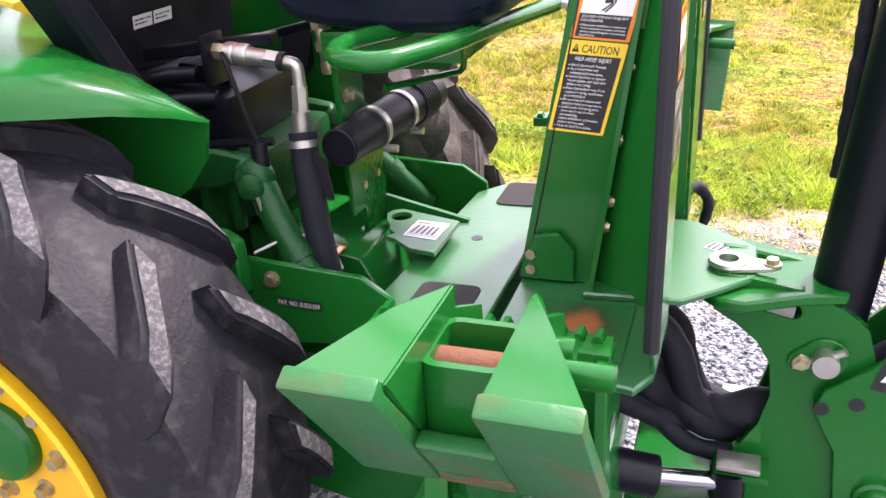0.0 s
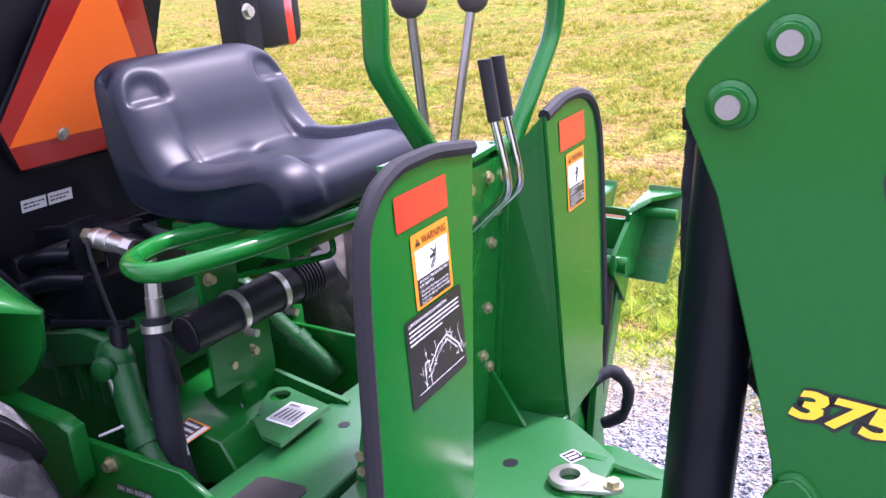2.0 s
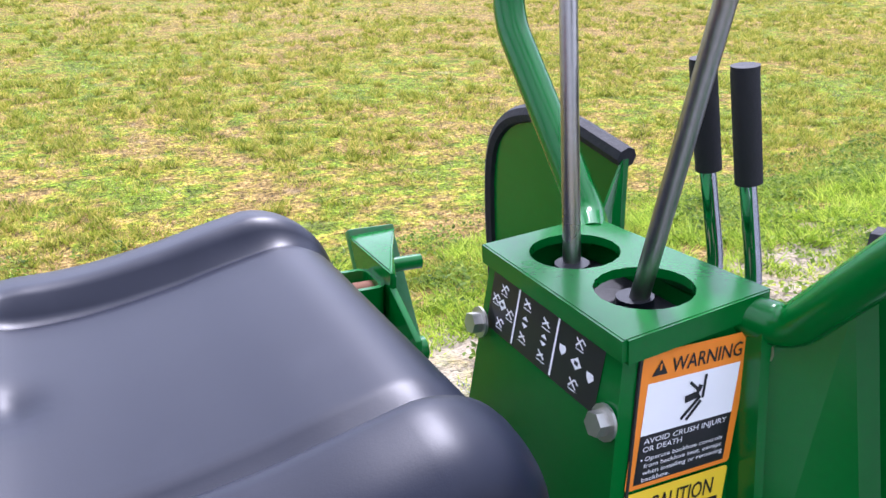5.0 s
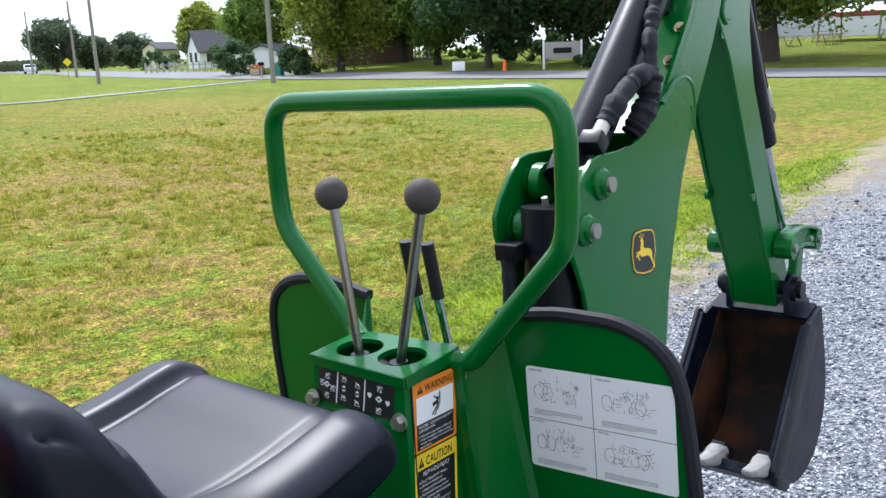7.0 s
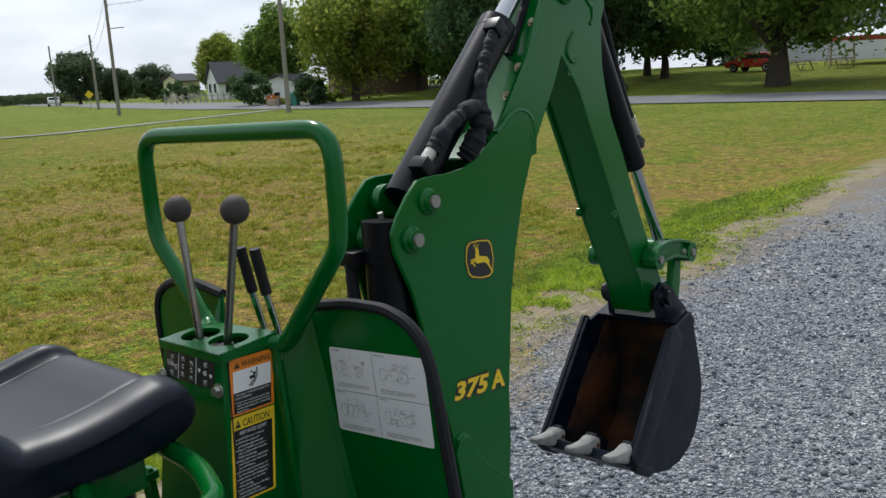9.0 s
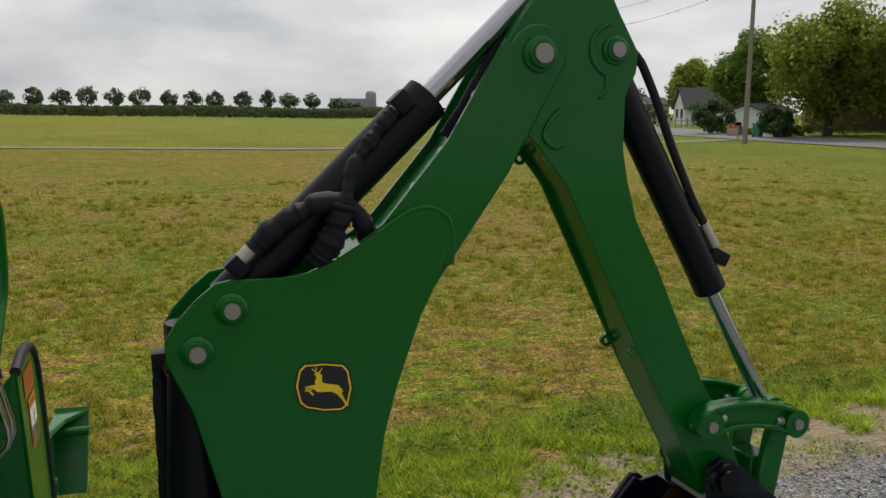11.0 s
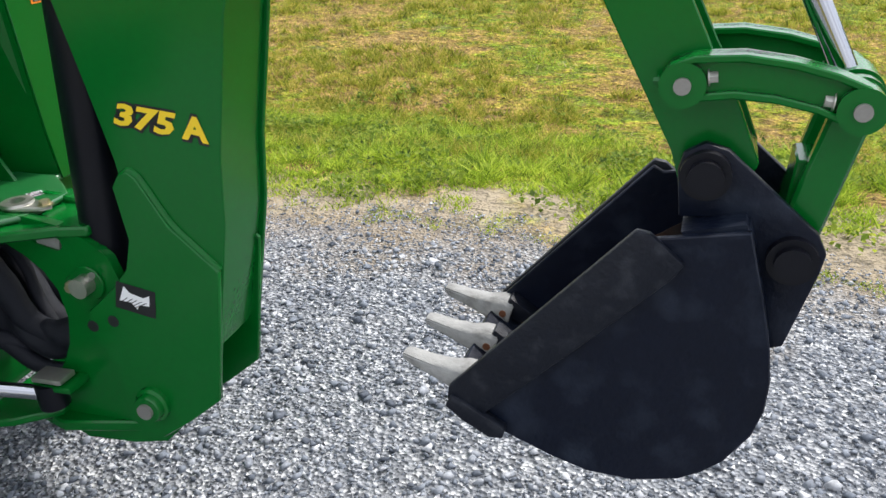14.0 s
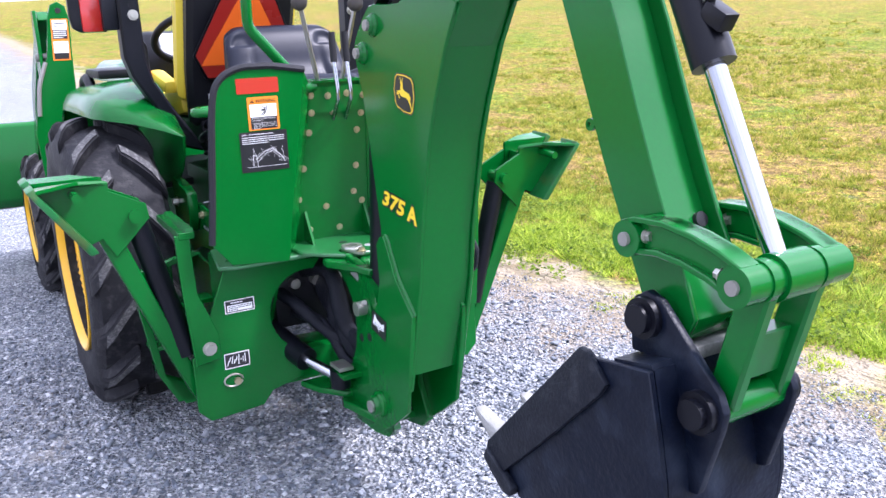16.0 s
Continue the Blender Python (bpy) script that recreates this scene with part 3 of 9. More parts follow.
# foot plates and swing casting
FOOT = [(1.305, 0.819), (1.322, 0.842), (1.341, 0.849), (1.356, 0.837), (1.404, 0.751), (1.489, 0.671), (1.442, 0.400), (1.36, 0.335), (1.296, 0.292), (1.255, 0.298), (1.231, 0.322), (1.222, 0.40), (1.217, 0.452), (1.198, 0.486), (1.178, 0.529), (1.19, 0.565), (1.254, 0.616), (1.295, 0.66), (1.315, 0.72)]
foot = part("boom_foot", prism(FOOT, "y", -0.129, -0.1175, 0.002), GREEN, backhoe)
part("foot_plate", prism(FOOT, "y", mirror(-0.1175), mirror(-0.129), 0.002), GREEN, foot)
for y, s in ((-0.129, -1), (mirror(-0.129), 1)):
    part("pin_boss", lathe([(0.037, 0.0), (0.036, 0.008), (0.030, 0.012), (0.029, 0.024), (0.027, 0.027), (0.012, 0.027)], (1.290, y, 0.372), (0, s, 0), 32), GREEN, foot)
    part("boom_pin", cyl((1.290, y, 0.372), (1.290, y + s * 0.034, 0.372), 0.016, 20, bevel=0.002), PIN, foot)
for hx, hz in ((1.190, 0.532), (1.240, 0.548)):
    part("hole", cyl((hx, -0.1285, hz), (hx, -0.1298, hz), 0.012, 18), INK, foot)
CAST = [(1.02, 0.745), (1.074, 0.741), (1.144, 0.729), (1.208, 0.70), (1.244, 0.67), (1.262, 0.61), (1.27, 0.40), (1.32, 0.30), (1.28, 0.262), (1.20, 0.245), (1.081, 0.240), (1.046, 0.262), (1.03, 0.30), (1.045, 0.385), (1.075, 0.425), (1.10, 0.47), (1.114, 0.53), (1.108, 0.59), (1.085, 0.63), (1.05, 0.66), (1.014, 0.682)]
SLOT = arc(1.090, 0.700, 0.014, 90, 270, 6) + arc(1.132, 0.690, 0.014, -90, 90, 6)
casting = part("swing_casting", ring_plate(CAST, [SLOT], "y", -0.113, -0.093), GREEN, backhoe)
part("spacer", cyl((1.085, -0.085, 0.690), (1.135, -0.085, 0.682), 0.024, 20, bevel=0.003), TOOTH, casting, "bare steel spacer behind the slot")
part("side_plate", prism(CAST, "y", mirror(-0.093), mirror(-0.113), 0.004), GREEN, casting)
part("top_plate", prism([(0.985, -0.13), (1.02, -0.165), (1.06, -0.17), (1.15, -0.125), (1.21, -0.11), (1.21, 0.01), (1.15, 0.025), (1.06, 0.07), (1.02, 0.065), (0.985, 0.03)], "z", 0.708, 0.728, 0.004), GREEN, casting)
part("bottom_plate", prism([(0.97, -0.12), (1.06, -0.15), (1.24, -0.11), (1.24, 0.01), (1.06, 0.05), (0.97, 0.02)], "z", 0.275, 0.30, 0.004), GREEN, casting)
part("pivot_pin", cyl((1.187, -0.146, 0.616), (1.187, 0.045, 0.616), 0.020, 26, bevel=0.003), ZINC, casting, "bright zinc-plated pivot pin")
part("pin_boss", prism(arc(1.187, 0.614, 0.036, -60, 120, 12) + arc(1.150, 0.606, 0.018, 120, 300, 8), "y", -0.113, -0.119, 0.002), GREEN, casting)
part("lock_tab", prism([(1.140, 0.592), (1.166, 0.596), (1.170, 0.614), (1.150, 0.622), (1.138, 0.608)], "y", -0.119, -0.124, 0.002), ZINC, casting, "zinc-plated pin lock tab")
part("bolt", hexbolt((1.153, -0.124, 0.607), (0, -1, 0), 0.009, 0.008), BOLT, casting)
part("pin_cotter", cyl((1.196, -0.128, 0.628), (1.214, -0.131, 0.640), 0.007, 12, bevel=0.002), ZINC, casting)
bm = lathe([(0.016, 0), (0.030, 0), (0.032, 0.004), (0.030, 0.010), (0.016, 0.011)], (1.031, -0.076, 0.746), (0, 0, 1), 28, close=True)
prism([(1.031 + 0.0, -0.106), (1.098, -0.090), (1.112, -0.077), (1.098, -0.062), (1.031, -0.046), (1.058, -0.062), (1.064, -0.076), (1.058, -0.090)], "z", 0.743, 0.752, 0.002, bm)
part("swing_lock", bm, ZINC, casting, "zinc-plated swing lock link with a bolt")
part("bolt", hexbolt((1.097, -0.076, 0.752), (0, 0, 1), 0.010, 0.008), BOLT, casting)

# boom cylinder
def ram(name, p, q, split, r, rod_r, parent, cap=True):
    """A hydraulic cylinder from p to q; the barrel ends at the fraction split."""
    p, q = Vector(p), Vector(q)
    m = p.lerp(q, split)
    c = part(name, cyl(p, m, r, 28, bevel=0.003), BLACK, parent, "black hydraulic cylinder with a chrome rod")
    d = (q - p).normalized()
    part("rod", cyl(m - d * 0.01, q, rod_r, 22), CHROME, c, "polished chrome rod")
    part("gland", cyl(m - d * 0.03, m + d * 0.004, r * 1.02, 28, bevel=0.002), BLACK, c)
    return c


boom_ram = part("boom_cylinder", cyl((1.195, YC, 0.60), (1.258, YC, 1.29), 0.047, 28, bevel=0.003), BLACK, backhoe, "black hydraulic boom cylinder")
part("cylinder_cap", cyl((1.2555, YC, 1.262), (1.262, YC, 1.338), 0.050, 28, bevel=0.004), BLACK, boom_ram)
part("cap_bead", cyl((1.2545, YC, 1.253), (1.2555, YC, 1.263), 0.0525, 28, bevel=0.003), BLACK, boom_ram)
part("grease_fitting", cyl((1.258, -0.045, 1.336), (1.254, -0.045, 1.354), 0.006, 8), PIN, boom_ram)
dipper_ram = ram("dipper_cylinder", (1.32, YC, 1.367), (1.955, YC, 1.925), 0.60, 0.043, 0.021, backhoe)
bucket_ram = ram("bucket_cylinder", (2.066, YC, 1.778), (2.461, YC, 0.989), 0.625, 0.033, 0.0165, backhoe)

# dipper
DIP = [(1.87, 1.64), (1.845, 1.70), (1.84, 1.79), (1.875, 1.84), (1.907, 1.877), (1.917, 1.94), (1.945, 1.985), (1.985, 1.997), (2.02, 1.975), (2.04, 1.931), (2.078, 1.848), (2.118, 1.772), (2.112, 1.735), (2.088, 1.69), (2.081, 1.587), (2.089, 1.531), (2.107, 1.45), (2.156, 1.346), (2.206, 1.222), (2.254, 1.11), (2.283, 1.048), (2.32, 0.98), (2.352, 0.899), (2.335, 0.862), (2.285, 0.842), (2.252, 0.85), (2.235, 0.914), (2.132, 1.125), (2.039, 1.338), (1.957, 1.527), (1.905, 1.60)]
DW = 0.020   # the far side plate stands this much further out
CORE = [(x + (0.012 if x < 2.1 and z < 1.65 else 0) - (0.030 if i in range(12, 22) else 0), z) for i, (x, z) in enumerate(DIP)]
dipper = part("dipper", prism(CORE, "y", -0.092, -0.008 + DW, 0.002), GREEN, backhoe, "green painted dipper arm")
part("side_plate", prism(DIP, "y", -0.101, -0.0915, 0.002), GREEN, dipper)
bm = prism(DIP, "y", -0.0085 + DW, 0.001 + DW, 0.002)
for x, z in ((1.912, 1.580), (2.099, 1.182)):
    ring_plate(arc(x, z, 0.013, 0, 345, 23), [(x - 0.001, z, 0.0055)], "y", -0.0082 + DW, 0.0005 + DW, bm)
part("side_plate", bm, GREEN, dipper)
for x, z in ((1.926, 1.580), (2.100, 1.182)):
    part("hose_eye", ring_plate(arc(x - 0.004, z, 0.011, 0, 345, 23), [(x - 0.007, z, 0.0045)], "y", -0.100, -0.093), GREEN, dipper)
part("access_hole", cyl((2.255, -0.007, 1.0275), (2.270, -0.007, 1.0335), 0.013, 20), INK, dipper, "dark round hole in the dipper's back")
for y, s in ((-0.101, -1), (0.001 + DW, 1)):
    part("pin_boss", lathe([(0.028, 0.0), (0.027, 0.005), (0.022, 0.008), (0.0205, 0.013), (0.012, 0.013)], (2.066, y, 1.778), (0, s, 0), 28), GREEN, dipper)
    part("weld_bead", tube([(px, y + s * 0.001, pz) for px, pz in arc(2.062, 1.778, 0.048, 95, 250, 14) + [(2.046, 1.705), (2.030, 1.690)]], 0.0042, 8), GREEN, dipper)
    part("dipper_pin", cyl((2.066, y, 1.778), (2.066, y + s * 0.018, 1.778), 0.0145, 20, bevel=0.002), PIN, dipper)

# guide links and bucket link
def guide(y0, y1):
    up = [(2.228, 1.045), (2.26, 1.056), (2.32, 1.058), (2.38, 1.049), (2.43, 1.035), (2.47, 1.018)]
    lo = [(2.452, 0.966), (2.41, 0.984), (2.36, 0.996), (2.31, 1.001), (2.262, 0.996), (2.236, 0.99)]
    bm = prism(up + lo, "y", y0 + 0.012, y1 - 0.004, 0.003)
    rim = 0.010
    return bm, prism(up + [(x - 0.001, z - rim) for x, z in up[::-1]], "y", y0, y1, 0.002), prism([(x, z + rim) for x, z in lo[::-1]] + lo, "y", y0, y1, 0.002)


for y0, y1, s in ((-0.149, -0.108, -1), (mirror(-0.108) + DW, mirror(-0.149) + DW, 1)):
    web, top, low = guide(y0, y1)
    g = part("guide_link", web, GREEN, backhoe, "curved green guide link")
    part("flange", top, GREEN, g)
    part("flange", low, GREEN, g)
    ye = y0 if s < 0 else y1
    for x, z in ((2.246, 1.018), (2.461, 0.989)):
        part("link_boss", cyl((x, y0 - 0.002, z), (x, y1 + 0.002, z), 0.030, 30, bevel=0.003), GREEN, g)
        part("link_pin", cyl((x, ye, z), (x, ye + s * 0.008, z), 0.0112, 22, bevel=0.002), PIN, g, "worn steel pin end")
        part("bolt", hexbolt((x + (0.031 if x < 2.3 else -0.032), (y0 + y1) / 2 - 0.008, z + 0.008), (1 if x < 2.3 else -1, 0, 0.1), 0.008, 0.01), ZINC, g)
    part("bolt", hexbolt((2.216, (y0 + y1) / 2, 1.018), (-1, 0, 0), 0.006, 0.006), GREEN, g)
bl = part("bucket_link", cyl((2.461, -0.107, 0.989), (2.461, 0.007 + DW, 0.989), 0.03, 28, bevel=0.003), GREEN, backhoe, "green bucket link")
for y0, y1 in ((-0.105, -0.08), (-0.02 + DW, 0.005 + DW)):
    part("side_plate", prism([(2.434, 0.985), (2.488, 0.985), (2.432, 0.772), (2.378, 0.776)], "y", y0, y1, 0.005), GREEN, bl)
part("rod_eye", cyl((2.461, -0.076, 0.989), (2.461, -0.024 + DW, 0.989), 0.036, 26, bevel=0.003), GREEN, bl)
for y in (-0.098, -0.004 + DW):
    part("collar", cyl((2.461, y - 0.008, 0.989), (2.461, y + 0.008, 0.989), 0.033, 26, bevel=0.002), GREEN, bl)
part("cross_tube", cyl((2.405, -0.105, 0.776), (2.405, 0.005 + DW, 0.776), 0.028, 24), GREEN, bl)
part("web", prism([(2.40, 0.90), (2.45, 0.90), (2.43, 0.82), (2.39, 0.82)], "y", -0.08, -0.02 + DW, 0.003), GREEN, bl)

# bucket
SIDE = [(1.926, 0.545), (2.201, 0.827), (2.218, 0.817), (2.347, 0.835), (2.370, 0.740), (2.386, 0.66), (2.391, 0.609), (2.388, 0.56), (2.374, 0.515), (2.339, 0.462), (2.31, 0.437), (2.277, 0.418), (2.21, 0.403), (2.139, 0.408), (2.08, 0.428), (2.013, 0.458), (1.949, 0.492), (1.920, 0.522)]
bucket = part("bucket", prism(SIDE, "y", -0.19, -0.178, 0.002), BUCKET, backhoe, "black digging bucket with three bare steel teeth")
part("side_plate", prism(SIDE, "y", mirror(-0.178), mirror(-0.19), 0.002), BUCKET, bucket)
SHELL = SIDE[3:]
inner = []
for i, (x, z) in enumerate(SHELL):
    a, b = SHELL[max(i - 1, 0)], SHELL[min(i + 1, len(SHELL) - 1)]
    dx, dz = b[0] - a[0], b[1] - a[1]
    k = math.hypot(dx, dz)
    inner.append((x + dz / k * 0.012, z - dx / k * 0.012))
part("shell", prism(SHELL + inner[::-1], "y", -0.178, mirror(-0.178)), [BUCKET], bucket)
liner = []
for i, (x, z) in enumerate(inner):
    a, b = inner[max(i - 1, 0)], inner[min(i + 1, len(inner) - 1)]
    dx, dz = b[0] - a[0], b[1] - a[1]
    k = math.hypot(dx, dz)
    liner.append((x + dz / k * 0.003, z - dx / k * 0.003))
part("worn_inside", prism(inner + liner[::-1], "y", -0.177, mirror(-0.177)), BUCKET_IN, bucket, "rusty brown scraped inside of the bucket")
part("top_plate", prism([(2.258, 0.826), (2.262, 0.817), (2.345, 0.830), (2.340, 0.842)], "y", -0.178, mirror(-0.178)), BUCKET, bucket)
for y0, y1 in pair(-0.203, -0.190):
    part("side_cutter", prism([(1.922, 0.545), (2.201, 0.834), (2.220, 0.830), (2.266, 0.787), (2.250, 0.763), (2.125, 0.640), (2.025, 0.545), (1.985, 0.508), (1.966, 0.486), (1.918, 0.52)], "y", y0, y1, 0.003, segs=2), SCUFFED, bucket, "scuffed black side cutter")
for y0, y1 in pair(-0.210, -0.190):
    part("wear_plate", prism([(1.916, 0.512), (1.926, 0.532), (1.950, 0.520), (2.012, 0.480), (2.008, 0.462), (1.985, 0.462), (1.940, 0.490)], "y", y0, y1, 0.003, segs=2), SCUFFED, bucket, "worn corner wear plate")
inside = [(x + (2.2 - x) * 0.05, z + (0.62 - z) * 0.05) for x, z in SIDE[3:-2]]
rnd = random.Random(8)
for k in range(22):
    # ragged line where the paint is scraped away
    t = k / 21
    off = 0.050 + 0.016 * t + 0.007 * math.sin(9 * t) + rnd.uniform(-0.004, 0.004)
    inside.append((1.985 + t * 0.235 + off * 0.7, 0.560 + t * 0.245 - off * 0.7))
for y0, y1 in pair(-0.1785, -0.1755):
    part("worn_inside", prism(inside, "y", y0, y1), BUCKET_IN, bucket, "rusty brown scraped inside of the bucket")
part("lip", prism([(1.912, 0.525), (1.928, 0.548), (1.99, 0.505), (2.015, 0.455), (1.985, 0.468)], "y", -0.178, mirror(-0.178), 0.002), BUCKET, bucket)
EAR = [(2.252, 0.83), (2.247, 0.897), (2.253, 0.922), (2.281, 0.938), (2.311, 0.928), (2.434, 0.814), (2.447, 0.786), (2.441, 0.755), (2.406, 0.637), (2.388, 0.632), (2.372, 0.72), (2.345, 0.832)]
for (y0, y1), s in zip(pair(-0.135, -0.119), (-1, 1)):
    ear = part("bucket_ear", prism(EAR, "y", y0, y1, 0.003, segs=2), BUCKET, bucket)
    ye = y0 if s < 0 else y1
    for x, z in ((2.284, 0.895), (2.404, 0.778)):
        bm = cyl((x, ye, z), (x, ye + s * 0.014, z), 0.034, 26, bevel=0.003)
        cyl((x, ye + s * 0.014, z), (x, ye + s * 0.026, z), 0.024, 24, bevel=0.003, bm=bm)
        part("bushing", bm, BLACK, ear)
part("ear_pad", box((2.305, YC, 0.842), (0.09, 0.16, 0.022), bevel=0.004), TOOTH, bucket, "scuffed bare steel pad")
part("bucket_pin", cyl((2.284, -0.13, 0.895), (2.284, 0.03, 0.895), 0.02, 18), BLACK, bucket)
part("bucket_pin", cyl((2.404, -0.13, 0.778), (2.404, 0.03, 0.778), 0.02, 18), BLACK, bucket)
for yt in (-0.165, YC, 0.065):
    # each tooth: a blunt wedge, hollowed on top, that widens to the socket over its shank
    own = bmesh.new()
    base, tip, up = Vector((1.962, yt, 0.536)), Vector((1.838, yt, 0.577)), Vector((0.31, 0, 0.95))
    rows = []
    for t, half, hi, lo in ((0.0, 0.012, 0.004, -0.006), (0.10, 0.0150, 0.007, -0.011), (0.38, 0.0175, 0.010, -0.017), (0.62, 0.0200, 0.016, -0.022), (0.80, 0.0245, 0.026, -0.026), (1.0, 0.0255, 0.029, -0.026)):
        c = tip.lerp(base, t)
        ring = [(-half, lo * 0.7), (-half * 0.6, lo), (half * 0.6, lo), (half, lo * 0.7), (half, hi * 0.55), (half * 0.62, hi), (-half * 0.62, hi), (-half, hi * 0.55)]
        rows.append([own.verts.new(c + Vector((0, y, 0)) + up * z) for y, z in ring])
    for p, q in zip(rows, rows[1:]):
        for j in range(8):
            own.faces.new((p[j], p[(j + 1) % 8], q[(j + 1) % 8], q[j]))
    own.faces.new(rows[0][::-1])
    own.faces.new(rows[-1])
    bmesh.ops.recalc_face_normals(own, faces=own.faces)
    bmesh.ops.bevel(own, geom=[ed for ed in own.edges if ed.calc_face_angle(0) > 0.45], offset=0.002, segments=2, affect="EDGES", clamp_overlap=True)
    tooth = part("tooth", own, TOOTH, bucket, "bare worn steel bucket tooth", smooth=50)
    part("shank", box((1.985, yt, 0.536), (0.080, 0.036, 0.034), (0, 38, 0), 0.006), SCUFFED, tooth, "scuffed tooth shank")
    part("tooth_pin", cyl((1.950, yt - 0.0275, 0.545), (1.950, yt + 0.0275, 0.545), 0.0065, 12), RUST, tooth, "rusty tooth pin")

# main frame
plate = [(-0.405, 0.735), (-0.215, 0.705), (-0.12, 0.70)] + arc(-0.165, 0.545, 0.125, 80, 255, 14)[::1] + [(-0.20, 0.335), (-0.302, 0.311), (-0.335, 0.272), (-0.495, 0.262), (-0.53, 0.30), (-0.53, 0.46), (-0.50, 0.50)]
main = part("main_frame", prism(plate, "x", 0.88, 0.892, 0.002), GREEN, backhoe, "green welded backhoe main frame")
part("rear_plate", prism([(mirror(y), z) for y, z in plate][::-1], "x", 0.88, 0.892, 0.002), GREEN, main)
part("bottom_beam", box((0.80, YC, 0.36), (0.14, 0.9, 0.10), bevel=0.006), GREEN, main)
for yy in (-0.40, 0.30):
    part("side_plate", prism([(0.70, 0.30), (0.88, 0.28), (0.88, 0.72), (0.70, 0.72)], "y", yy - 0.006, yy + 0.006), GREEN, main)
for yy in (-0.25, 0.15):
    part("stiffener", prism([(0.72, 0.40), (0.88, 0.66), (0.88, 0.72), (0.72, 0.72)], "y", yy - 0.005, yy + 0.005), GREEN, main)
deck = part("deck", prism([(0.505, -0.30), (0.56, -0.35), (0.695, -0.385), (0.70, 0.262), (0.585, 0.256), (0.530, 0.185)], "z", 0.722, 0.735, 0.003), GREEN_DECK, main, "green sheet-metal step deck")
part("rear_deck", prism([(0.712, -0.40), (0.93, -0.44), (0.95, -0.40), (0.95, 0.30), (0.712, 0.27)], "z", 0.718, 0.731, 0.003), GREEN_DECK, main)

# console
own = bmesh.new()
b0, b1 = [(0.708, -0.160, 0.733), (0.824, -0.160, 0.733), (0.824, 0.088, 0.733), (0.708, 0.088, 0.733)], [(0.789, -0.110, 1.214), (0.896, -0.106, 1.214), (0.882, 0.060, 1.214), (0.793, 0.060, 1.214)]
put(own, b0 + b1, [(0, 1, 5, 4), (1, 2, 6, 5), (2, 3, 7, 6), (3, 0, 4, 7), (0, 3, 2, 1)])
bmesh.ops.recalc_face_normals(own, faces=own.faces)
console = part("control_console", own, GREEN, backhoe, "green control tower with warning decals")
part("top_plate", ring_plate([(0.784, -0.116), (0.789, 0.064), (0.892, 0.066), (0.906, -0.110)], [(0.840, -0.064, 0.034), (0.838, 0.014, 0.034)], "z", 1.214, 1.221), GREEN, console)
part("top_lip", prism([(0.782, -0.1165), (0.787, 0.0645), (0.791, 0.0645), (0.788, -0.1165)], "z", 1.206, 1.2205), GREEN, console)
part("top_lip", prism([(0.786, -0.118), (0.904, -0.112), (0.904, -0.107), (0.786, -0.112)], "z", 1.204, 1.2205), GREEN, console)
# black box added under the holes for the shade inside the console
part("hole_darkener", box((0.840, -0.026, 1.172), (0.075, 0.150, 0.05), bevel=0.01), RUBBER, console, "black box that gives the lever holes their dark inside")

# guards
def guard(s):
    if s < 0:
        pts = [(-0.150, 1.257), (-0.25, 1.272), (-0.33, 1.272), (-0.375, 1.256), (-0.403, 1.228), (-0.414, 1.19), (-0.422, 1.13), (-0.443, 0.90), (-0.455, 0.80), (-0.405, 0.735), (-0.238, 0.72), (-0.222, 0.83)]
    else:
        pts = [(0.098, 1.253), (0.18, 1.268), (0.25, 1.266), (0.295, 1.252), (0.325, 1.226), (0.338, 1.19), (0.342, 1.13), (0.338, 0.95), (0.33, 0.82), (0.30, 0.735), (0.135, 0.72), (0.122, 0.83)]
    return prism(pts, "x", 0.947, 0.953, 0.001), pts


for s in (-1, 1):
    bm, pts = guard(s)
    g = part("leg_guard", bm, GREEN, backhoe, "green leg guard with grey rubber edge trim")
    # the inner edge turns forward to meet the console's back
    a, b, c = pts[0], pts[-1], pts[-2]
    e = 0.003 * s
    ye = (-0.163, -0.152, -0.109) if s < 0 else (0.092, 0.091, 0.072)
    fold = [(0.9465, a[0], a[1]), (0.9465, b[0], b[1]), (0.9465, c[0], c[1]), (0.822, ye[0], c[1]), (0.838, ye[1], b[1]), (0.893, ye[2], a[1] - 0.06)]
    bm = bmesh.new()
    put(bm, fold + [(x, y + e, z) for x, y, z in fold], [(0, 1, 4, 5), (1, 2, 3, 4), (11, 10, 7, 6), (10, 9, 8, 7), (0, 5, 11, 6), (5, 4, 10, 11), (4, 3, 9, 10), (2, 8, 9, 3), (0, 6, 7, 1), (1, 7, 8, 2)])
    bmesh.ops.recalc_face_normals(bm, faces=bm.faces)
    part("side_fold", bm, GREEN, g, smooth=0)
    part("edge_trim", tube([(0.95, y, z) for y, z in pts[:9]], 0.010, 8, 0.02), TRIM, g, "grey rubber edge trim")

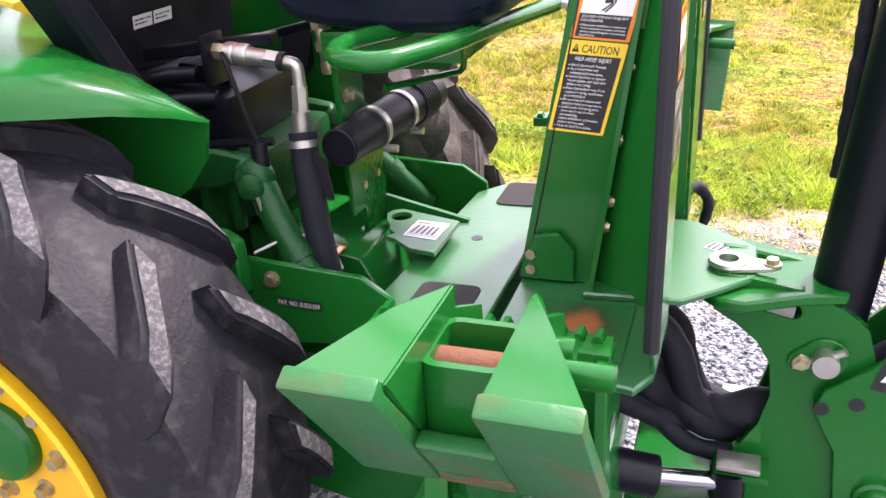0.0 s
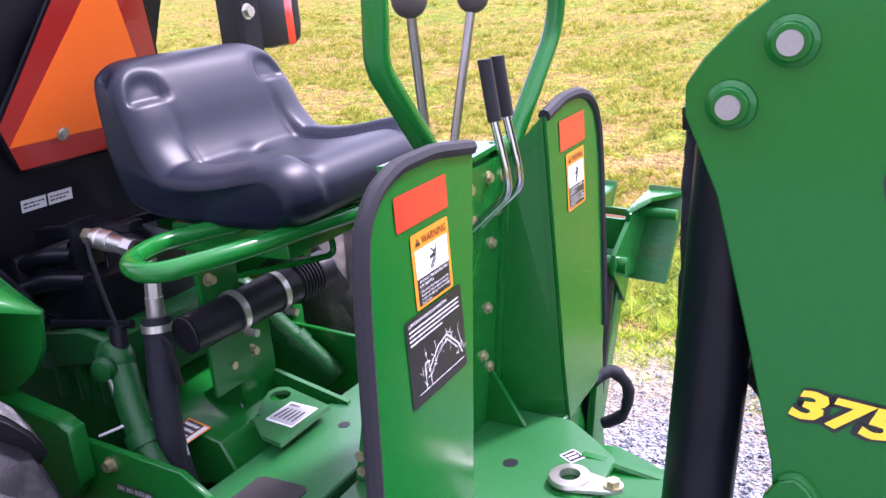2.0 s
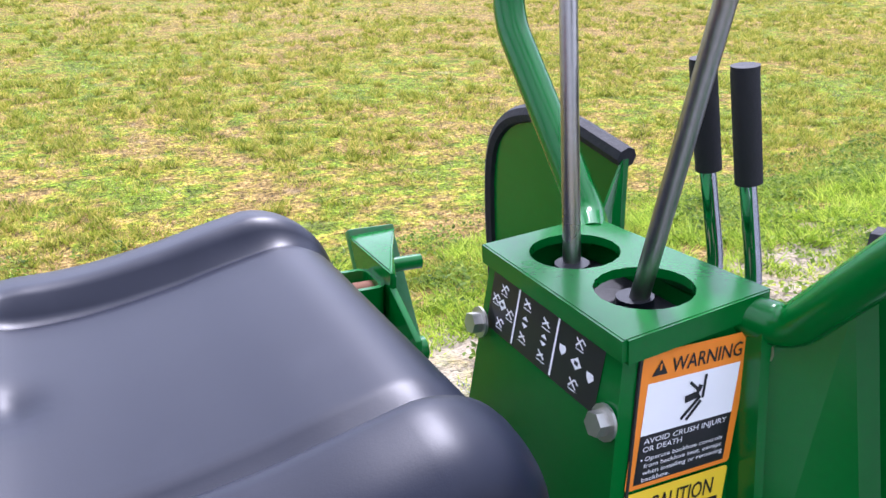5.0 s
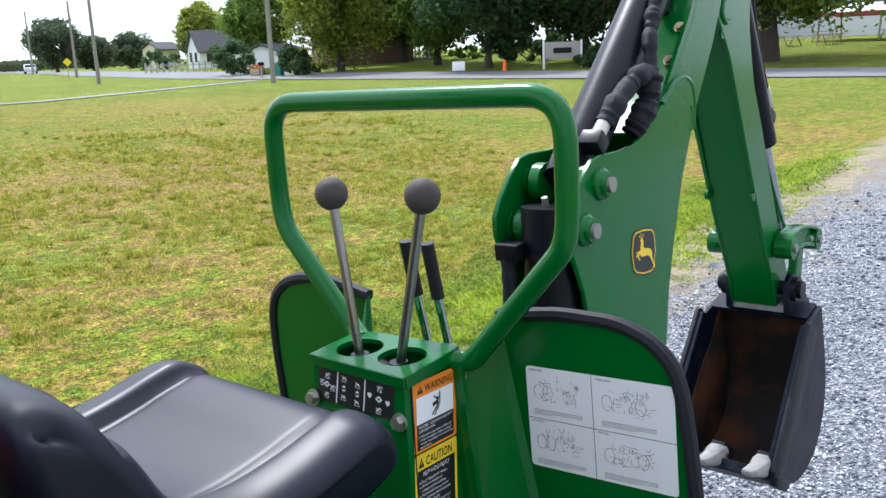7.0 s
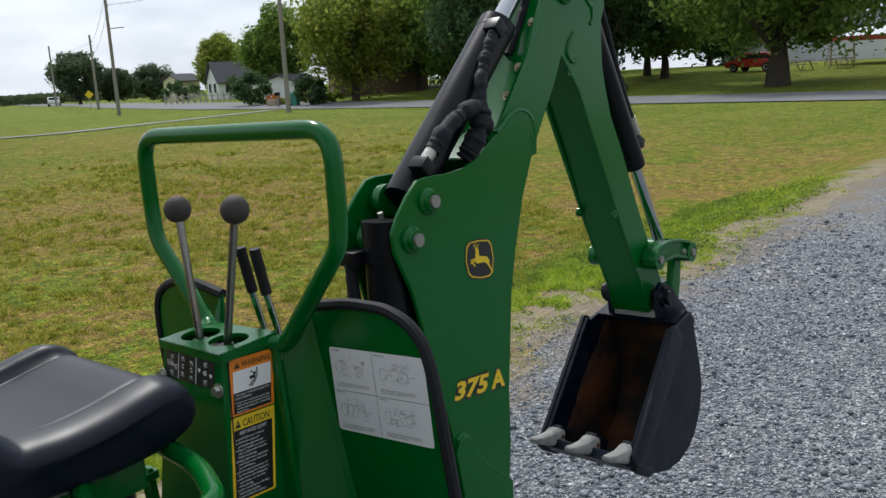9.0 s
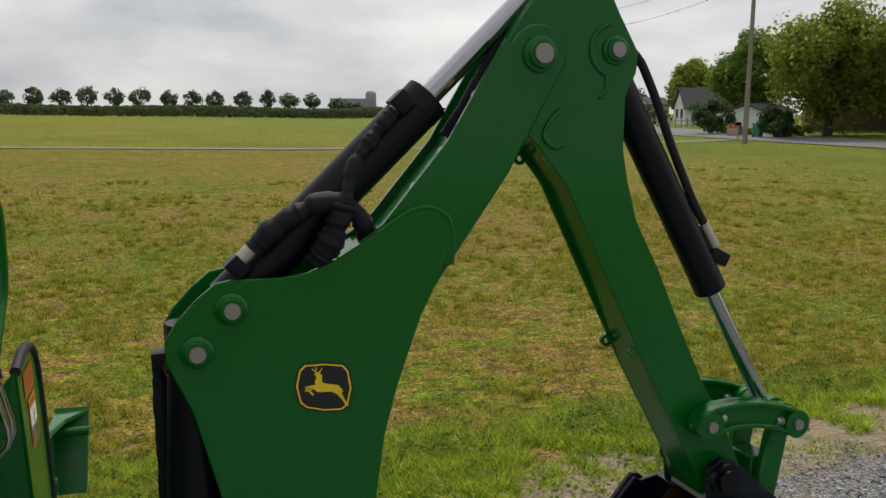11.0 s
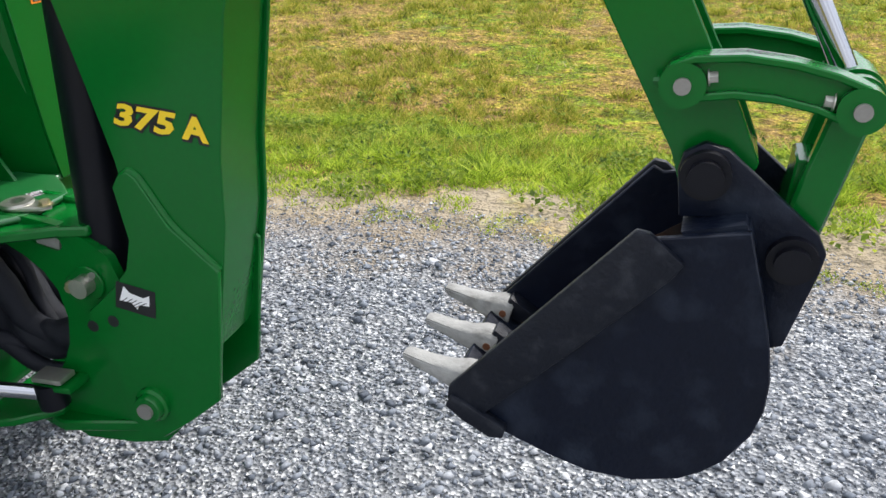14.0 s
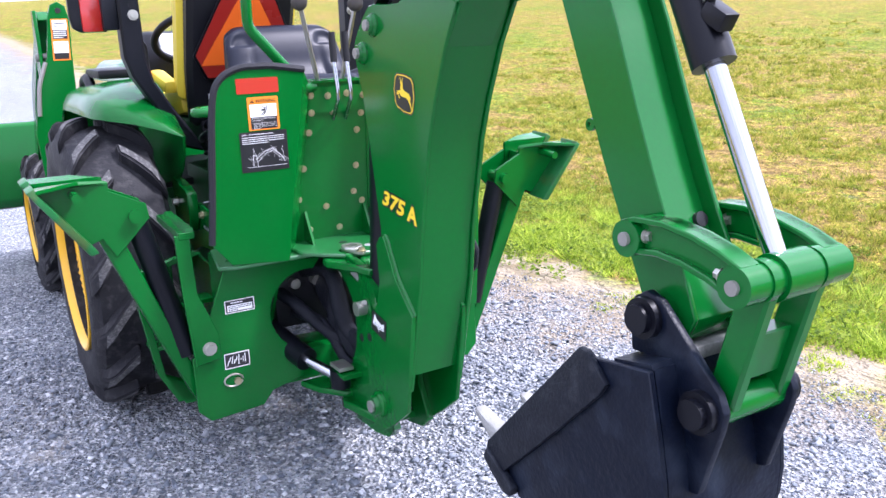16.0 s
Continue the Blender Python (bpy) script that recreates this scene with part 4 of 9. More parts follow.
# hoop
hoop_pts = [(0.890, -0.100, 1.205), (0.905, -0.130, 1.200), (0.912, -0.286, 1.375), (0.918, -0.288, 1.42), (0.928, -0.286, 1.556), (0.928, 0.243, 1.556), (0.922, 0.245, 1.41), (0.915, 0.233, 1.36), (0.900, 0.082, 1.212), (0.882, 0.052, 1.208)]
part("guard_hoop", tube(hoop_pts, 0.0150, 18, 0.055), GREEN, backhoe, "bent green tube grab hoop")
for x0, y0, k in ((0.836, -0.060, (0.859, -0.112, 1.440)), (0.833, 0.010, (0.864, 0.061, 1.434))):
    lv = part("control_lever", tube([(x0, y0, 1.14), (x0, y0, 1.2), k], 0.0068, 14), LEVER, console, "steel lever rod with a worn round knob")
    part("lever_joint", cyl((x0, y0, 1.19), (x0, y0, 1.214), 0.013, 16, bevel=0.003), BLACK, lv)
    part("knob", ball(k, 0.0235), KNOB, lv, "worn dark brown ball knob")
for yy in (-0.052, -0.012):
    lv = part("stabilizer_lever", tube([(0.868, yy + 0.014, 1.098), (0.885, yy + 0.010, 1.112), (0.953, yy, 1.172), (0.952, yy, 1.20), (0.938, yy, 1.275)], 0.0062, 12, 0.03), CHROME, console, "bent steel lever with a black grip")
    part("grip", tube([(0.9395, yy, 1.272), (0.930, yy + 0.002, 1.350), (0.9297, yy + 0.002, 1.355)], 0.0098, 14), RUBBER, lv, "black rubber grip")

# seat
def loop_curve(vals, k):
    """A closed smooth curve through the values, k steps between each two."""
    n, out = len(vals), []
    for i in range(n):
        a, b, c, d = (vals[(i + o) % n] for o in (-1, 0, 1, 2))
        for q in range(k):
            t = q / k
            out.append(tuple(0.5 * (2 * pb + (pc - pa) * t + (2 * pa - 5 * pb + 4 * pc - pd) * t * t + (3 * pb - pa - 3 * pc + pd) * t ** 3) for pa, pb, pc, pd in zip(a, b, c, d)))
    return out


def smooth_step(a, b, v):
    w = min(1, max(0, (v - a) / (b - a)))
    return w * w * (3 - 2 * w)


def seat_mesh():
    """A moulded pan: cushion, low backrest, raised sides with seams, two ovals in the backrest and a drain hole."""
    prof = [(0.664, 1.148, .205), (0.674, 1.183, .211), (0.662, 1.212, .214), (0.634, 1.227, .217), (0.592, 1.223, .219), (0.54, 1.214, .219), (0.48, 1.209, .217), (0.43, 1.214, .213), (0.412, 1.230, .209), (0.393, 1.262, .206), (0.378, 1.305, .203), (0.362, 1.340, .200), (0.343, 1.368, .192), (0.318, 1.384, .178), (0.288, 1.385, .178), (0.270, 1.36, .188), (0.275, 1.30, .195), (0.29, 1.22, .20), (0.33, 1.15, .20), (0.45, 1.128, .20), (0.60, 1.125, .195)]
    cur = loop_curve(prof, 5)
    m = len(cur)
    own = bmesh.new()
    n = 60
    rows = []
    for r, (x, z, h) in enumerate(cur):
        a, b = cur[(r - 1) % m], cur[(r + 1) % m]
        t = Vector((b[0] - a[0], 0, b[1] - a[1])).normalized()
        nrm = Vector((t.z, 0, -t.x))
        upper = r < 13 * 5 + 2
        row = []
        for i in range(n + 1):
            u = math.sin((-1 + 2 * i / n) * math.pi / 2)
            k = abs(u)
            off = -0.030 * (1 - math.sqrt(max(0, 1 - k ** 9)))
            if upper and x > 0.37 and z > 1.17:
                w = min(1, max(0, (0.70 - x) / 0.08)) * min(1, max(0, (x - 0.37) / 0.07))
                e = 0.60 + 0.12 * (x - 0.5)
                g = (k - e) / 0.036
                off += w * (0.016 / (1 + math.exp(-(k - e - 0.055) * 60)) - 0.008 * math.exp(-g * g))
                off -= 0.007 * math.exp(-(((x - 0.432) / 0.013) ** 2 + ((u * h) / 0.020) ** 2))
            elif upper and z > 1.24:
                d = math.hypot((k - 0.74) / 0.20, (z - 1.318) / 0.056)
                off -= 0.013 * smooth_step(1.385, 1.35, z) / (1 + math.exp((d - 0.9) * 13))
            row.append(own.verts.new(Vector((x + 0.019, 0.0145 + u * h, z)) + nrm * off))
        rows.append(row)
    for a, b in zip(rows, rows[1:] + rows[:1]):
        for i in range(n):
            own.faces.new((a[i], a[i + 1], b[i + 1], b[i]))
    # close both ends, upper line to lower line
    k0 = 68
    for e in (0, n):
        up, lo = [r[e] for r in rows[:k0 + 1]], [r[e] for r in rows[:k0:-1]]
        i = j = 0
        while i < len(up) - 1 or j < len(lo) - 1:
            if j >= len(lo) - 1 or (i < len(up) - 1 and (i + 1) / (len(up) - 1) <= (j + 1) / (len(lo) - 1)):
                own.faces.new((up[i], up[i + 1], lo[j]))
                i += 1
            else:
                own.faces.new((up[i], lo[j + 1], lo[j]))
                j += 1
    bmesh.ops.recalc_face_normals(own, faces=own.faces)
    return own


seat = part("seat", seat_mesh(), SEAT, backhoe, "black moulded vinyl seat with a low backrest", smooth=80)
part("seat_bracket", box((0.50, -0.018, 1.10), (0.24, 0.24, 0.05), bevel=0.006), GREEN, backhoe)
part("seat_rail", tube([(0.70, 0.16, 1.115), (0.655, -0.11, 1.126), (0.638, -0.25, 1.13), (0.585, -0.372, 1.13), (0.505, -0.345, 1.13), (0.476, -0.255, 1.13), (0.502, -0.180, 1.13), (0.56, -0.09, 1.13)], 0.0145, 14, 0.06), GREEN, backhoe, "bent green tube under the seat")


# stabilizers
def stabilizer(s):
    m = (lambda y: y) if s < 0 else mirror
    st = part("stabilizer", prism([(m(-0.485), 0.33), (m(-0.530), 0.335), (m(-0.738), 0.860), (m(-0.780), 0.905), (m(-0.785), 0.945), (m(-0.772), 0.945), (m(-0.690), 0.890)], "x", 0.782, 0.863, 0.004), GREEN, backhoe, "folded green stabilizer leg with rusty foot pads")
    # open end of the leg with its pin
    bm = bmesh.new()
    loops = []
    for inset, r in ((0.0, 0.018), (0.0085, 0.011)):
        x0, x1, y0, y1 = 0.779 + inset, 0.864 - inset, -0.792 + inset, -0.706 - inset
        ring = arc(x1 - r, y1 - r, r, 0, 90, 4) + arc(x0 + r, y1 - r, r, 90, 180, 4) + arc(x0 + r, y0 + r, r, 180, 270, 4) + arc(x1 - r, y0 + r, r, 270, 360, 4)
        loops.append([[bm.verts.new((x, m(y), z)) for x, y in ring] for z in (0.970, 0.870)])
    for k in range(20):
        q = (k + 1) % 20
        (oa, ob_), (ia, ib) = loops
        for f in ((oa[k], oa[q], ob_[q], ob_[k]), (ia[q], ia[k], ib[k], ib[q]), (oa[q], oa[k], ia[k], ia[q]), (ob_[k], ob_[q], ib[q], ib[k])):
            bm.faces.new(f)
    bmesh.ops.recalc_face_normals(bm, faces=bm.faces)
    part("leg_end", bm, GREEN, st)
    part("foot_pin", cyl((0.785, m(-0.752), 0.944), (0.858, m(-0.752), 0.944), 0.019, 18), RUST, st, "rusty steel foot pin")
    for x0, x1 in ((0.700, 0.785), (0.862, 0.945)):
        sole = [(m(-0.872), 1.009), (m(-0.892), 0.998), (m(-0.764), 0.818), (m(-0.742), 0.824), (m(-0.866), 0.990)]
        pad = part("foot_pad", prism(sole, "x", x0, x1, 0.004, segs=2), GREEN_WORN, st, "green foot pad with rusty scrapes")
        wx = x1 - 0.008 if x0 < 0.75 else x0
        a, b = (x0, x1) if x0 < 0.75 else (x1, x0)
        own = bmesh.new()
        A, Bq, P, C, D, E = (a, m(-0.872), 1.001), (b, m(-0.868), 0.998), (a + (b - a) * 0.60, m(-0.765), 1.008), (b, m(-0.690), 0.998), (b, m(-0.700), 0.850), (b, m(-0.754), 0.832)
        put(own, [A, Bq, P, C, D, E], [(0, 1, 2), (1, 3, 2), (1, 5, 4, 3)])
        bmesh.ops.recalc_face_normals(own, faces=own.faces)
        bmesh.ops.solidify(own, geom=own.faces[:], thickness=0.010)
        bmesh.ops.bevel(own, geom=[ed for ed in own.edges if ed.calc_face_angle(0) > 0.9], offset=0.0022, segments=2, affect="EDGES", clamp_overlap=True)
        part("pad_gusset", own, GREEN, pad, smooth=20)
    part("pad_bridge", prism([(m(-0.826), 0.908), (m(-0.778), 0.842), (m(-0.762), 0.850), (m(-0.806), 0.912)], "x", 0.785, 0.862, 0.003), GREEN_WORN, st)
    part("rusty_weld", prism([(m(-0.777), 0.840), (m(-0.764), 0.818), (m(-0.746), 0.826), (m(-0.761), 0.848)], "x", 0.785, 0.862, 0.004, segs=2), RUSTY_WELD, st, "rusted weld between the pads")
    part("pin_head", cyl((0.951, m(-0.780), 0.972), (0.865, m(-0.780), 0.972), 0.012, 16, bevel=0.002), GREEN, st)
    c = part("cylinder", cyl((0.835, m(-0.625), 0.875), (0.845, m(-0.53), 0.47), 0.031, 22, bevel=0.003), BLACK, st, "black stabilizer cylinder")
    part("cylinder_eye", cyl((0.80, m(-0.632), 0.895), (0.89, m(-0.632), 0.895), 0.019, 18, bevel=0.002), GREEN, c)
    # cheek plate that carries the upper pin
    part("cheek_plate", prism([(m(-0.72), 0.985), (m(-0.60), 0.925), (m(-0.595), 0.885), (m(-0.69), 0.79), (m(-0.735), 0.87)], "x", 0.862, 0.872, 0.001), GREEN, st)
    part("cheek_plate", prism([(m(-0.72), 0.985), (m(-0.60), 0.925), (m(-0.595), 0.885), (m(-0.69), 0.79), (m(-0.735), 0.87)], "x", 0.772, 0.782, 0.001), GREEN, st)
    if s > 0:
        # this leg hangs a little lower and further back
        c = Vector((0.0, 0.42 - YC, 0.32)) * U
        st.matrix_local = Matrix.Translation(c + Vector((0.0, 0.010, -0.032)) * U) @ Matrix.Rotation(radians(4.6), 4, "Y") @ Matrix.Translation(-c)
    # toothed stop and its posts
    lk = part("stop_bracket", prism([(0.603, m(-0.524)), (0.912, m(-0.534)), (0.912, m(-0.490)), (0.603, m(-0.480))], "z", 0.818, 0.838, 0.002), GREEN, backhoe, "green toothed stop bar on two posts")
    for k in range(13):
        x = 0.610 + k * 0.0230
        part("tooth", prism([(x, 0.838), (x + 0.004, 0.847), (x + 0.011, 0.847), (x + 0.015, 0.838)], "y", m(-0.502 - k * 0.0008), m(-0.481 - k * 0.0008)), GREEN, lk)
    part("post", prism([(m(-0.545), 0.83), (m(-0.505), 0.83), (m(-0.50), 0.66), (m(-0.452), 0.53), (m(-0.452), 0.455), (m(-0.525), 0.445), (m(-0.540), 0.66)], "x", 0.895, 0.910, 0.002), GREEN, lk)
    part("pivot_bolt", hexbolt((0.910, m(-0.483), 0.492), (1, 0, 0), 0.014, 0.012), ZINC, lk)
    fr = [(m(-0.455), 0.74), (m(-0.62), 0.70), (m(-0.635), 0.62), (m(-0.60), 0.38), (m(-0.55), 0.28), (m(-0.42), 0.28)]
    part("ladder_frame", prism(fr + [(y + (0.022 if s < 0 else -0.022) * (1 if i < 5 else 0), z - 0.01) for i, (y, z) in enumerate(fr)][::-1], "x", 0.705, 0.735, 0.001), GREEN, lk)
    for z in (0.46, 0.58):
        part("ladder_step", box((0.695, m(-0.51), z), (0.075, 0.20, 0.012), (0, 0, 0), 0.002), GREEN, lk)
    part("ladder_rod", cyl((0.705, m(-0.525), 0.42), (0.705, m(-0.525), 0.71), 0.007, 10), GREEN, lk)
    part("subframe_plate", prism([(0.10, 0.60), (0.62, 0.60), (0.69, 0.52), (0.70, 0.36), (0.60, 0.30), (0.10, 0.40)], "y", m(-0.322), m(-0.310), 0.002), GREEN, lk)
    part("bolt", hexbolt((0.60, m(-0.322), 0.36), (0, s, 0), 0.013, 0.012), BOLT, lk)


for s in (-1, 1):
    stabilizer(s)

# ---- backhoe details: rear panel, bolts, hoses, decals ----
def back_x(z):
    """The console's back slopes forward towards its foot."""
    return 0.886 + (z - 1.2) * 0.128


def back_plate(name, pts, lift, thick, label=""):
    own = bmesh.new()
    n = len(pts)
    put(own, [(back_x(z) + lift, y, z) for y, z in pts] + [(back_x(z) + lift + thick, y, z) for y, z in pts], [tuple(range(n)), tuple(range(2 * n - 1, n - 1, -1))] + [(k, n + k, n + (k + 1) % n, (k + 1) % n) for k in range(n)])
    bmesh.ops.recalc_face_normals(own, faces=own.faces)
    return part(name, own, GREEN, console, label, smooth=0)


back_plate("rear_cover", [(-0.125, 1.20), (0.098, 1.20), (0.115, 0.735), (-0.205, 0.735)], 0.0, 0.008)
back_plate("cover_flange", [(-0.122, 1.203), (0.095, 1.203), (0.097, 1.128), (-0.127, 1.128)], 0.008, 0.006)
back_plate("cover_lap", [(0.062, 1.125), (0.098, 1.125), (0.112, 0.80), (0.072, 0.80)], 0.008, 0.004)
for y, z in ((-0.114, 1.180), (-0.061, 1.176), (0.0, 1.180), (0.052, 1.172), (-0.113, 1.130), (-0.044, 1.128), (0.048, 1.118), (-0.120, 1.072), (0.034, 1.068), (-0.140, 0.966), (0.030, 0.959), (-0.158, 0.873), (0.050, 0.846), (0.022, 0.878), (-0.070, 0.842), (-0.170, 0.836), (-0.027, 0.770), (-0.125, 0.775)):
    part("bolt", hexbolt((back_x(z) + (0.014 if z > 1.128 else 0.008), y, z), (1, 0, -0.12), 0.0070, 0.005), BOLT, console)
for y in (-0.14, 0.055):
    part("gusset", prism([(0.830, 0.735), (0.842, 0.835), (0.852, 0.835), (0.905, 0.742)], "y", y - 0.004, y + 0.004), GREEN, console)
for y in (0.056, -0.106):
    part("bolt", hexbolt((0.7785, y, 1.160), (-1, 0, 0.17), 0.0085, 0.008), ZINC, console)
part("corner_seam", tube([(0.720, -0.1595, 0.74), (0.801, -0.1115, 1.204)], 0.0015, 6), INK, console)
br = part("base_bracket", prism([(0.712, 0.735), (0.80, 0.735), (0.80, 0.79), (0.775, 0.818), (0.735, 0.812)], "y", -0.172, -0.160, 0.002), GREEN, console)
for z in (0.780, 0.754):
    part("bolt", hexbolt((0.730, -0.172, z), (0, -1, 0), 0.009, 0.005, False), BOLT, br)
# swing plate on the frame
part("swing_mount", prism([(0.82, -0.215), (0.97, -0.205), (1.02, -0.16), (1.075, -0.105), (1.075, 0.01), (1.02, 0.06), (0.97, 0.10), (0.82, 0.11)], "z", 0.730, 0.742, 0.003), GREEN_DECK, main)
part("lower_mount", prism([(0.89, -0.215), (0.97, -0.19), (1.05, -0.13), (1.05, 0.03), (0.97, 0.09), (0.89, 0.11)], "z", 0.300, 0.318, 0.003), GREEN, main)
part("mount_hole", cyl((0.927, -0.057, 0.7415), (0.927, -0.057, 0.7428), 0.012, 20), INK, main)
part("rust_patch", prism([(0.76, -0.385), (0.905, -0.385), (0.905, -0.225), (0.76, -0.225)], "z", 0.731, 0.7335), RUST_SPOT, main, "bare rusty patch worn through the paint")
for cx, cy, w, d in ((0.612, -0.292, 0.10, 0.145), (0.625, 0.186, 0.082, 0.12)):
    pts = arc(cx - w / 2 + 0.015, cy - d / 2 + 0.015, 0.015, 180, 270, 4) + arc(cx + w / 2 - 0.015, cy - d / 2 + 0.015, 0.015, 270, 360, 4) + arc(cx + w / 2 - 0.015, cy + d / 2 - 0.015, 0.015, 0, 90, 4) + arc(cx - w / 2 + 0.015, cy + d / 2 - 0.015, 0.015, 90, 180, 4)
    part("anti_slip_pad", prism(pts, "z", 0.735, 0.7375), MAT, deck, "dark gritty anti-slip pad")
part("deck_hole", cyl((0.597, -0.035, 0.7345), (0.597, -0.035, 0.7356), 0.011, 20), INK, deck)
part("deck_bolt", hexbolt((0.665, -0.345, 0.731), (0, 0, 1), 0.010, 0.004), BOLT, deck)
# tool plate with a hole
tp = part("lock_plate", ring_plate([(0.413, -0.012), (0.419, 0.006), (0.437, 0.014), (0.47, 0.004), (0.56, -0.022), (0.56, -0.16), (0.51, -0.150), (0.470, -0.118), (0.452, -0.112), (0.462, -0.094), (0.446, -0.082), (0.440, -0.062), (0.426, -0.044)], [(0.446, -0.020, 0.020)], "z", 0.752, 0.760), GREEN_DECK, deck, "pale green lock plate with a round hole")
# swing cylinders with chrome rods
for s in (-1, 1):
    m = (lambda y: y) if s < 0 else mirror
    sc = part("swing_cylinder", cyl((0.74, m(-0.26), 0.46), (0.945, m(-0.208), 0.405), 0.036, 22, bevel=0.003), BLACK, casting, "black swing cylinder with a chrome rod")
    part("rod", cyl((0.94, m(-0.209), 0.406), (1.05, m(-0.155), 0.372), 0.016, 18), CHROME, sc, "polished chrome rod")
    part("rod_end", cyl((1.06, m(-0.152), 0.345), (1.06, m(-0.152), 0.40), 0.03, 20, bevel=0.003), BLACK, sc)
    part("rod_pin_plate", box((1.075, m(-0.152), 0.415), (0.07, 0.045, 0.012), bevel=0.003), ZINC, sc)
    part("lug", box((1.08, m(-0.135), 0.395), (0.09, 0.07, 0.014), bevel=0.003), GREEN, sc)
# hose bundle through the frame
HOSES = [[(0.72, -0.14, 0.62), (0.86, -0.09, 0.66), (0.945, -0.10, 0.63), (0.970, -0.10, 0.56), (0.985, -0.09, 0.49), (1.05, -0.07, 0.45)],
         [(0.74, -0.06, 0.66), (0.90, -0.03, 0.655), (0.972, -0.045, 0.615), (0.985, -0.05, 0.53), (1.02, -0.06, 0.47)],
         [(0.74, -0.18, 0.50), (0.90, -0.13, 0.50), (0.945, -0.115, 0.45), (0.99, -0.105, 0.400), (1.06, -0.095, 0.385), (1.14, -0.07, 0.425), (1.24, -0.05, 0.50)],
         [(0.72, 0.06, 0.60), (0.88, 0.03, 0.56), (0.98, -0.02, 0.46), (1.08, -0.03, 0.43), (1.2, -0.03, 0.47), (1.3, -0.05, 0.56)],
         [(0.72, -0.22, 0.58), (0.85, -0.19, 0.55), (0.92, -0.13, 0.47), (0.99, -0.07, 0.43), (1.1, -0.04, 0.43)]]


def wrinkle(r, amount, turns, seed):
    """Uneven folds along a fabric sleeve, with slack and tight stretches."""
    rs = random.Random(seed)
    waves = [(turns * k * rs.uniform(0.8, 1.2), rs.uniform(0, 6.28), a) for k, a in ((0.22, 0.5), (0.41, 0.45), (0.77, 0.35), (1.3, 0.22))]

    def radius(t):
        s = sum(a * math.sin(w * t + p) for w, p, a in waves)
        return r * (1 + amount * 0.75 * (s - 0.25 * abs(s)))
    return radius


for i, h in enumerate(HOSES):
    pts = rounded(h, 0.10, 10)
    fine = []
    for a, b in zip(pts, pts[1:]):
        k = max(1, int((b - a).length / 0.008))
        fine += [a.lerp(b, j / k) for j in range(k)]
    part("hydraulic_hose", tube(fine + [pts[-1]], 0.024, 12, radii=wrinkle((0.026, 0.013, 0.017, 0.026, 0.020)[i], 0.12, 50, i)), SLEEVE, backhoe, "hydraulic hoses in a black woven sleeve")


def flat_sleeve(points, wide, thick):
    """A woven sleeve that lies flat round several hoses, its broad side upright."""
    pts = rounded(points, 0.10, 14)
    own, rings = bmesh.new(), []
    for i, p in enumerate(pts):
        d = (pts[min(i + 1, len(pts) - 1)] - pts[max(i - 1, 0)]).normalized()
        w = d.cross(Vector((0, 1, 0))).normalized()
        t = w.cross(d)
        k = i / len(pts)
        a = wide * (1 + 0.07 * math.sin(k * 41) + 0.05 * math.sin(k * 23 + 1))
        rings.append([own.verts.new(p + w * a * math.cos(q) + t * thick * (1 + 0.22 * math.sin(3 * q + k * 30)) * math.sin(q)) for q in [2 * math.pi * j / 20 for j in range(20)]])
    for a, b in zip(rings, rings[1:]):
        for j in range(20):
            own.faces.new((a[j], a[(j + 1) % 20], b[(j + 1) % 20], b[j]))
    own.faces.new(rings[0][::-1])
    own.faces.new(rings[-1])
    return own


part("hose_sleeve", flat_sleeve([(0.74, -0.07, 0.60), (0.874, -0.085, 0.552), (0.94, -0.09, 0.490), (1.02, -0.085, 0.448), (1.12, -0.065, 0.470), (1.22, -0.05, 0.510), (1.32, -0.05, 0.60)], 0.044, 0.026), SLEEVE, backhoe, "wide black woven sleeve round several hoses", smooth=60)
# block added behind the hoses in place of the opening's shade
valve = part("added_valve_block", box((0.735, -0.06, 0.555), (0.07, 0.34, 0.20), bevel=0.008), PLASTIC, backhoe, "valve block added unseen to darken the opening behind the hoses")
for y in (-0.17, -0.10, -0.03, 0.04):
    part("valve_port", cyl((0.77, y, 0.60), (0.80, y, 0.60), 0.016, 14, bevel=0.003), ZINC, valve, "zinc hose fitting")


def sleeve(points, r, parent, amount=0.2, turns=120, seed=1.0, mat=None, radius=0.05):
    pts = rounded(points, radius, 8)
    fine = []
    for a, b in zip(pts, pts[1:]):
        k = max(1, int((b - a).length / 0.004))
        fine += [a.lerp(b, j / k) for j in range(k)]
    return part("hose", tube(fine + [pts[-1]], r, 12, radii=wrinkle(r, amount, turns, seed)), mat or SLEEVE, parent, "wrinkled black hose sleeve")


# dipper cylinder hoses, ports and fittings
sleeve([(1.365, -0.105, 1.462), (1.41, -0.115, 1.505), (1.48, -0.118, 1.535), (1.53, -0.115, 1.53), (1.56, -0.10, 1.49), (1.575, -0.07, 1.45)], 0.018, dipper_ram, 0.28, 90)
sleeve([(1.495, -0.105, 1.44), (1.515, -0.12, 1.50), (1.53, -0.118, 1.55), (1.55, -0.105, 1.60), (1.60, -0.095, 1.655), (1.628, -0.09, 1.682)], 0.0135, dipper_ram, 0.3, 110, 2.0)
sleeve([(1.47, -0.10, 1.43), (1.50, -0.118, 1.47), (1.52, -0.12, 1.53)], 0.022, dipper_ram, 0.25, 60, 3.0)
part("port_block", box((1.642, -0.088, 1.697), (0.034, 0.036, 0.034), (0, -40, 0), 0.003), BLACK, dipper_ram)
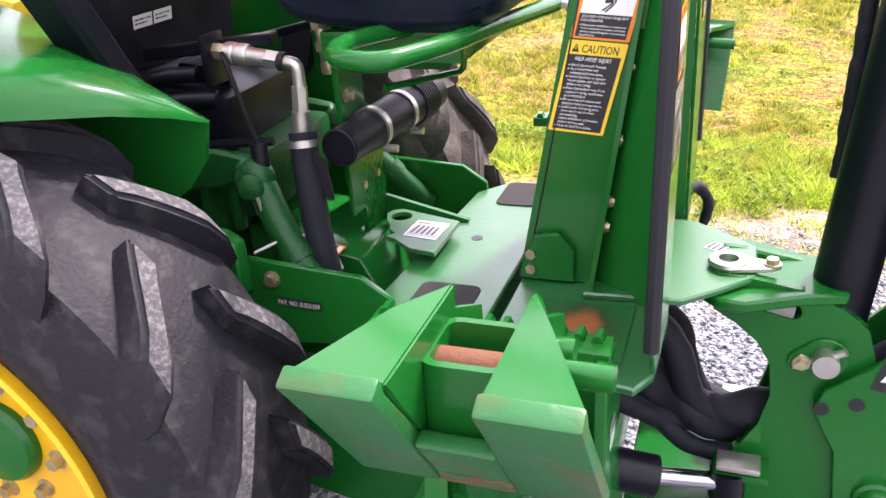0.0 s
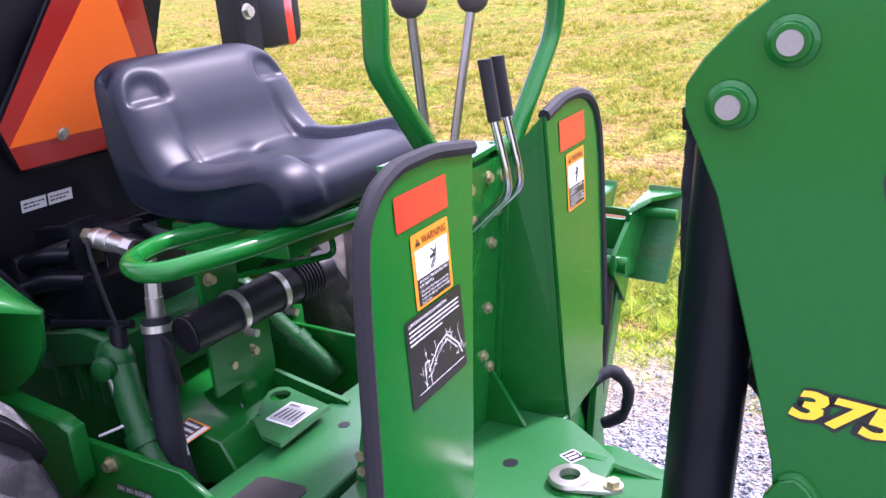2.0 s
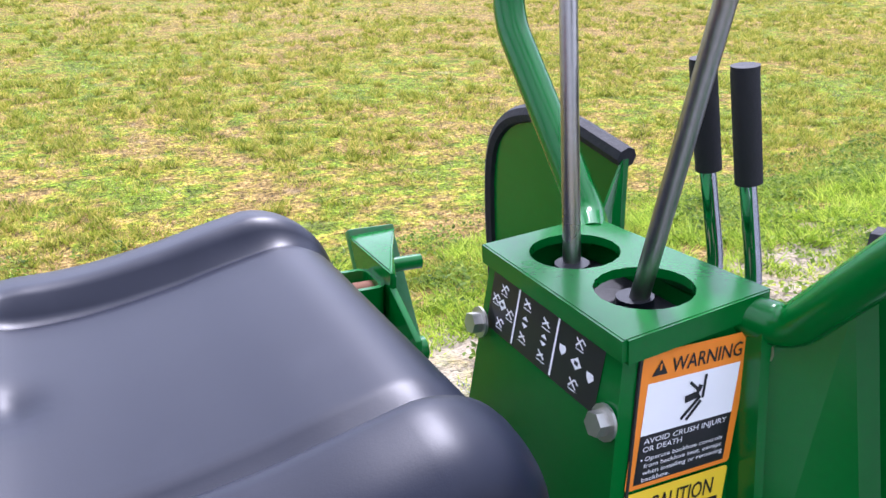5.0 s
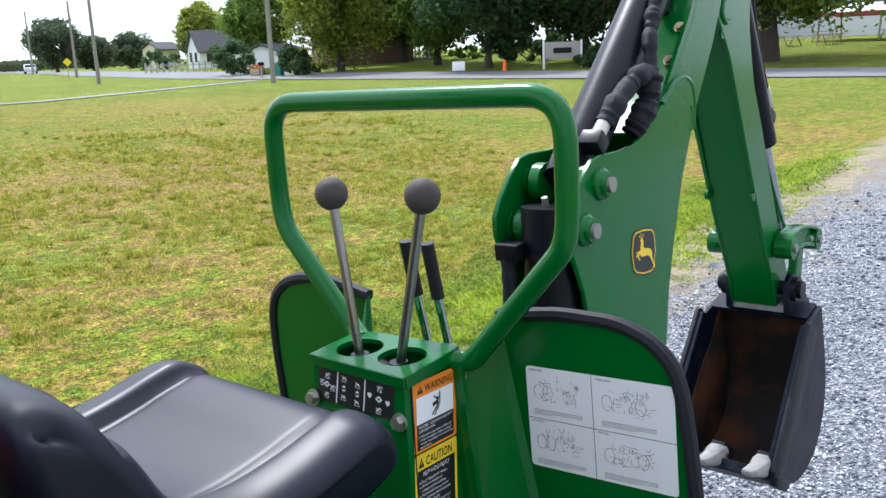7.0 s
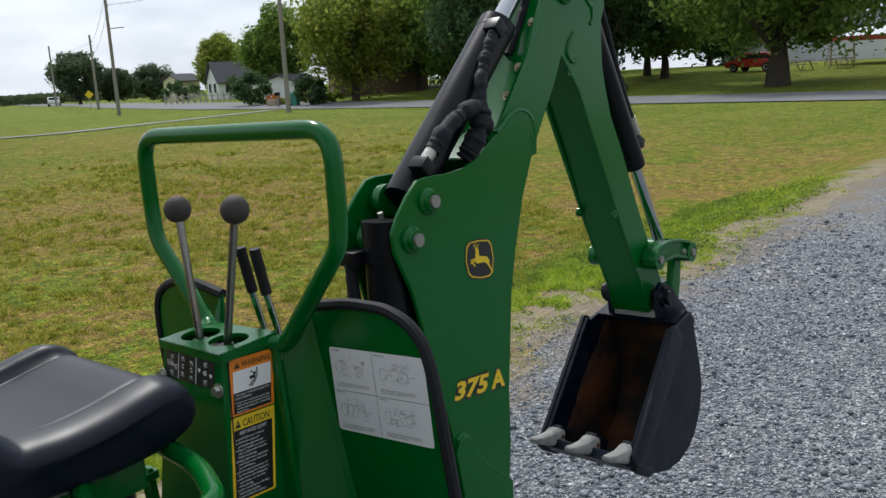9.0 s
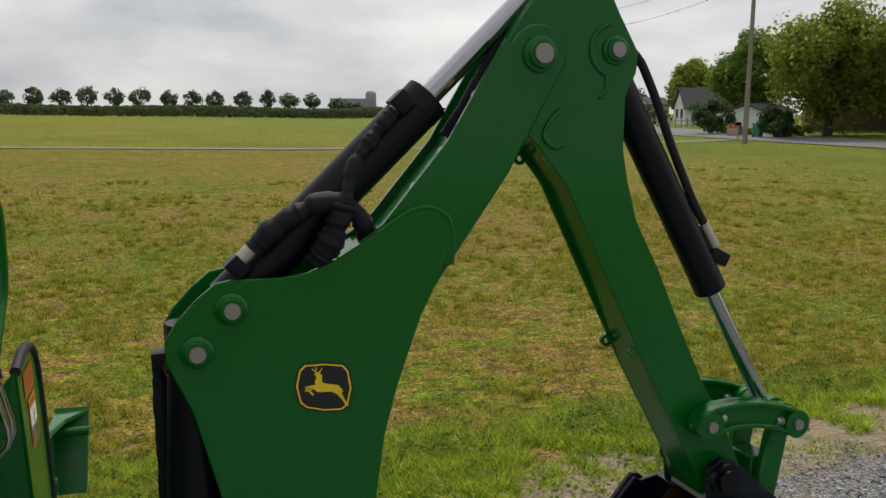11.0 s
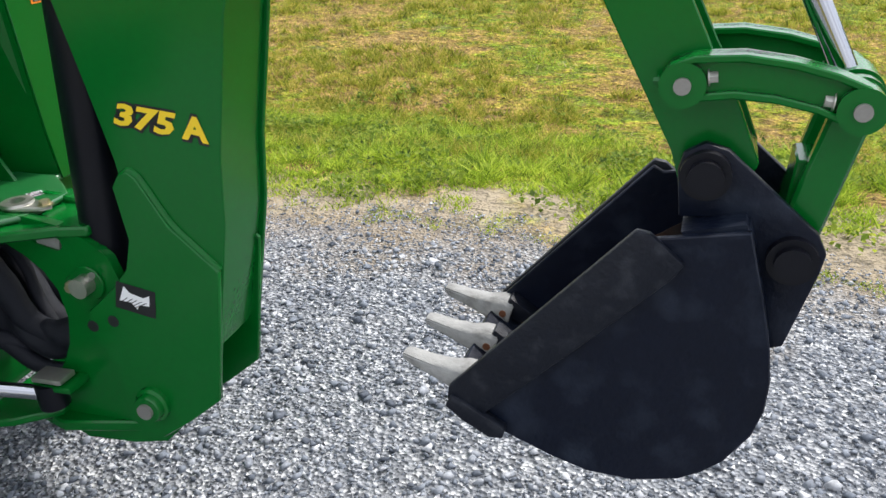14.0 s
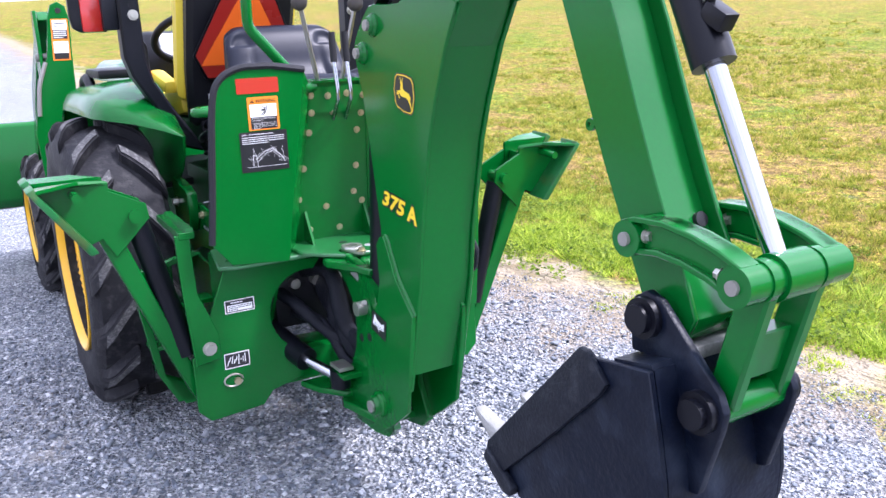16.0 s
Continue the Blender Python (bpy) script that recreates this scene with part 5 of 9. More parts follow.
part("port_block", box((1.336, -0.098, 1.435), (0.030, 0.04, 0.034), (0, -40, 0), 0.003), BLACK, dipper_ram)
part("fitting", cyl((1.343, -0.104, 1.446), (1.368, -0.106, 1.468), 0.013, 12, bevel=0.002), ZINC, dipper_ram, "bright zinc hose fitting")
part("fitting", cyl((1.618, -0.09, 1.672), (1.634, -0.088, 1.688), 0.012, 12, bevel=0.002), ZINC, dipper_ram)
sleeve([(1.735, -0.05, 1.635), (1.79, -0.055, 1.71), (1.84, -0.055, 1.79), (1.875, -0.05, 1.85)], 0.011, dipper_ram, 0.15, 60, 1.5)
# bucket cylinder hoses
for dy in (0.0, 0.018):
    sleeve([(2.10, -0.06 + dy, 1.80), (2.143, -0.062 + dy, 1.765), (2.176, -0.064 + dy, 1.69), (2.209, -0.064 + dy, 1.597), (2.261, -0.064 + dy, 1.476), (2.292, -0.064 + dy, 1.42)] if dy == 0 else [(2.11, -0.045, 1.76), (2.15, -0.045, 1.68), (2.165, -0.045, 1.62), (2.15, -0.045, 1.58)], 0.009, bucket_ram, 0.02, 30, mat=RUBBER)
part("fitting", cyl((2.288, -0.064, 1.425), (2.315, -0.066, 1.375), 0.011, 12, bevel=0.002), ZINC, bucket_ram)
part("port_block", box((2.325, -0.058, 1.352), (0.045, 0.03, 0.028), (0, 30, 0), 0.003), BLACK, bucket_ram)
# boom cylinder hoses
sleeve([(1.196, 0.000, 1.262), (1.190, -0.004, 1.15), (1.186, -0.006, 1.0), (1.18, -0.01, 0.88)], 0.013, boom_ram, 0.16, 70)
part("port_block", box((1.206, -0.005, 1.270), (0.045, 0.045, 0.030), (0, 0, 0), 0.003), BLACK, boom_ram)
sleeve([(1.24, -0.02, 1.03), (1.285, -0.03, 1.0), (1.32, -0.04, 0.92), (1.33, -0.045, 0.80)], 0.013, boom_ram, 0.25, 60)
sleeve([(1.25, 0.0, 0.95), (1.29, -0.01, 0.90), (1.325, -0.03, 0.88)], 0.014, boom_ram, 0.25, 40)
# loop of hose by the other stabilizer
sleeve([(0.93, 0.32, 0.70), (0.955, 0.36, 0.715), (0.985, 0.38, 0.67), (0.97, 0.385, 0.60), (0.925, 0.385, 0.575)], 0.012, main, 0.2, 50, radius=0.03)
# far-side boom nose plates and washers show between the plates
for x, z, r in ((1.259, 1.301, 0.030), (1.32, 1.367, 0.034)):
    for y0, y1 in ((-0.108, -0.088), (-0.012, 0.008)):
        part("bushing", cyl((x, y0, z), (x, y1, z), r, 22, bevel=0.002), GREEN, boom)
for x, z in ((1.66, 1.545), (1.715, 1.605), (1.785, 1.704)):
    part("flange_bolt", hexbolt((x, -0.092, z), (-0.8, 0, 0.6), 0.008, 0.006), BOLT, boom)
part("weld_bead", tube(rounded([(1.948, -0.102, 1.672), (1.922, -0.102, 1.650), (1.908, -0.102, 1.622), (1.932, -0.102, 1.600), (1.952, -0.102, 1.606)], 0.02, 5), 0.0050, 8), GREEN, dipper)
BEAD = [(1.575, 1.471), (1.602, 1.486), (1.632, 1.504), (1.663, 1.513), (1.692, 1.507), (1.713, 1.490), (1.722, 1.45), (1.713, 1.404)]
for y in (-0.1135, mirror(-0.1135)):
    part("weld_bead", tube(rounded([(x, y, z) for x, z in BEAD], 0.02, 4), 0.0060, 8), GREEN, boom)
    part("weld_bead", tube(rounded([(1.692, y, 1.404), (1.704, y, 1.432), (1.702, y, 1.452)], 0.01, 4), 0.0055, 8), GREEN, boom)
SEAM = [(1.324, 0.840), (1.341, 0.850), (1.356, 0.838), (1.404, 0.752), (1.488, 0.672)]
for y in (-0.1185, mirror(-0.1185)):
    part("weld_bead", tube(rounded([(x, y, z) for x, z in SEAM], 0.02, 4), 0.0062, 8), GREEN, foot)


# ---- decals ----
def glyphs(text, bold=0.0):
    """Outline of a line of text, 1 high, as vertices and faces."""
    cu = bpy.data.curves.new("text", "FONT")
    cu.body, cu.size, cu.resolution_u, cu.offset = text, 1.0, 2, bold
    ob = bpy.data.objects.new("text", cu)
    scene.collection.objects.link(ob)
    bpy.context.view_layer.update()
    me = bpy.data.meshes.new_from_object(ob.evaluated_get(bpy.context.evaluated_depsgraph_get()))
    v = [(p.co.x, p.co.y) for p in me.vertices]
    f = [tuple(p.vertices) for p in me.polygons]
    bpy.data.objects.remove(ob)
    bpy.data.meshes.remove(me)
    bpy.data.curves.remove(cu)
    return v, f


class Decal:
    """A flat sticker on four corners (top left, top right, bottom right, bottom left); u and v run from 0 to 1 from its lower left."""

    def __init__(self, tl, tr, brc, blc, lift):
        self.c = [Vector(p) for p in (tl, tr, brc, blc)]
        n = (self.c[1] - self.c[0]).cross(self.c[3] - self.c[0]).normalized()
        self.n, self.lift = -n, lift
        self.bm, self.mats = bmesh.new(), []
        self.w, self.h = (self.c[1] - self.c[0]).length, (self.c[0] - self.c[3]).length

    def at(self, u, v, layer):
        tl, tr, brc, blc = self.c
        return (blc * (1 - u) + brc * u) * (1 - v) + (tl * (1 - u) + tr * u) * v + self.n * (self.lift + 0.0003 * layer)

    def slot(self, mat):
        if mat not in self.mats:
            self.mats.append(mat)
        return self.mats.index(mat)

    def poly(self, pts, mat, layer):
        f = self.bm.faces.new([self.bm.verts.new(self.at(u, v, layer)) for u, v in pts])
        f.material_index = self.slot(mat)

    def rect(self, u0, v0, u1, v1, mat, layer, r=0.0):
        if r:
            ru, rv = r / self.w, r / self.h
            pts = []
            for cu, cv, a in ((u0 + ru, v0 + rv, 180), (u1 - ru, v0 + rv, 270), (u1 - ru, v1 - rv, 0), (u0 + ru, v1 - rv, 90)):
                pts += [(cu + ru * math.cos(radians(a + k * 22.5)), cv + rv * math.sin(radians(a + k * 22.5))) for k in range(5)]
            self.poly(pts, mat, layer)
        else:
            self.poly([(u0, v0), (u1, v0), (u1, v1), (u0, v1)], mat, layer)

    def text(self, s, u, v, height, mat, layer, width=None, shear=0.0, bold=0.0):
        vs, fs = glyphs(s, bold)
        x0, x1 = min(p[0] for p in vs), max(p[0] for p in vs)
        k = height / 0.7
        kx = k * self.h / self.w if width is None else width / (x1 - x0)
        i = self.slot(mat)
        bv = [self.bm.verts.new(self.at(u + (x - x0 + shear * y) * kx, v + y * k, layer)) for x, y in vs]
        for f in fs:
            try:
                self.bm.faces.new([bv[j] for j in f]).material_index = i
            except ValueError:
                pass

    def line(self, pts, w, mat, layer):
        """A stroke through points, w in metres."""
        for (a, b), (c, d) in zip(pts, pts[1:]):
            du, dv = (c - a) * self.w, (d - b) * self.h
            k = math.hypot(du, dv) or 1
            ou, ov = -dv / k * w / 2 / self.w, du / k * w / 2 / self.h
            self.poly([(a + ou, b + ov), (c + ou, d + ov), (c - ou, d - ov), (a - ou, b - ov)], mat, layer)

    def bars(self, u0, u1, v0, v1, rows, mat, layer, seed=0, size=1.0, thick=0.24):
        """Lines of writing too small to read."""
        rnd = random.Random(seed)
        for k in range(rows):
            v = v1 - (k + 0.5) * (v1 - v0) / rows
            u = u0
            end = u0 + (u1 - u0) * (1.0 if k < rows - 1 else rnd.uniform(0.3, 0.9))
            while u < end:
                w = rnd.uniform(0.03, 0.10) * size
                self.rect(u, v - thick * (v1 - v0) / rows, min(u + w, end), v + thick * (v1 - v0) / rows, mat, layer)
                u += w + 0.02 * size

    def done(self, name, parent, label):
        bmesh.ops.recalc_face_normals(self.bm, faces=self.bm.faces)
        flip = [f for f in self.bm.faces if f.normal.dot(self.n) < 0]
        bmesh.ops.reverse_faces(self.bm, faces=flip)
        return part(name, self.bm, self.mats, parent, label, smooth=0)


def crush_figure(d, u0, v0, u1, v1):
    """The pictogram of the crush warning, as plain strokes."""
    def P(*ps):
        return [(u0 + (u1 - u0) * a, v0 + (v1 - v0) * b) for a, b in ps]
    d.line(P((0.62, 0.95), (0.62, 0.45)), 0.0022, INK, 3)
    d.line(P((0.58, 0.50), (0.34, 0.10)), 0.0024, INK, 3)
    d.line(P((0.60, 0.40), (0.42, 0.05)), 0.0024, INK, 3)
    d.line(P((0.36, 0.50), (0.56, 0.56)), 0.0050, INK, 3)
    d.line(P((0.40, 0.85), (0.56, 0.62)), 0.0020, INK, 3)
    d.line(P((0.52, 0.70), (0.58, 0.66)), 0.0045, INK, 3)


def warning(d, v0, v1):
    """The orange warning sign in the part v0 to v1 of a decal."""
    s = v1 - v0
    V = lambda v: v0 + s * v
    d.rect(0, V(0), 1, V(1), ORANGE, 0, 0.003)
    d.rect(0.07, V(0.40), 0.93, V(0.78), WHITE, 1)
    d.rect(0.07, V(0.035), 0.93, V(0.40), INK, 1)
    d.poly([(0.09, V(0.83)), (0.23, V(0.83)), (0.16, V(0.94))], INK, 2)
    d.rect(0.152, V(0.865), 0.168, V(0.91), ORANGE, 3)
    d.text("WARNING", 0.26, V(0.83), 0.105 * s, INK, 2, 0.66, bold=0.01)
    crush_figure(d, 0.2, V(0.42), 0.85, V(0.77))
    d.text("AVOID CRUSH INJURY", 0.11, V(0.335), 0.040 * s, WHITE, 2, 0.78)
    d.text("OR DEATH", 0.11, V(0.275), 0.040 * s, WHITE, 2, 0.36)
    for k, t in enumerate(("Operate backhoe controls", "from backhoe seat, except", "when installing or removing", "backhoe.")):
        d.text(t, 0.14, V(0.205 - 0.052 * k), 0.033 * s, WHITE, 2, (0.74, 0.74, 0.76, 0.26)[k])
    d.rect(0.105, V(0.212), 0.12, V(0.226), WHITE, 2)


def on_console(x, z):
    return (x, -0.160 + (z - 0.733) / 0.481 * 0.0505, z)


d = Decal(on_console(0.803, 1.203), on_console(0.891, 1.196), on_console(0.836, 0.970), on_console(0.752, 0.977), 0.0012)
warning(d, 0.605, 1.0)
V = lambda v: v * 0.595
d.rect(0, V(0), 1, V(1), DYELLOW, 0, 0.003)
d.rect(0.06, V(0.025), 0.94, V(0.85), INK, 1)
d.poly([(0.08, V(0.875)), (0.21, V(0.875)), (0.145, V(0.965))], INK, 2)
d.rect(0.138, V(0.90), 0.152, V(0.94), DYELLOW, 3)
d.text("CAUTION", 0.25, V(0.875), 0.05, INK, 2, 0.62, bold=0.01)
d.text("HELP AVOID INJURY", 0.18, V(0.785), 0.026, WHITE, 2, 0.62)
for k, (t, w) in enumerate((("Read Operator's Manual.", 0.60), ("Avoid overhead and", 0.48), ("underground powerlines.", 0.58), ("Secure backhoe to tractor", 0.64), ("mount plates with lock pins", 0.66), ("before operating.", 0.42), ("Keep bystanders away from", 0.68), ("maximum swing reach area", 0.66), ("and stabilizers.", 0.38), ("Do not operate tractor and", 0.66), ("backhoe using two operators.", 0.70), ("Lock boom and swing area", 0.66), ("when not in use or when", 0.60), ("transporting.", 0.32), ("Lower stabilizers and bucket", 0.70), ("before leaving seat.", 0.48), ("Keep all shields in place.", 0.62))):
    d.text(t, 0.14, V(0.725 - 0.042 * k), 0.017, WHITE, 2, w)
    if k in (0, 1, 3, 6, 9, 11, 14, 16):
        d.rect(0.09, V(0.728 - 0.042 * k), 0.115, V(0.740 - 0.042 * k), WHITE, 2)
d.done("safety_decal", console, "orange and yellow safety decal with white and black writing")

# pictograms on the console's front
d = Decal((0.7915, 0.050, 1.2045), (0.7885, -0.095, 1.2045), (0.7800, -0.093, 1.158), (0.7830, 0.053, 1.158), 0.0012)
d.rect(0, 0, 1, 1, INK, 0)
for u in (0.27, 0.635):
    d.rect(u - 0.008, 0.03, u + 0.008, 0.97, WHITE, 1)
rnd = random.Random(5)
for cu, cv, k in ((0.13, 0.78, 0), (0.06, 0.55, 1), (0.21, 0.45, 1), (0.13, 0.20, 0), (0.13, 0.52, 2), (0.36, 0.80, 3), (0.54, 0.72, 3), (0.36, 0.25, 3), (0.54, 0.20, 3), (0.36, 0.52, 4), (0.54, 0.47, 4), (0.82, 0.80, 0), (0.82, 0.50, 2), (0.70, 0.55, 5), (0.93, 0.45, 5), (0.82, 0.18, 0)):
    s = 0.028
    q = 0.10
    if k in (2, 4):
        d.poly([(cu, cv + q), (cu - s, cv + 0.03), (cu + s, cv + 0.03)], WHITE, 1)
        d.poly([(cu - s, cv - 0.03), (cu, cv - q), (cu + s, cv - 0.03)][::-1], WHITE, 1)
        if k == 2:
            d.poly([(cu - 0.045, cv), (cu - 0.015, cv + 0.06), (cu - 0.015, cv - 0.06)], WHITE, 2)
            d.poly([(cu + 0.045, cv), (cu + 0.015, cv - 0.06), (cu + 0.015, cv + 0.06)], WHITE, 2)
    elif k == 3:
        d.line([(cu - 0.03, cv + 0.08), (cu + 0.03, cv - 0.02)], 0.0016, WHITE, 1)
        d.line([(cu - 0.03, cv - 0.02), (cu + 0.02, cv + 0.06)], 0.0014, WHITE, 2)
        d.line([(cu - 0.035, cv - 0.07), (cu + 0.04, cv - 0.07)], 0.0007, WHITE, 1)
    elif k == 5:
        d.poly([(cu - 0.03, cv + 0.06), (cu + 0.02, cv + 0.07), (cu + 0.03, cv), (cu, cv - 0.09), (cu - 0.025, cv - 0.02)], WHITE, 1)
    else:
        d.line([(cu - 0.03, cv - 0.06), (cu + 0.01, cv + 0.08), (cu + 0.04, cv + 0.03)], 0.0014, WHITE, 1)
        d.line([(cu - 0.03, cv + 0.07), (cu + 0.03, cv - 0.05)], 0.0013, WHITE, 2)
        d.line([(cu - 0.03, cv - 0.09), (cu + 0.035, cv - 0.09)], 0.0007, WHITE, 1)
d.done("pictogram_decal", console, "black strip of white control pictograms")

guards = [o for o in backhoe.children if o.name.startswith("leg_guard")]
GX = 0.9535


def guard_face(y0, z0, y1, z1):
    return Decal((GX, y0, z1), (GX, y1, z1), (GX, y1, z0), (GX, y0, z0), 0.0008)


for g, (ra, wa) in zip(guards, (((-0.348, 1.201, -0.229, 1.242), (-0.322, 1.101, -0.234, 1.191)), ((0.146, 1.186, 0.262, 1.236), (0.170, 1.082, 0.252, 1.178)))):
    d = guard_face(*ra)
    d.rect(0, 0, 1, 1, RED, 0, 0.003)
    d.done("reflector", g, "red reflective sticker")
    d = guard_face(*wa)
    warning(d, 0, 1)
    d.done("warning_decal", g, "orange warning decal with a crush pictogram")
d = guard_face(-0.352, 0.988, -0.216, 1.098)
d.rect(0, 0, 1, 1, INK, 0, 0.002)
d.text("LUBRICATION SERVICE INFORMATION", 0.05, 0.915, 0.035, WHITE, 1, 0.66)
d.bars(0.05, 0.93, 0.69, 0.89, 4, WHITE, 1, 3, 0.3, 0.17)
d.line([(0.12, 0.12), (0.95, 0.12)], 0.0008, WHITE, 1)
d.line([(0.25, 0.12), (0.25, 0.42), (0.32, 0.42), (0.34, 0.12)], 0.001, WHITE, 1)
d.line([(0.30, 0.30), (0.50, 0.50), (0.66, 0.55), (0.86, 0.34), (0.92, 0.20)], 0.0014, WHITE, 1)
d.line([(0.34, 0.24), (0.52, 0.44), (0.66, 0.49), (0.82, 0.32)], 0.001, WHITE, 1)
rnd = random.Random(23)
for k in range(46):
    a, b = rnd.choice(((0.22, 0.16), (0.28, 0.28), (0.24, 0.36), (0.62, 0.50), (0.70, 0.52), (0.88, 0.28), (0.92, 0.24), (0.40, 0.36)))
    a, b, t, q = a + rnd.uniform(-0.06, 0.06), b + rnd.uniform(-0.06, 0.06), rnd.uniform(0, 3.1), rnd.uniform(0.02, 0.07)
    d.line([(a, b), (a + q * math.cos(t), b + q * math.sin(t))], 0.0006, WHITE, 3)
for k in range(14):
    u = 0.2 + 0.055 * k
    d.line([(u, 0.2 + 0.2 * math.sin(k * 1.7) ** 2 + 0.1), (u + 0.05 * math.sin(k * 2.3), 0.40 + 0.2 * math.sin(k * 0.9) ** 2)], 0.0005, WHITE, 2)
d.done("lubrication_decal", guards[0], "black decal with a white line drawing of the machine")

# installation sheet on the guard's inner face
X0 = 0.9465
d = Decal((X0, -0.191, 1.192), (X0, -0.405, 1.203), (X0, -0.408, 1.055), (X0, -0.191, 1.043), 0.0008)
d.rect(0, 0, 1, 1, WHITE, 0, 0.006)
d.line([(0.47, 0.0), (0.47, 1.0)], 0.0008, INK, 1)
d.line([(0.0, 0.49), (1.0, 0.49)], 0.0008, INK, 1)
d.text("INSTALLATION", 0.02, 0.955, 0.022, INK, 1, 0.10)
d.text("INSTALLATION", 0.50, 0.955, 0.022, INK, 1, 0.10)
d.text("INSTALLATION", 0.02, 0.455, 0.022, INK, 1, 0.10)
d.text("REMOVAL", 0.50, 0.455, 0.022, INK, 1, 0.07)
rnd = random.Random(11)
for u0, v0 in ((0.04, 0.56), (0.52, 0.56), (0.04, 0.06), (0.52, 0.06)):
    for k in range(60):
        a, b = u0 + 0.07 + rnd.random() * 0.26, v0 + 0.10 + rnd.random() * 0.22
        ang, ln = rnd.choice((0.1, 0.5, 1.2, 1.5, 2.2, 2.8)), rnd.uniform(0.015, 0.075)
        d.line([(a, b), (a + ln * math.cos(ang) * 0.7, b + ln * math.sin(ang))], 0.00045, INK, 1)
    for q in range(2):
        cu, cv, rr = u0 + 0.05 + 0.22 * q * (1 if u0 > 0.3 else 0.3), v0 + 0.20, 0.055
        ring = [(cu + rr * 0.62 * math.cos(t), cv + rr * 1.3 * math.sin(t)) for t in [2 * math.pi * k / 16 for k in range(17)]]
        d.line(ring, 0.0005, INK, 2)
    d.bars(u0 + 0.01, u0 + 0.36, v0 - 0.03, v0 + 0.030, 4, INK, 1, int(u0 * 100 + v0 * 10), 0.25, 0.16)
d.done("instruction_sheet", guards[0], "white four-panel instruction sheet with line drawings")


# boom emblem and model number
def emblem(sy):
    Y = -0.1172 if sy < 0 else mirror(-0.1172)
    cs = [(1.416, Y, 1.262), (1.521, Y, 1.249), (1.515, Y, 1.153), (1.411, Y, 1.176)]
    if sy > 0:
        cs = [cs[1], cs[0], cs[3], cs[2]]
    d = Decal(*cs, 0.0006)
    rim = [(0.06, 0.86), (0.16, 0.97), (0.5, 1.0), (0.84, 0.97), (0.94, 0.86), (1.0, 0.5), (0.93, 0.14), (0.82, 0.04), (0.5, 0.0), (0.18, 0.04), (0.07, 0.14), (0.0, 0.5)]
    shrink = lambda k: [(0.5 + (u - 0.5) * k, 0.5 + (v - 0.5) * k) for u, v in rim][::-1]
    d.poly(shrink(1.0), INK, 0)
    d.poly(shrink(0.93), DYELLOW, 1)
    d.poly(shrink(0.87), INK, 2)
    # a plain leaping shape
    d.poly([(0.17, 0.50), (0.30, 0.47), (0.40, 0.40), (0.62, 0.42), (0.76, 0.36), (0.82, 0.44), (0.74, 0.55), (0.50, 0.58), (0.42, 0.66), (0.34, 0.62), (0.36, 0.55)][::-1], DYELLOW, 3)
    d.poly([(0.36, 0.60), (0.46, 0.60), (0.47, 0.74), (0.40, 0.80), (0.33, 0.76), (0.37, 0.72)][::-1], DYELLOW, 4)
    for pts, w in (([(0.20, 0.48), (0.32, 0.34)], 0.004), ([(0.30, 0.46), (0.18, 0.42)], 0.0035), ([(0.76, 0.42), (0.84, 0.24), (0.90, 0.16)], 0.0045), ([(0.70, 0.42), (0.80, 0.30)], 0.004), ([(0.40, 0.78), (0.30, 0.86)], 0.002), ([(0.41, 0.78), (0.47, 0.88)], 0.002), ([(0.38, 0.84), (0.36, 0.90)], 0.0018)):
        d.line(pts, w, DYELLOW, 4)
    d.done("emblem", boom, "black shield emblem with a plain yellow shape")
    cs = [(1.324, Y, 0.973), (1.512, Y, 0.947), (1.510, Y, 0.896), (1.324, Y, 0.927)]
    if sy > 0:
        cs = [cs[1], cs[0], cs[3], cs[2]]
    d = Decal(*cs, 0.0006)
    for bold, mat, layer, dx in ((0.12, INK, 0, 0.0), (0.04, DYELLOW, 1, 0.0)):
        d.text("375", 0.03, 0.12, 0.78, mat, layer, 0.60, shear=0.28, bold=bold)
        d.text("A", 0.72, 0.12, 0.78, mat, layer, 0.27, shear=0.10, bold=bold)
    d.done("model_decal", boom, "yellow model number with black outline")


emblem(-1)
emblem(1)
# small labels on the frame
for (y0, z0, y1, z1), seed in (((-0.424, 0.578, -0.336, 0.617), 4), ((-0.441, 0.411, -0.366, 0.458), 9)):
    d = Decal((0.8925, y0, z1), (0.8925, y1, z1), (0.8925, y1, z0), (0.8925, y0, z0), 0.0006)
    d.rect(0, 0, 1, 1, WHITE, 0)
    d.rect(0.03, 0.06, 0.97, 0.94, INK, 1)
    if seed == 4:
        d.rect(0.08, 0.14, 0.92, 0.62, WHITE, 2)
        d.bars(0.12, 0.88, 0.18, 0.58, 3, INK, 3, seed)
        d.bars(0.2, 0.8, 0.70, 0.88, 1, WHITE, 3, seed + 1)
    else:
        for k in range(9):
            d.line([(0.1 + 0.09 * k, 0.2 + 0.3 * math.sin(k * 1.9) ** 2), (0.18 + 0.08 * k, 0.55 + 0.3 * math.sin(k) ** 2)], 0.0025, WHITE, 2)
    d.done("plate_label", main, "small black and white label")
part("pin_ring", tube([(0.8955, -0.42 + 0.028 * math.cos(t), 0.375 + 0.018 * math.sin(t)) for t in [2 * math.pi * k / 20 for k in range(20)]], 0.0028, 8), ZINC, main)
part("pin_head", cyl((0.892, -0.408, 0.37), (0.90, -0.408, 0.37), 0.011, 14, bevel=0.002), BOLT, main)
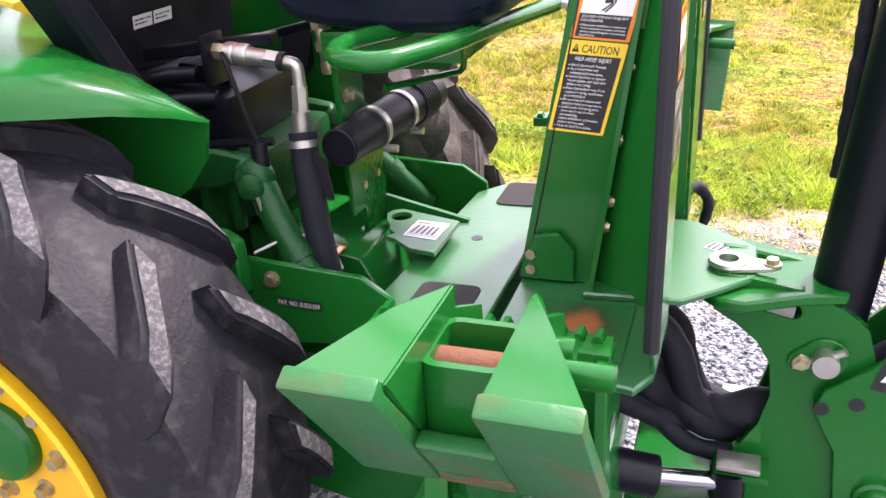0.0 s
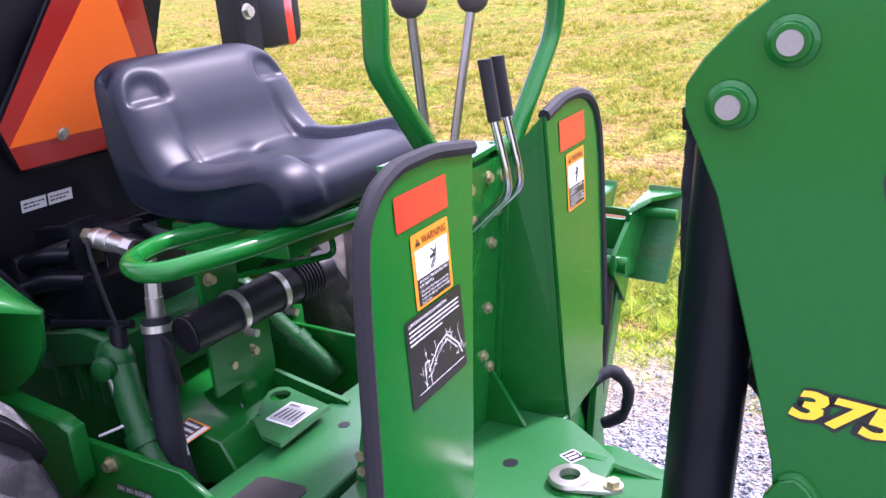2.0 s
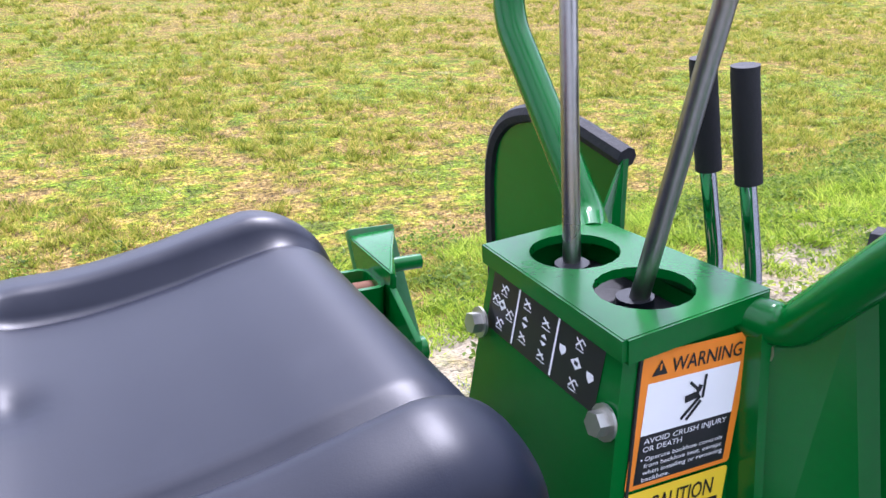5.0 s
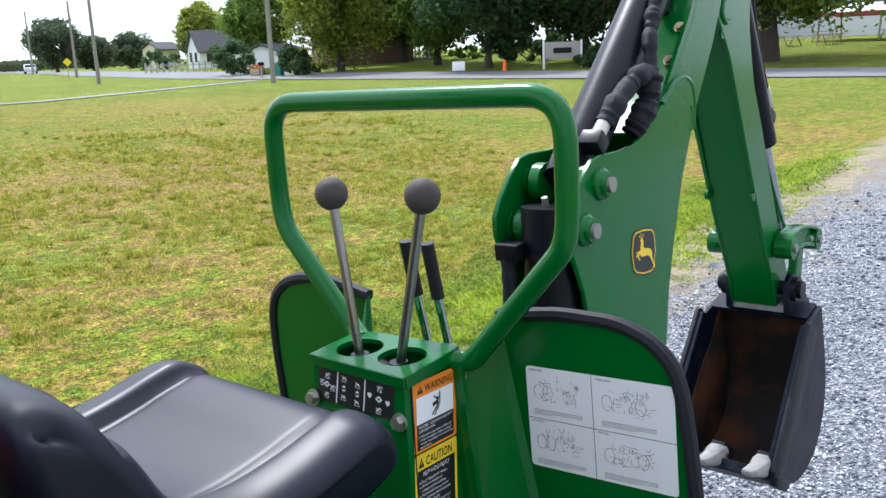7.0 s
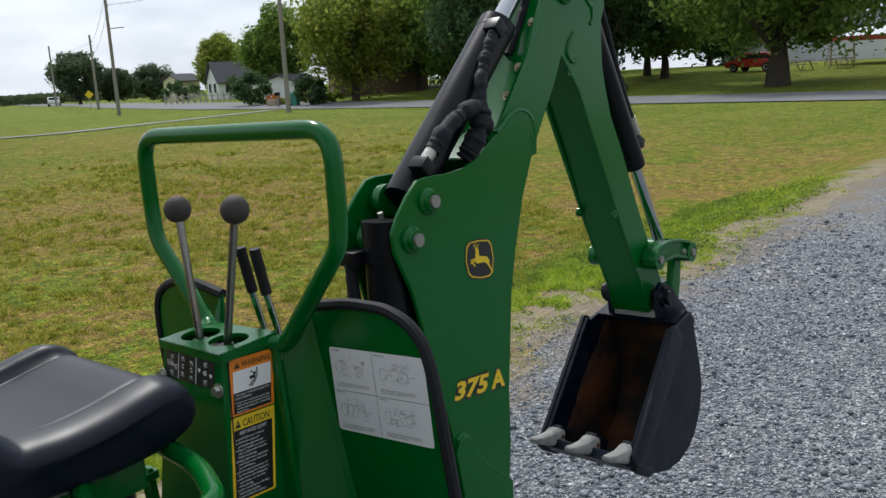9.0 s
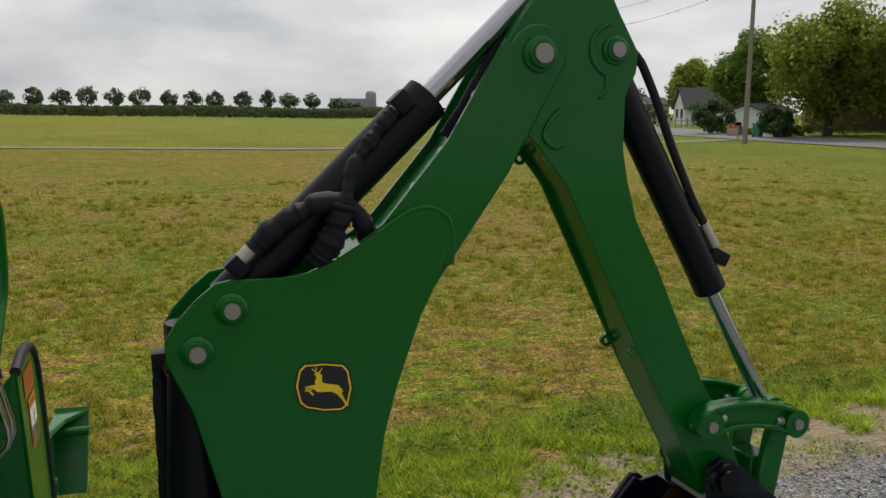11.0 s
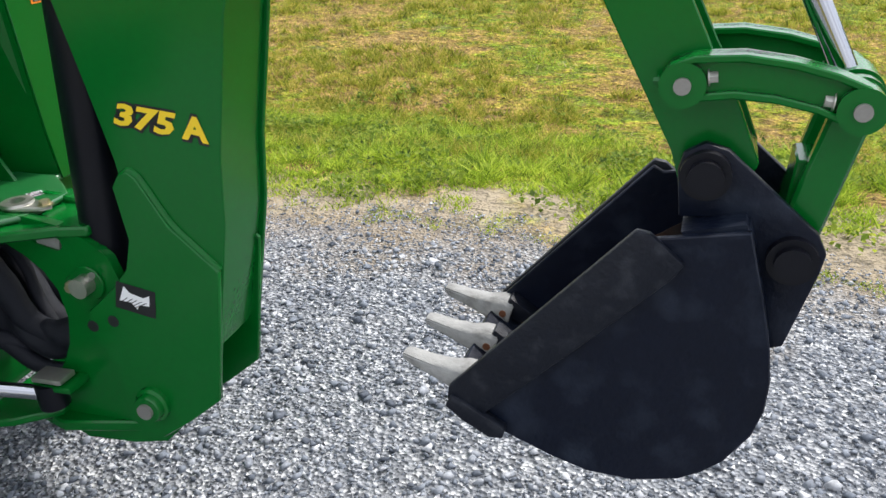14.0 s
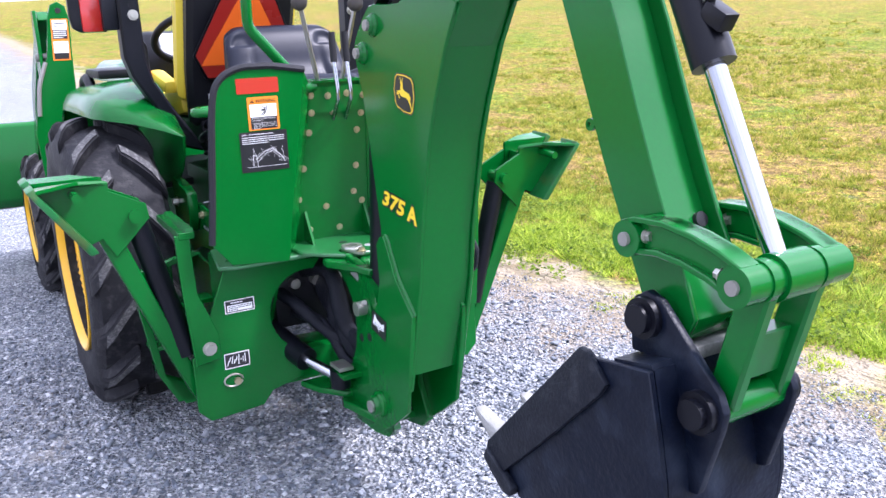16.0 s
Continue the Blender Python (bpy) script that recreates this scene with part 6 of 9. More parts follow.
d = Decal((1.268, -0.1295, 0.636), (1.349, -0.1295, 0.620), (1.338, -0.1295, 0.564), (1.254, -0.1295, 0.581), 0.0006)
d.rect(0, 0, 1, 1, INK, 0)
d.poly([(0.1, 0.3), (0.2, 0.9), (0.35, 0.7), (0.7, 0.65), (0.85, 0.8), (0.85, 0.4), (0.6, 0.35), (0.55, 0.15), (0.4, 0.35)][::-1], WHITE, 1)
for k in range(5):
    d.line([(0.1 + 0.1 * k, 0.2), (0.3 + 0.12 * k, 0.5)], 0.0015, INK, 2)
d.done("plate_label", foot, "small black and white pictogram label")
d = Decal((0.484, -0.034, 0.7605), (0.548, -0.040, 0.7605), (0.545, -0.112, 0.7605), (0.480, -0.104, 0.7605), 0.0005)
d.rect(0, 0, 1, 1, WHITE, 0)
d.rect(0.05, 0.06, 0.95, 0.94, LABEL, 1)
for k in range(5):
    d.line([(0.15 + 0.16 * k, 0.2), (0.2 + 0.15 * k, 0.7)], 0.004, INK, 2)
d.bars(0.1, 0.9, 0.78, 0.92, 1, INK, 2, 3)
d.done("plate_label", tp, "worn white label with a faded drawing")
d = Decal((0.99, -0.012, 0.7425), (1.005, 0.012, 0.7425), (1.03, -0.004, 0.7425), (1.015, -0.028, 0.7425), 0.0006)
d.rect(0, 0, 1, 1, WHITE, 0)
d.rect(0.06, 0.08, 0.94, 0.92, INK, 1)
d.bars(0.15, 0.85, 0.2, 0.8, 2, WHITE, 2, 3)
d.done("plate_label", main, "small black and white label")

# ---- tractor ----
tractor = root("tractor", "green compact tractor with yellow wheels and black roll bar", "tractor", (0.0, YC, 0.05))
AX, AZ, RT = -0.03, 0.575, 0.525


def wheel(name, cx, cy, cz, R, half, rim_r, out, lugs=18, rubber=TYRE, crest=TYRE_TOP):
    """A ribbed farm tyre on a dished yellow rim; out is the side that faces away from the tractor."""
    h = half
    rc = R - 0.040
    prof = [(rim_r - 0.01, -h * 0.80), (rim_r + 0.012, -h * 0.86), (rim_r + 0.06, -h * 0.99), (rc - 0.10, -h), (rc - 0.045, -h * 0.97), (rc - 0.012, -h * 0.82), (rc - 0.002, -h * 0.5), (rc + 0.004, 0), (rc - 0.002, h * 0.5), (rc - 0.012, h * 0.82), (rc - 0.045, h * 0.97), (rc - 0.10, h), (rim_r + 0.06, h * 0.99), (rim_r + 0.012, h * 0.86), (rim_r - 0.01, h * 0.80)]
    w = part(name, lathe(prof, (cx, cy, cz), (0, 1, 0), 72, close=True), rubber, tractor, "black ribbed farm tyre on a yellow rim")
    pieces = []
    for side in (-1, 1):
        bm = bmesh.new()
        sect = []
        for k in range(7):
            t = k / 6
            y = side * (0.020 + (h * 0.96 - 0.020) * t)
            a = (0.40 * t ** 1.15) * 0.42 / max(R, 0.3)
            rb = rc - 0.012 - 0.055 * max(0, t - 0.72) / 0.28
            rt = R - 0.005 * t - 0.040 * max(0, (t - 0.72) / 0.28) ** 1.5
            wd = (0.054 + 0.012 * t) / R
            sect.append([(rb, y, a - wd * 0.74), (rt, y, a - wd * 0.5), (rt, y, a + wd * 0.5), (rb, y, a + wd * 0.74)])
        vs = [[bm.verts.new((r * math.sin(a), y, r * math.cos(a))) for r, y, a in s] for s in sect]
        for i, (p, q) in enumerate(zip(vs, vs[1:])):
            for j in range(3):
                f = bm.faces.new((p[j], p[j + 1], q[j + 1], q[j]))
                f.material_index = 1 if j == 1 and i < 5 else 0
        bm.faces.new(vs[0]).material_index = 0
        bm.faces.new(vs[-1][::-1]).material_index = 0
        bmesh.ops.recalc_face_normals(bm, faces=bm.faces)
        es = [e for e in bm.edges if e.calc_face_angle(0) > 0.6]
        bmesh.ops.bevel(bm, geom=es, offset=0.0065, segments=3, affect="EDGES", clamp_overlap=True)
        bmesh.ops.scale(bm, verts=bm.verts, vec=(U, U, U))
        pieces.append(finish("lug", bm, [rubber, crest], 40))
    base = Vector(tractor["base"])
    for i in range(lugs):
        for side, me in zip((0, 1), pieces):
            lug = new("tread_lug", me)
            lug.parent = w
            lug.matrix_local = Matrix.Translation((Vector((cx, cy, cz)) - base) * U) @ Matrix.Rotation(2 * math.pi * (i + 0.5 * side) / lugs + 0.155 + math.pi / lugs, 4, "Y")
    o = out
    f, g = rim_r / 0.305, h / 0.150
    rp = [(r * f, o * y * g) for r, y in [(0.290, -0.090), (0.302, 0.100), (0.314, 0.132), (0.316, 0.146), (0.309, 0.149), (0.303, 0.142), (0.298, 0.118), (0.292, 0.060), (0.285, 0.012), (0.262, -0.010), (0.225, -0.014), (0.205, -0.004), (0.185, 0.016), (0.165, 0.022), (0.13, 0.014), (0.11, 0.010), (0.05, 0.010), (0.02, 0.010)]]
    rim = part("rim", lathe(rp, (cx, cy, cz), (0, 1, 0), 64), YELLOW, w, "yellow painted steel rim")
    hb = 0.074 * f
    part("hub", lathe([(hb, o * 0.008), (hb, o * 0.022), (hb * 0.9, o * 0.032), (hb * 0.4, o * 0.037), (0.004, o * 0.038)], (cx, cy, cz), (0, 1, 0), 36), GREEN, w, "round green hub cap")
    for k in range(8):
        a = 2 * math.pi * k / 8 + 0.2
        part("lug_nut", hexbolt((cx + hb * 1.42 * math.sin(a), cy + o * 0.010 * g, cz + hb * 1.42 * math.cos(a)), (0, o, 0), 0.012, 0.015), BOLT, rim)
    for k in range(4):
        a = 2 * math.pi * k / 4 + 0.95
        d, t = Vector((math.sin(a), 0, math.cos(a))), Vector((math.cos(a), 0, -math.sin(a)))
        c = Vector((cx, cy, cz))
        q = [c + d * (0.190 * f) + t * 0.075, c + d * (0.287 * f) + t * 0.058, c + d * (0.287 * f) - t * 0.058, c + d * (0.190 * f) - t * 0.075]
        part("rim_clamp", prism([(v.x, v.z) for v in q], "y", min(cy + o * 0.016, cy + o * 0.026), max(cy + o * 0.016, cy + o * 0.026), 0.004), YELLOW, rim)
        for e in (-0.028, 0.028):
            b = c + d * (0.258 * f) + t * e
            part("rim_bolt", hexbolt((b.x, cy + o * 0.026, b.z), (0, o, 0), 0.010, 0.012), BOLT, rim)
    return w


wheel("rear_wheel", AX, -0.570, AZ, RT, 0.150, 0.305, -1, 15)
wheel("rear_wheel", AX, mirror(-0.570), AZ, RT, 0.150, 0.305, 1, 15, TYRE_DUSTY, TYRE_DUSTY)
wheel("front_wheel", -1.75, -0.595, 0.425, 0.375, 0.11, 0.20, -1, 14)
wheel("front_wheel", -1.75, mirror(-0.595), 0.425, 0.375, 0.11, 0.20, 1, 14)


def fender(s):
    m = (lambda y: y) if s < 0 else mirror
    lip = [(-0.66, -0.60, 0.92), (-0.63, -0.605, 1.04), (-0.50, -0.61, 1.10), (-0.25, -0.61, 1.105), (0.0, -0.608, 1.105), (0.10, -0.595, 1.10), (0.18, -0.555, 1.095), (0.235, -0.48, 1.08), (0.27, -0.40, 1.055), (0.288, -0.34, 1.03)]
    top = [(-0.64, -0.34, 1.0), (-0.60, -0.34, 1.12), (-0.48, -0.34, 1.195), (-0.25, -0.34, 1.215), (-0.05, -0.34, 1.205), (0.04, -0.34, 1.175), (0.11, -0.34, 1.135), (0.18, -0.34, 1.095), (0.24, -0.335, 1.06), (0.284, -0.33, 1.032)]
    own = bmesh.new()
    rows = []
    for a, b in zip(lip, top):
        a, b = Vector(a), Vector(b)
        k = (a - b).length / 0.28
        row = [a, a.lerp(b, 0.02) + Vector((0, 0, 0.022 * min(1, k))), a.lerp(b, 0.10) + Vector((0, 0, 0.052 * min(1, k))), a.lerp(b, 0.28) + Vector((0, 0, 0.058 * min(1, k))), a.lerp(b, 0.6) + Vector((0, 0, 0.04 * min(1, k))), b]
        rows.append([own.verts.new((p.x, m(p.y), p.z)) for p in row])
    for a, b in zip(rows, rows[1:]):
        for i in range(5):
            own.faces.new((a[i], a[i + 1], b[i + 1], b[i]))
    bmesh.ops.subdivide_edges(own, edges=own.edges[:], cuts=1, smooth=0.6, use_grid_fill=True)
    bmesh.ops.recalc_face_normals(own, faces=own.faces)
    bmesh.ops.solidify(own, geom=own.faces[:], thickness=0.006)
    f = part("fender", own, GREEN, tractor, "glossy green fender over the rear wheel", smooth=50)
    sk = [(-0.64, 0.98), (-0.60, 1.11), (-0.48, 1.19), (-0.25, 1.21), (-0.05, 1.20), (0.04, 1.17), (0.11, 1.13), (0.18, 1.09), (0.24, 1.055), (0.284, 1.03), (0.27, 0.97), (0.235, 0.925), (0.17, 0.88), (0.10, 0.86), (-0.1, 0.82), (-0.55, 0.82)]
    part("inner_skirt", prism(sk, "y", m(-0.34), m(-0.332)), GREEN, f, "dark green inner fender panel")


fender(-1)
fender(1)
part("grab_handle", tube([(-0.62, -0.50, 1.10), (-0.62, -0.50, 1.20), (-0.50, -0.50, 1.22), (-0.42, -0.50, 1.17)], 0.02, 12, 0.05), PLASTIC, tractor)
part("armrest_pad", box((-0.40, -0.42, 1.235), (0.30, 0.16, 0.035), (0, 0, 0), 0.014), PLASTIC, tractor, "black plastic fender pad")
part("rear_axle_housing", cyl((AX, -0.36, AZ), (AX, 0.26, AZ), 0.085, 24), GREEN_CAST, tractor)
tr = part("transmission", box((-0.06, YC, 0.70), (0.50, 0.30, 0.34), bevel=0.03), GREEN_CAST, tractor, "green cast transmission housing")
part("lift_housing", box((0.14, YC, 0.87), (0.26, 0.30, 0.12), bevel=0.03), GREEN_CAST, tractor, "green cast hydraulic lift housing")
for x in (0.10, 0.16, 0.22):
    part("casting_rib", box((x, -0.205, 0.86), (0.018, 0.02, 0.13), (0, 0, 0), 0.006), GREEN_CAST, tr)
part("drawbar_frame", box((0.25, YC, 0.56), (0.40, 0.26, 0.05), bevel=0.006), GREEN, tractor)
part("pto_shield", prism([(0.20, 0.60), (0.20, 0.78), (0.42, 0.735), (0.46, 0.66)], "y", -0.16, 0.06, 0.004), GREEN, tractor)
d = Decal((0.335, -0.14, 0.7555), (0.385, -0.14, 0.7455), (0.385, -0.215, 0.7455), (0.335, -0.215, 0.7555), 0.001)
d.rect(0, 0, 1, 1, ORANGE, 0)
d.rect(0.06, 0.06, 0.75, 0.94, INK, 1)
d.rect(0.78, 0.06, 0.94, 0.94, WHITE, 1)
d.bars(0.1, 0.7, 0.1, 0.9, 4, WHITE, 2, 6)
d.done("warning_decal", tractor, "orange and black warning decal")

# side plates of the hitch that carry the backhoe
for s in (-1, 1):
    m = (lambda y: y) if s < 0 else mirror
    hp = part("mount_plate", prism([(0.20, 0.80), (0.296, 0.798), (0.495, 0.783), (0.545, 0.749), (0.55, 0.70), (0.432, 0.655), (0.275, 0.64), (0.16, 0.60), (0.10, 0.66)], "y", m(-0.316), m(-0.304), 0.002), GREEN, tractor, "green mounting plate of the backhoe")
    part("mount_wing", prism([(0.10, 0.875), (0.16, 0.868), (0.275, 0.850), (0.302, 0.835), (0.302, 0.745), (0.27, 0.70), (0.20, 0.69), (0.10, 0.72)], "y", m(-0.352), m(-0.318), 0.004), GREEN, hp)
    part("bolt", hexbolt((0.337, m(-0.316), 0.765), (0, s, 0), 0.010, 0.010), BOLT, hp)
    part("bolt", hexbolt((0.15, m(-0.352), 0.79), (0, s, 0), 0.013, 0.016), ZINC, hp)
    part("lift_arm", tube([(0.245, m(-0.205), 0.915), (0.28, m(-0.215), 0.885), (0.32, m(-0.24), 0.82), (0.42, m(-0.285), 0.70)], 0.026, 16, 0.03), GREEN_CAST, tractor, "green cast lift arm")
    lk = part("lift_knuckle", ball((0.268, m(-0.212), 0.895), 0.036, scale=(1.0, 0.85, 1.05)), GREEN_CAST, tractor)
    part("knuckle_rib", prism([(0.10, 0.93), (0.20, 0.945), (0.262, 0.935), (0.275, 0.915), (0.27, 0.895), (0.20, 0.875), (0.10, 0.86)], "y", m(-0.222), m(-0.200), 0.006), GREEN_CAST, lk)
    part("knuckle_cap", lathe([(0.012, 0.0), (0.021, 0.002), (0.023, 0.010), (0.018, 0.020), (0.006, 0.024)], (0.276, m(-0.238), 0.893), (0.25, s * 0.97, 0.0), 20), GREEN_CAST, lk)
    part("linch_pin", tube([(0.275, m(-0.24), 0.895), (0.29, m(-0.25), 0.88), (0.295, m(-0.25), 0.855), (0.285, m(-0.245), 0.845), (0.278, m(-0.24), 0.87)], 0.0035, 8), ZINC, lk, "zinc linch pin with a ring")
    part("pivot_stub", cyl((0.268, m(-0.215), 0.89), (0.275, m(-0.252), 0.89), 0.017, 16, bevel=0.002), BLACK, lk)
    part("arm_collar", cyl((0.345, m(-0.252), 0.79), (0.36, m(-0.258), 0.77), 0.031, 16, bevel=0.003), GREEN_CAST, lk)
d = Decal((0.340, -0.3165, 0.733), (0.421, -0.3165, 0.730), (0.420, -0.3165, 0.715), (0.339, -0.3165, 0.718), 0.0006)
d.rect(0, 0, 1, 1, INK, 0)
d.text("PAT. NO. 8,353,359", 0.04, 0.22, 0.55, WHITE, 1, 0.92)
d.done("patent_label", tractor, "black label with white writing")
part("cross_wire", tube([(0.30, -0.30, 0.80), (0.35, -0.24, 0.815), (0.40, -0.22, 0.79), (0.42, -0.23, 0.75)], 0.0025, 6, 0.04), LABEL, tractor)

# hydraulic outlets, couplers and hoses behind the seat
bk = part("coupler_bracket", box((0.195, -0.165, 1.085), (0.012, 0.055, 0.085), bevel=0.003), BLACK, tractor, "black steel hydraulic coupler bracket")
part("bracket_bar", prism([(-0.05, 1.085), (0.30, 1.125), (0.30, 1.105), (-0.05, 1.062)], "y", -0.155, -0.125, 0.003), BLACK, bk)
part("bracket_bar", prism([(0.0, 1.05), (0.36, 1.13), (0.36, 1.115), (0.0, 1.03)], "y", 0.03, 0.055, 0.003), BLACK, bk)
part("bracket_plate", prism([(0.06, 0.96), (0.20, 0.97), (0.20, 1.06), (0.10, 1.07)], "y", -0.135, -0.125, 0.002), BLACK, bk)
part("bracket_arm", tube([(0.02, -0.19, 1.03), (0.10, -0.19, 1.06), (0.16, -0.17, 1.06)], 0.014, 12, 0.03), BLACK, bk)
part("bracket_arm", tube([(0.0, -0.20, 0.98), (0.06, -0.21, 1.0), (0.12, -0.20, 1.02), (0.20, -0.18, 1.02)], 0.016, 12, 0.03), BLACK, bk)
part("shield", box((0.12, -0.06, 0.99), (0.20, 0.26, 0.10), (0, 8, 0), 0.01), BLACK, bk)
part("shield_edge", tube([(0.10, -0.22, 0.945), (0.30, -0.19, 0.955)], 0.008, 8), BLACK, bk)
cp = part("hose_coupler", cyl((0.200, -0.165, 1.098), (0.222, -0.166, 1.096), 0.0150, 6, bevel=0.001), BOLT, tractor, "bright zinc quick coupler and elbow")
part("coupler_sleeve", lathe([(0.010, 0.0), (0.0175, 0.001), (0.0185, 0.006), (0.0185, 0.016), (0.0170, 0.018), (0.0170, 0.022), (0.0185, 0.024), (0.0185, 0.040), (0.0170, 0.044), (0.010, 0.045)], (0.222, -0.166, 1.096), (0.995, -0.02, -0.10), 28), ZINC, cp)
part("coupler_body", cyl((0.264, -0.168, 1.0915), (0.300, -0.170, 1.087), 0.0150, 20, bevel=0.002), ZINC, cp)
part("coupler_nut", cyl((0.300, -0.170, 1.087), (0.322, -0.171, 1.084), 0.0165, 6, bevel=0.001), ZINC, cp)
part("seal_ring", cyl((0.322, -0.171, 1.084), (0.332, -0.171, 1.083), 0.0155, 20, bevel=0.002), RUBBER, cp)
part("elbow", tube([(0.33, -0.171, 1.083), (0.353, -0.172, 1.08), (0.354, -0.173, 1.05), (0.353, -0.176, 1.02)], 0.011, 12, 0.02), ZINC, cp)
part("elbow_nut", cyl((0.353, -0.174, 1.045), (0.352, -0.178, 1.005), 0.0135, 6), ZINC, cp)
part("ferrule", cyl((0.352, -0.178, 1.005), (0.351, -0.181, 0.965), 0.015, 16, bevel=0.002), ZINC, cp)
part("hose_clamp", cyl((0.351, -0.182, 0.958), (0.352, -0.184, 0.946), 0.0265, 20, bevel=0.002), ZINC, cp, "bright hose clamp")
sleeve([(0.351, -0.18, 0.97), (0.355, -0.19, 0.92), (0.372, -0.215, 0.85), (0.395, -0.241, 0.766), (0.42, -0.24, 0.64)], 0.024, tractor, 0.04, 40)
part("hose_tag", prism([(0.378, 0.945), (0.398, 0.93), (0.40, 0.905), (0.405, 0.86), (0.392, 0.86), (0.385, 0.905), (0.372, 0.92)], "y", -0.20, -0.197), RUBBER, tractor)
part("dust_cap", cyl((0.28, -0.205, 0.955), (0.282, -0.21, 0.915), 0.015, 14, bevel=0.003), PLASTIC, tractor)
part("cap_cord", tube([(0.225, -0.185, 1.10), (0.245, -0.20, 1.07), (0.265, -0.205, 1.0), (0.28, -0.205, 0.95)], 0.004, 8, 0.03), PLASTIC, tractor)
cf = part("copper_fitting", tube([(0.352, -0.075, 1.150), (0.356, -0.08, 1.12), (0.364, -0.085, 1.075), (0.366, -0.085, 1.045)], 0.0125, 14, 0.02), BOLT, tractor, "coppery brown hydraulic fitting")
for z0, z1 in ((1.138, 1.118), (1.098, 1.082), (1.062, 1.045)):
    part("fitting_nut", cyl((0.352 + (1.15 - z0) * 0.13, -0.08, z0), (0.352 + (1.15 - z1) * 0.13, -0.082, z1), 0.0165, 6, bevel=0.001), BOLT, cf)
part("fitting_cap", cyl((0.351, -0.074, 1.150), (0.350, -0.073, 1.172), 0.015, 16, bevel=0.003), RUBBER, cf)

# canister and its post
can = part("manual_canister", cyl((0.42, -0.185, 0.948), (0.45, 0.055, 0.954), 0.032, 28, r2=0.037, bevel=0.004), PLASTIC, backhoe, "black plastic manual canister with metal straps")
ribs = [(0.02, 0.0)]
for k in range(7):
    ribs += [(0.037, 0.002 + 0.008 * k), (0.041, 0.004 + 0.008 * k), (0.041, 0.007 + 0.008 * k), (0.037, 0.009 + 0.008 * k)]
part("ribbed_cap", lathe(ribs + [(0.034, 0.061), (0.02, 0.061)], (0.449, 0.050, 0.954), (0.124, 0.992, 0.025), 28, close=True), PLASTIC, can)
part("end_cap", cyl((0.4566, 0.1105, 0.9555), (0.4605, 0.1420, 0.9563), 0.035, 28, bevel=0.003), PLASTIC, can, "dusty plain end of the canister")
part("end_disc", lathe([(0.030, 0), (0.033, 0.003), (0.030, 0.005)], (0.4195, -0.186, 0.948), (-0.12, -0.99, 0), 24, close=True), PLASTIC, can)
for t in (0.42, 0.82):
    p = Vector((0.42, -0.185, 0.948)).lerp(Vector((0.45, 0.055, 0.954)), t)
    dd = Vector((0.12, 0.99, 0.02)).normalized()
    part("strap", cyl(p - dd * 0.006, p + dd * 0.006, 0.0385, 28), ZINC, can, "bright metal hose clamp")
    part("strap_screw", cyl(p + Vector((0.02, 0, -0.035)), p + Vector((0.045, 0.0, -0.035)), 0.007, 10), ZINC, can)
post = part("seat_post", prism([(-0.115, 1.13), (-0.02, 1.13), (-0.02, 0.98), (0.04, 0.94), (0.04, 0.70), (-0.055, 0.70), (-0.055, 0.80), (-0.115, 0.86)], "x", 0.382, 0.394, 0.002), GREEN, backhoe, "green seat support post")
for y, z in ((-0.094, 1.009), (-0.079, 0.842), (-0.02, 0.845)):
    part("bolt", hexbolt((0.394, y, z), (1, 0, 0), 0.008, 0.012), BOLT, post)
part("post_plate", prism([(-0.13, 0.90), (-0.03, 0.90), (-0.03, 0.80), (-0.13, 0.80)], "x", 0.396, 0.404, 0.002), GREEN, post)
for z in (1.062, 1.040):
    part("slide_rail", prism([(0.40, z), (0.56, z), (0.56, z + 0.012), (0.40, z + 0.012)], "y", -0.03, -0.01, 0.002), GREEN, post)
part("cable_guide", tube([(0.47, -0.10, 1.06), (0.56, 0.05, 1.055), (0.56, 0.05, 1.02), (0.47, -0.10, 1.025)], 0.006, 8, 0.02), GREEN, post)
part("brace", prism([(0.394, 0.70), (0.394, 0.78), (0.56, 0.74), (0.56, 0.70)], "y", 0.03, 0.04), GREEN, post)
part("brace", prism([(0.25, 0.735), (0.394, 0.82), (0.394, 0.76), (0.32, 0.70)], "y", -0.06, -0.05), GREEN, post)

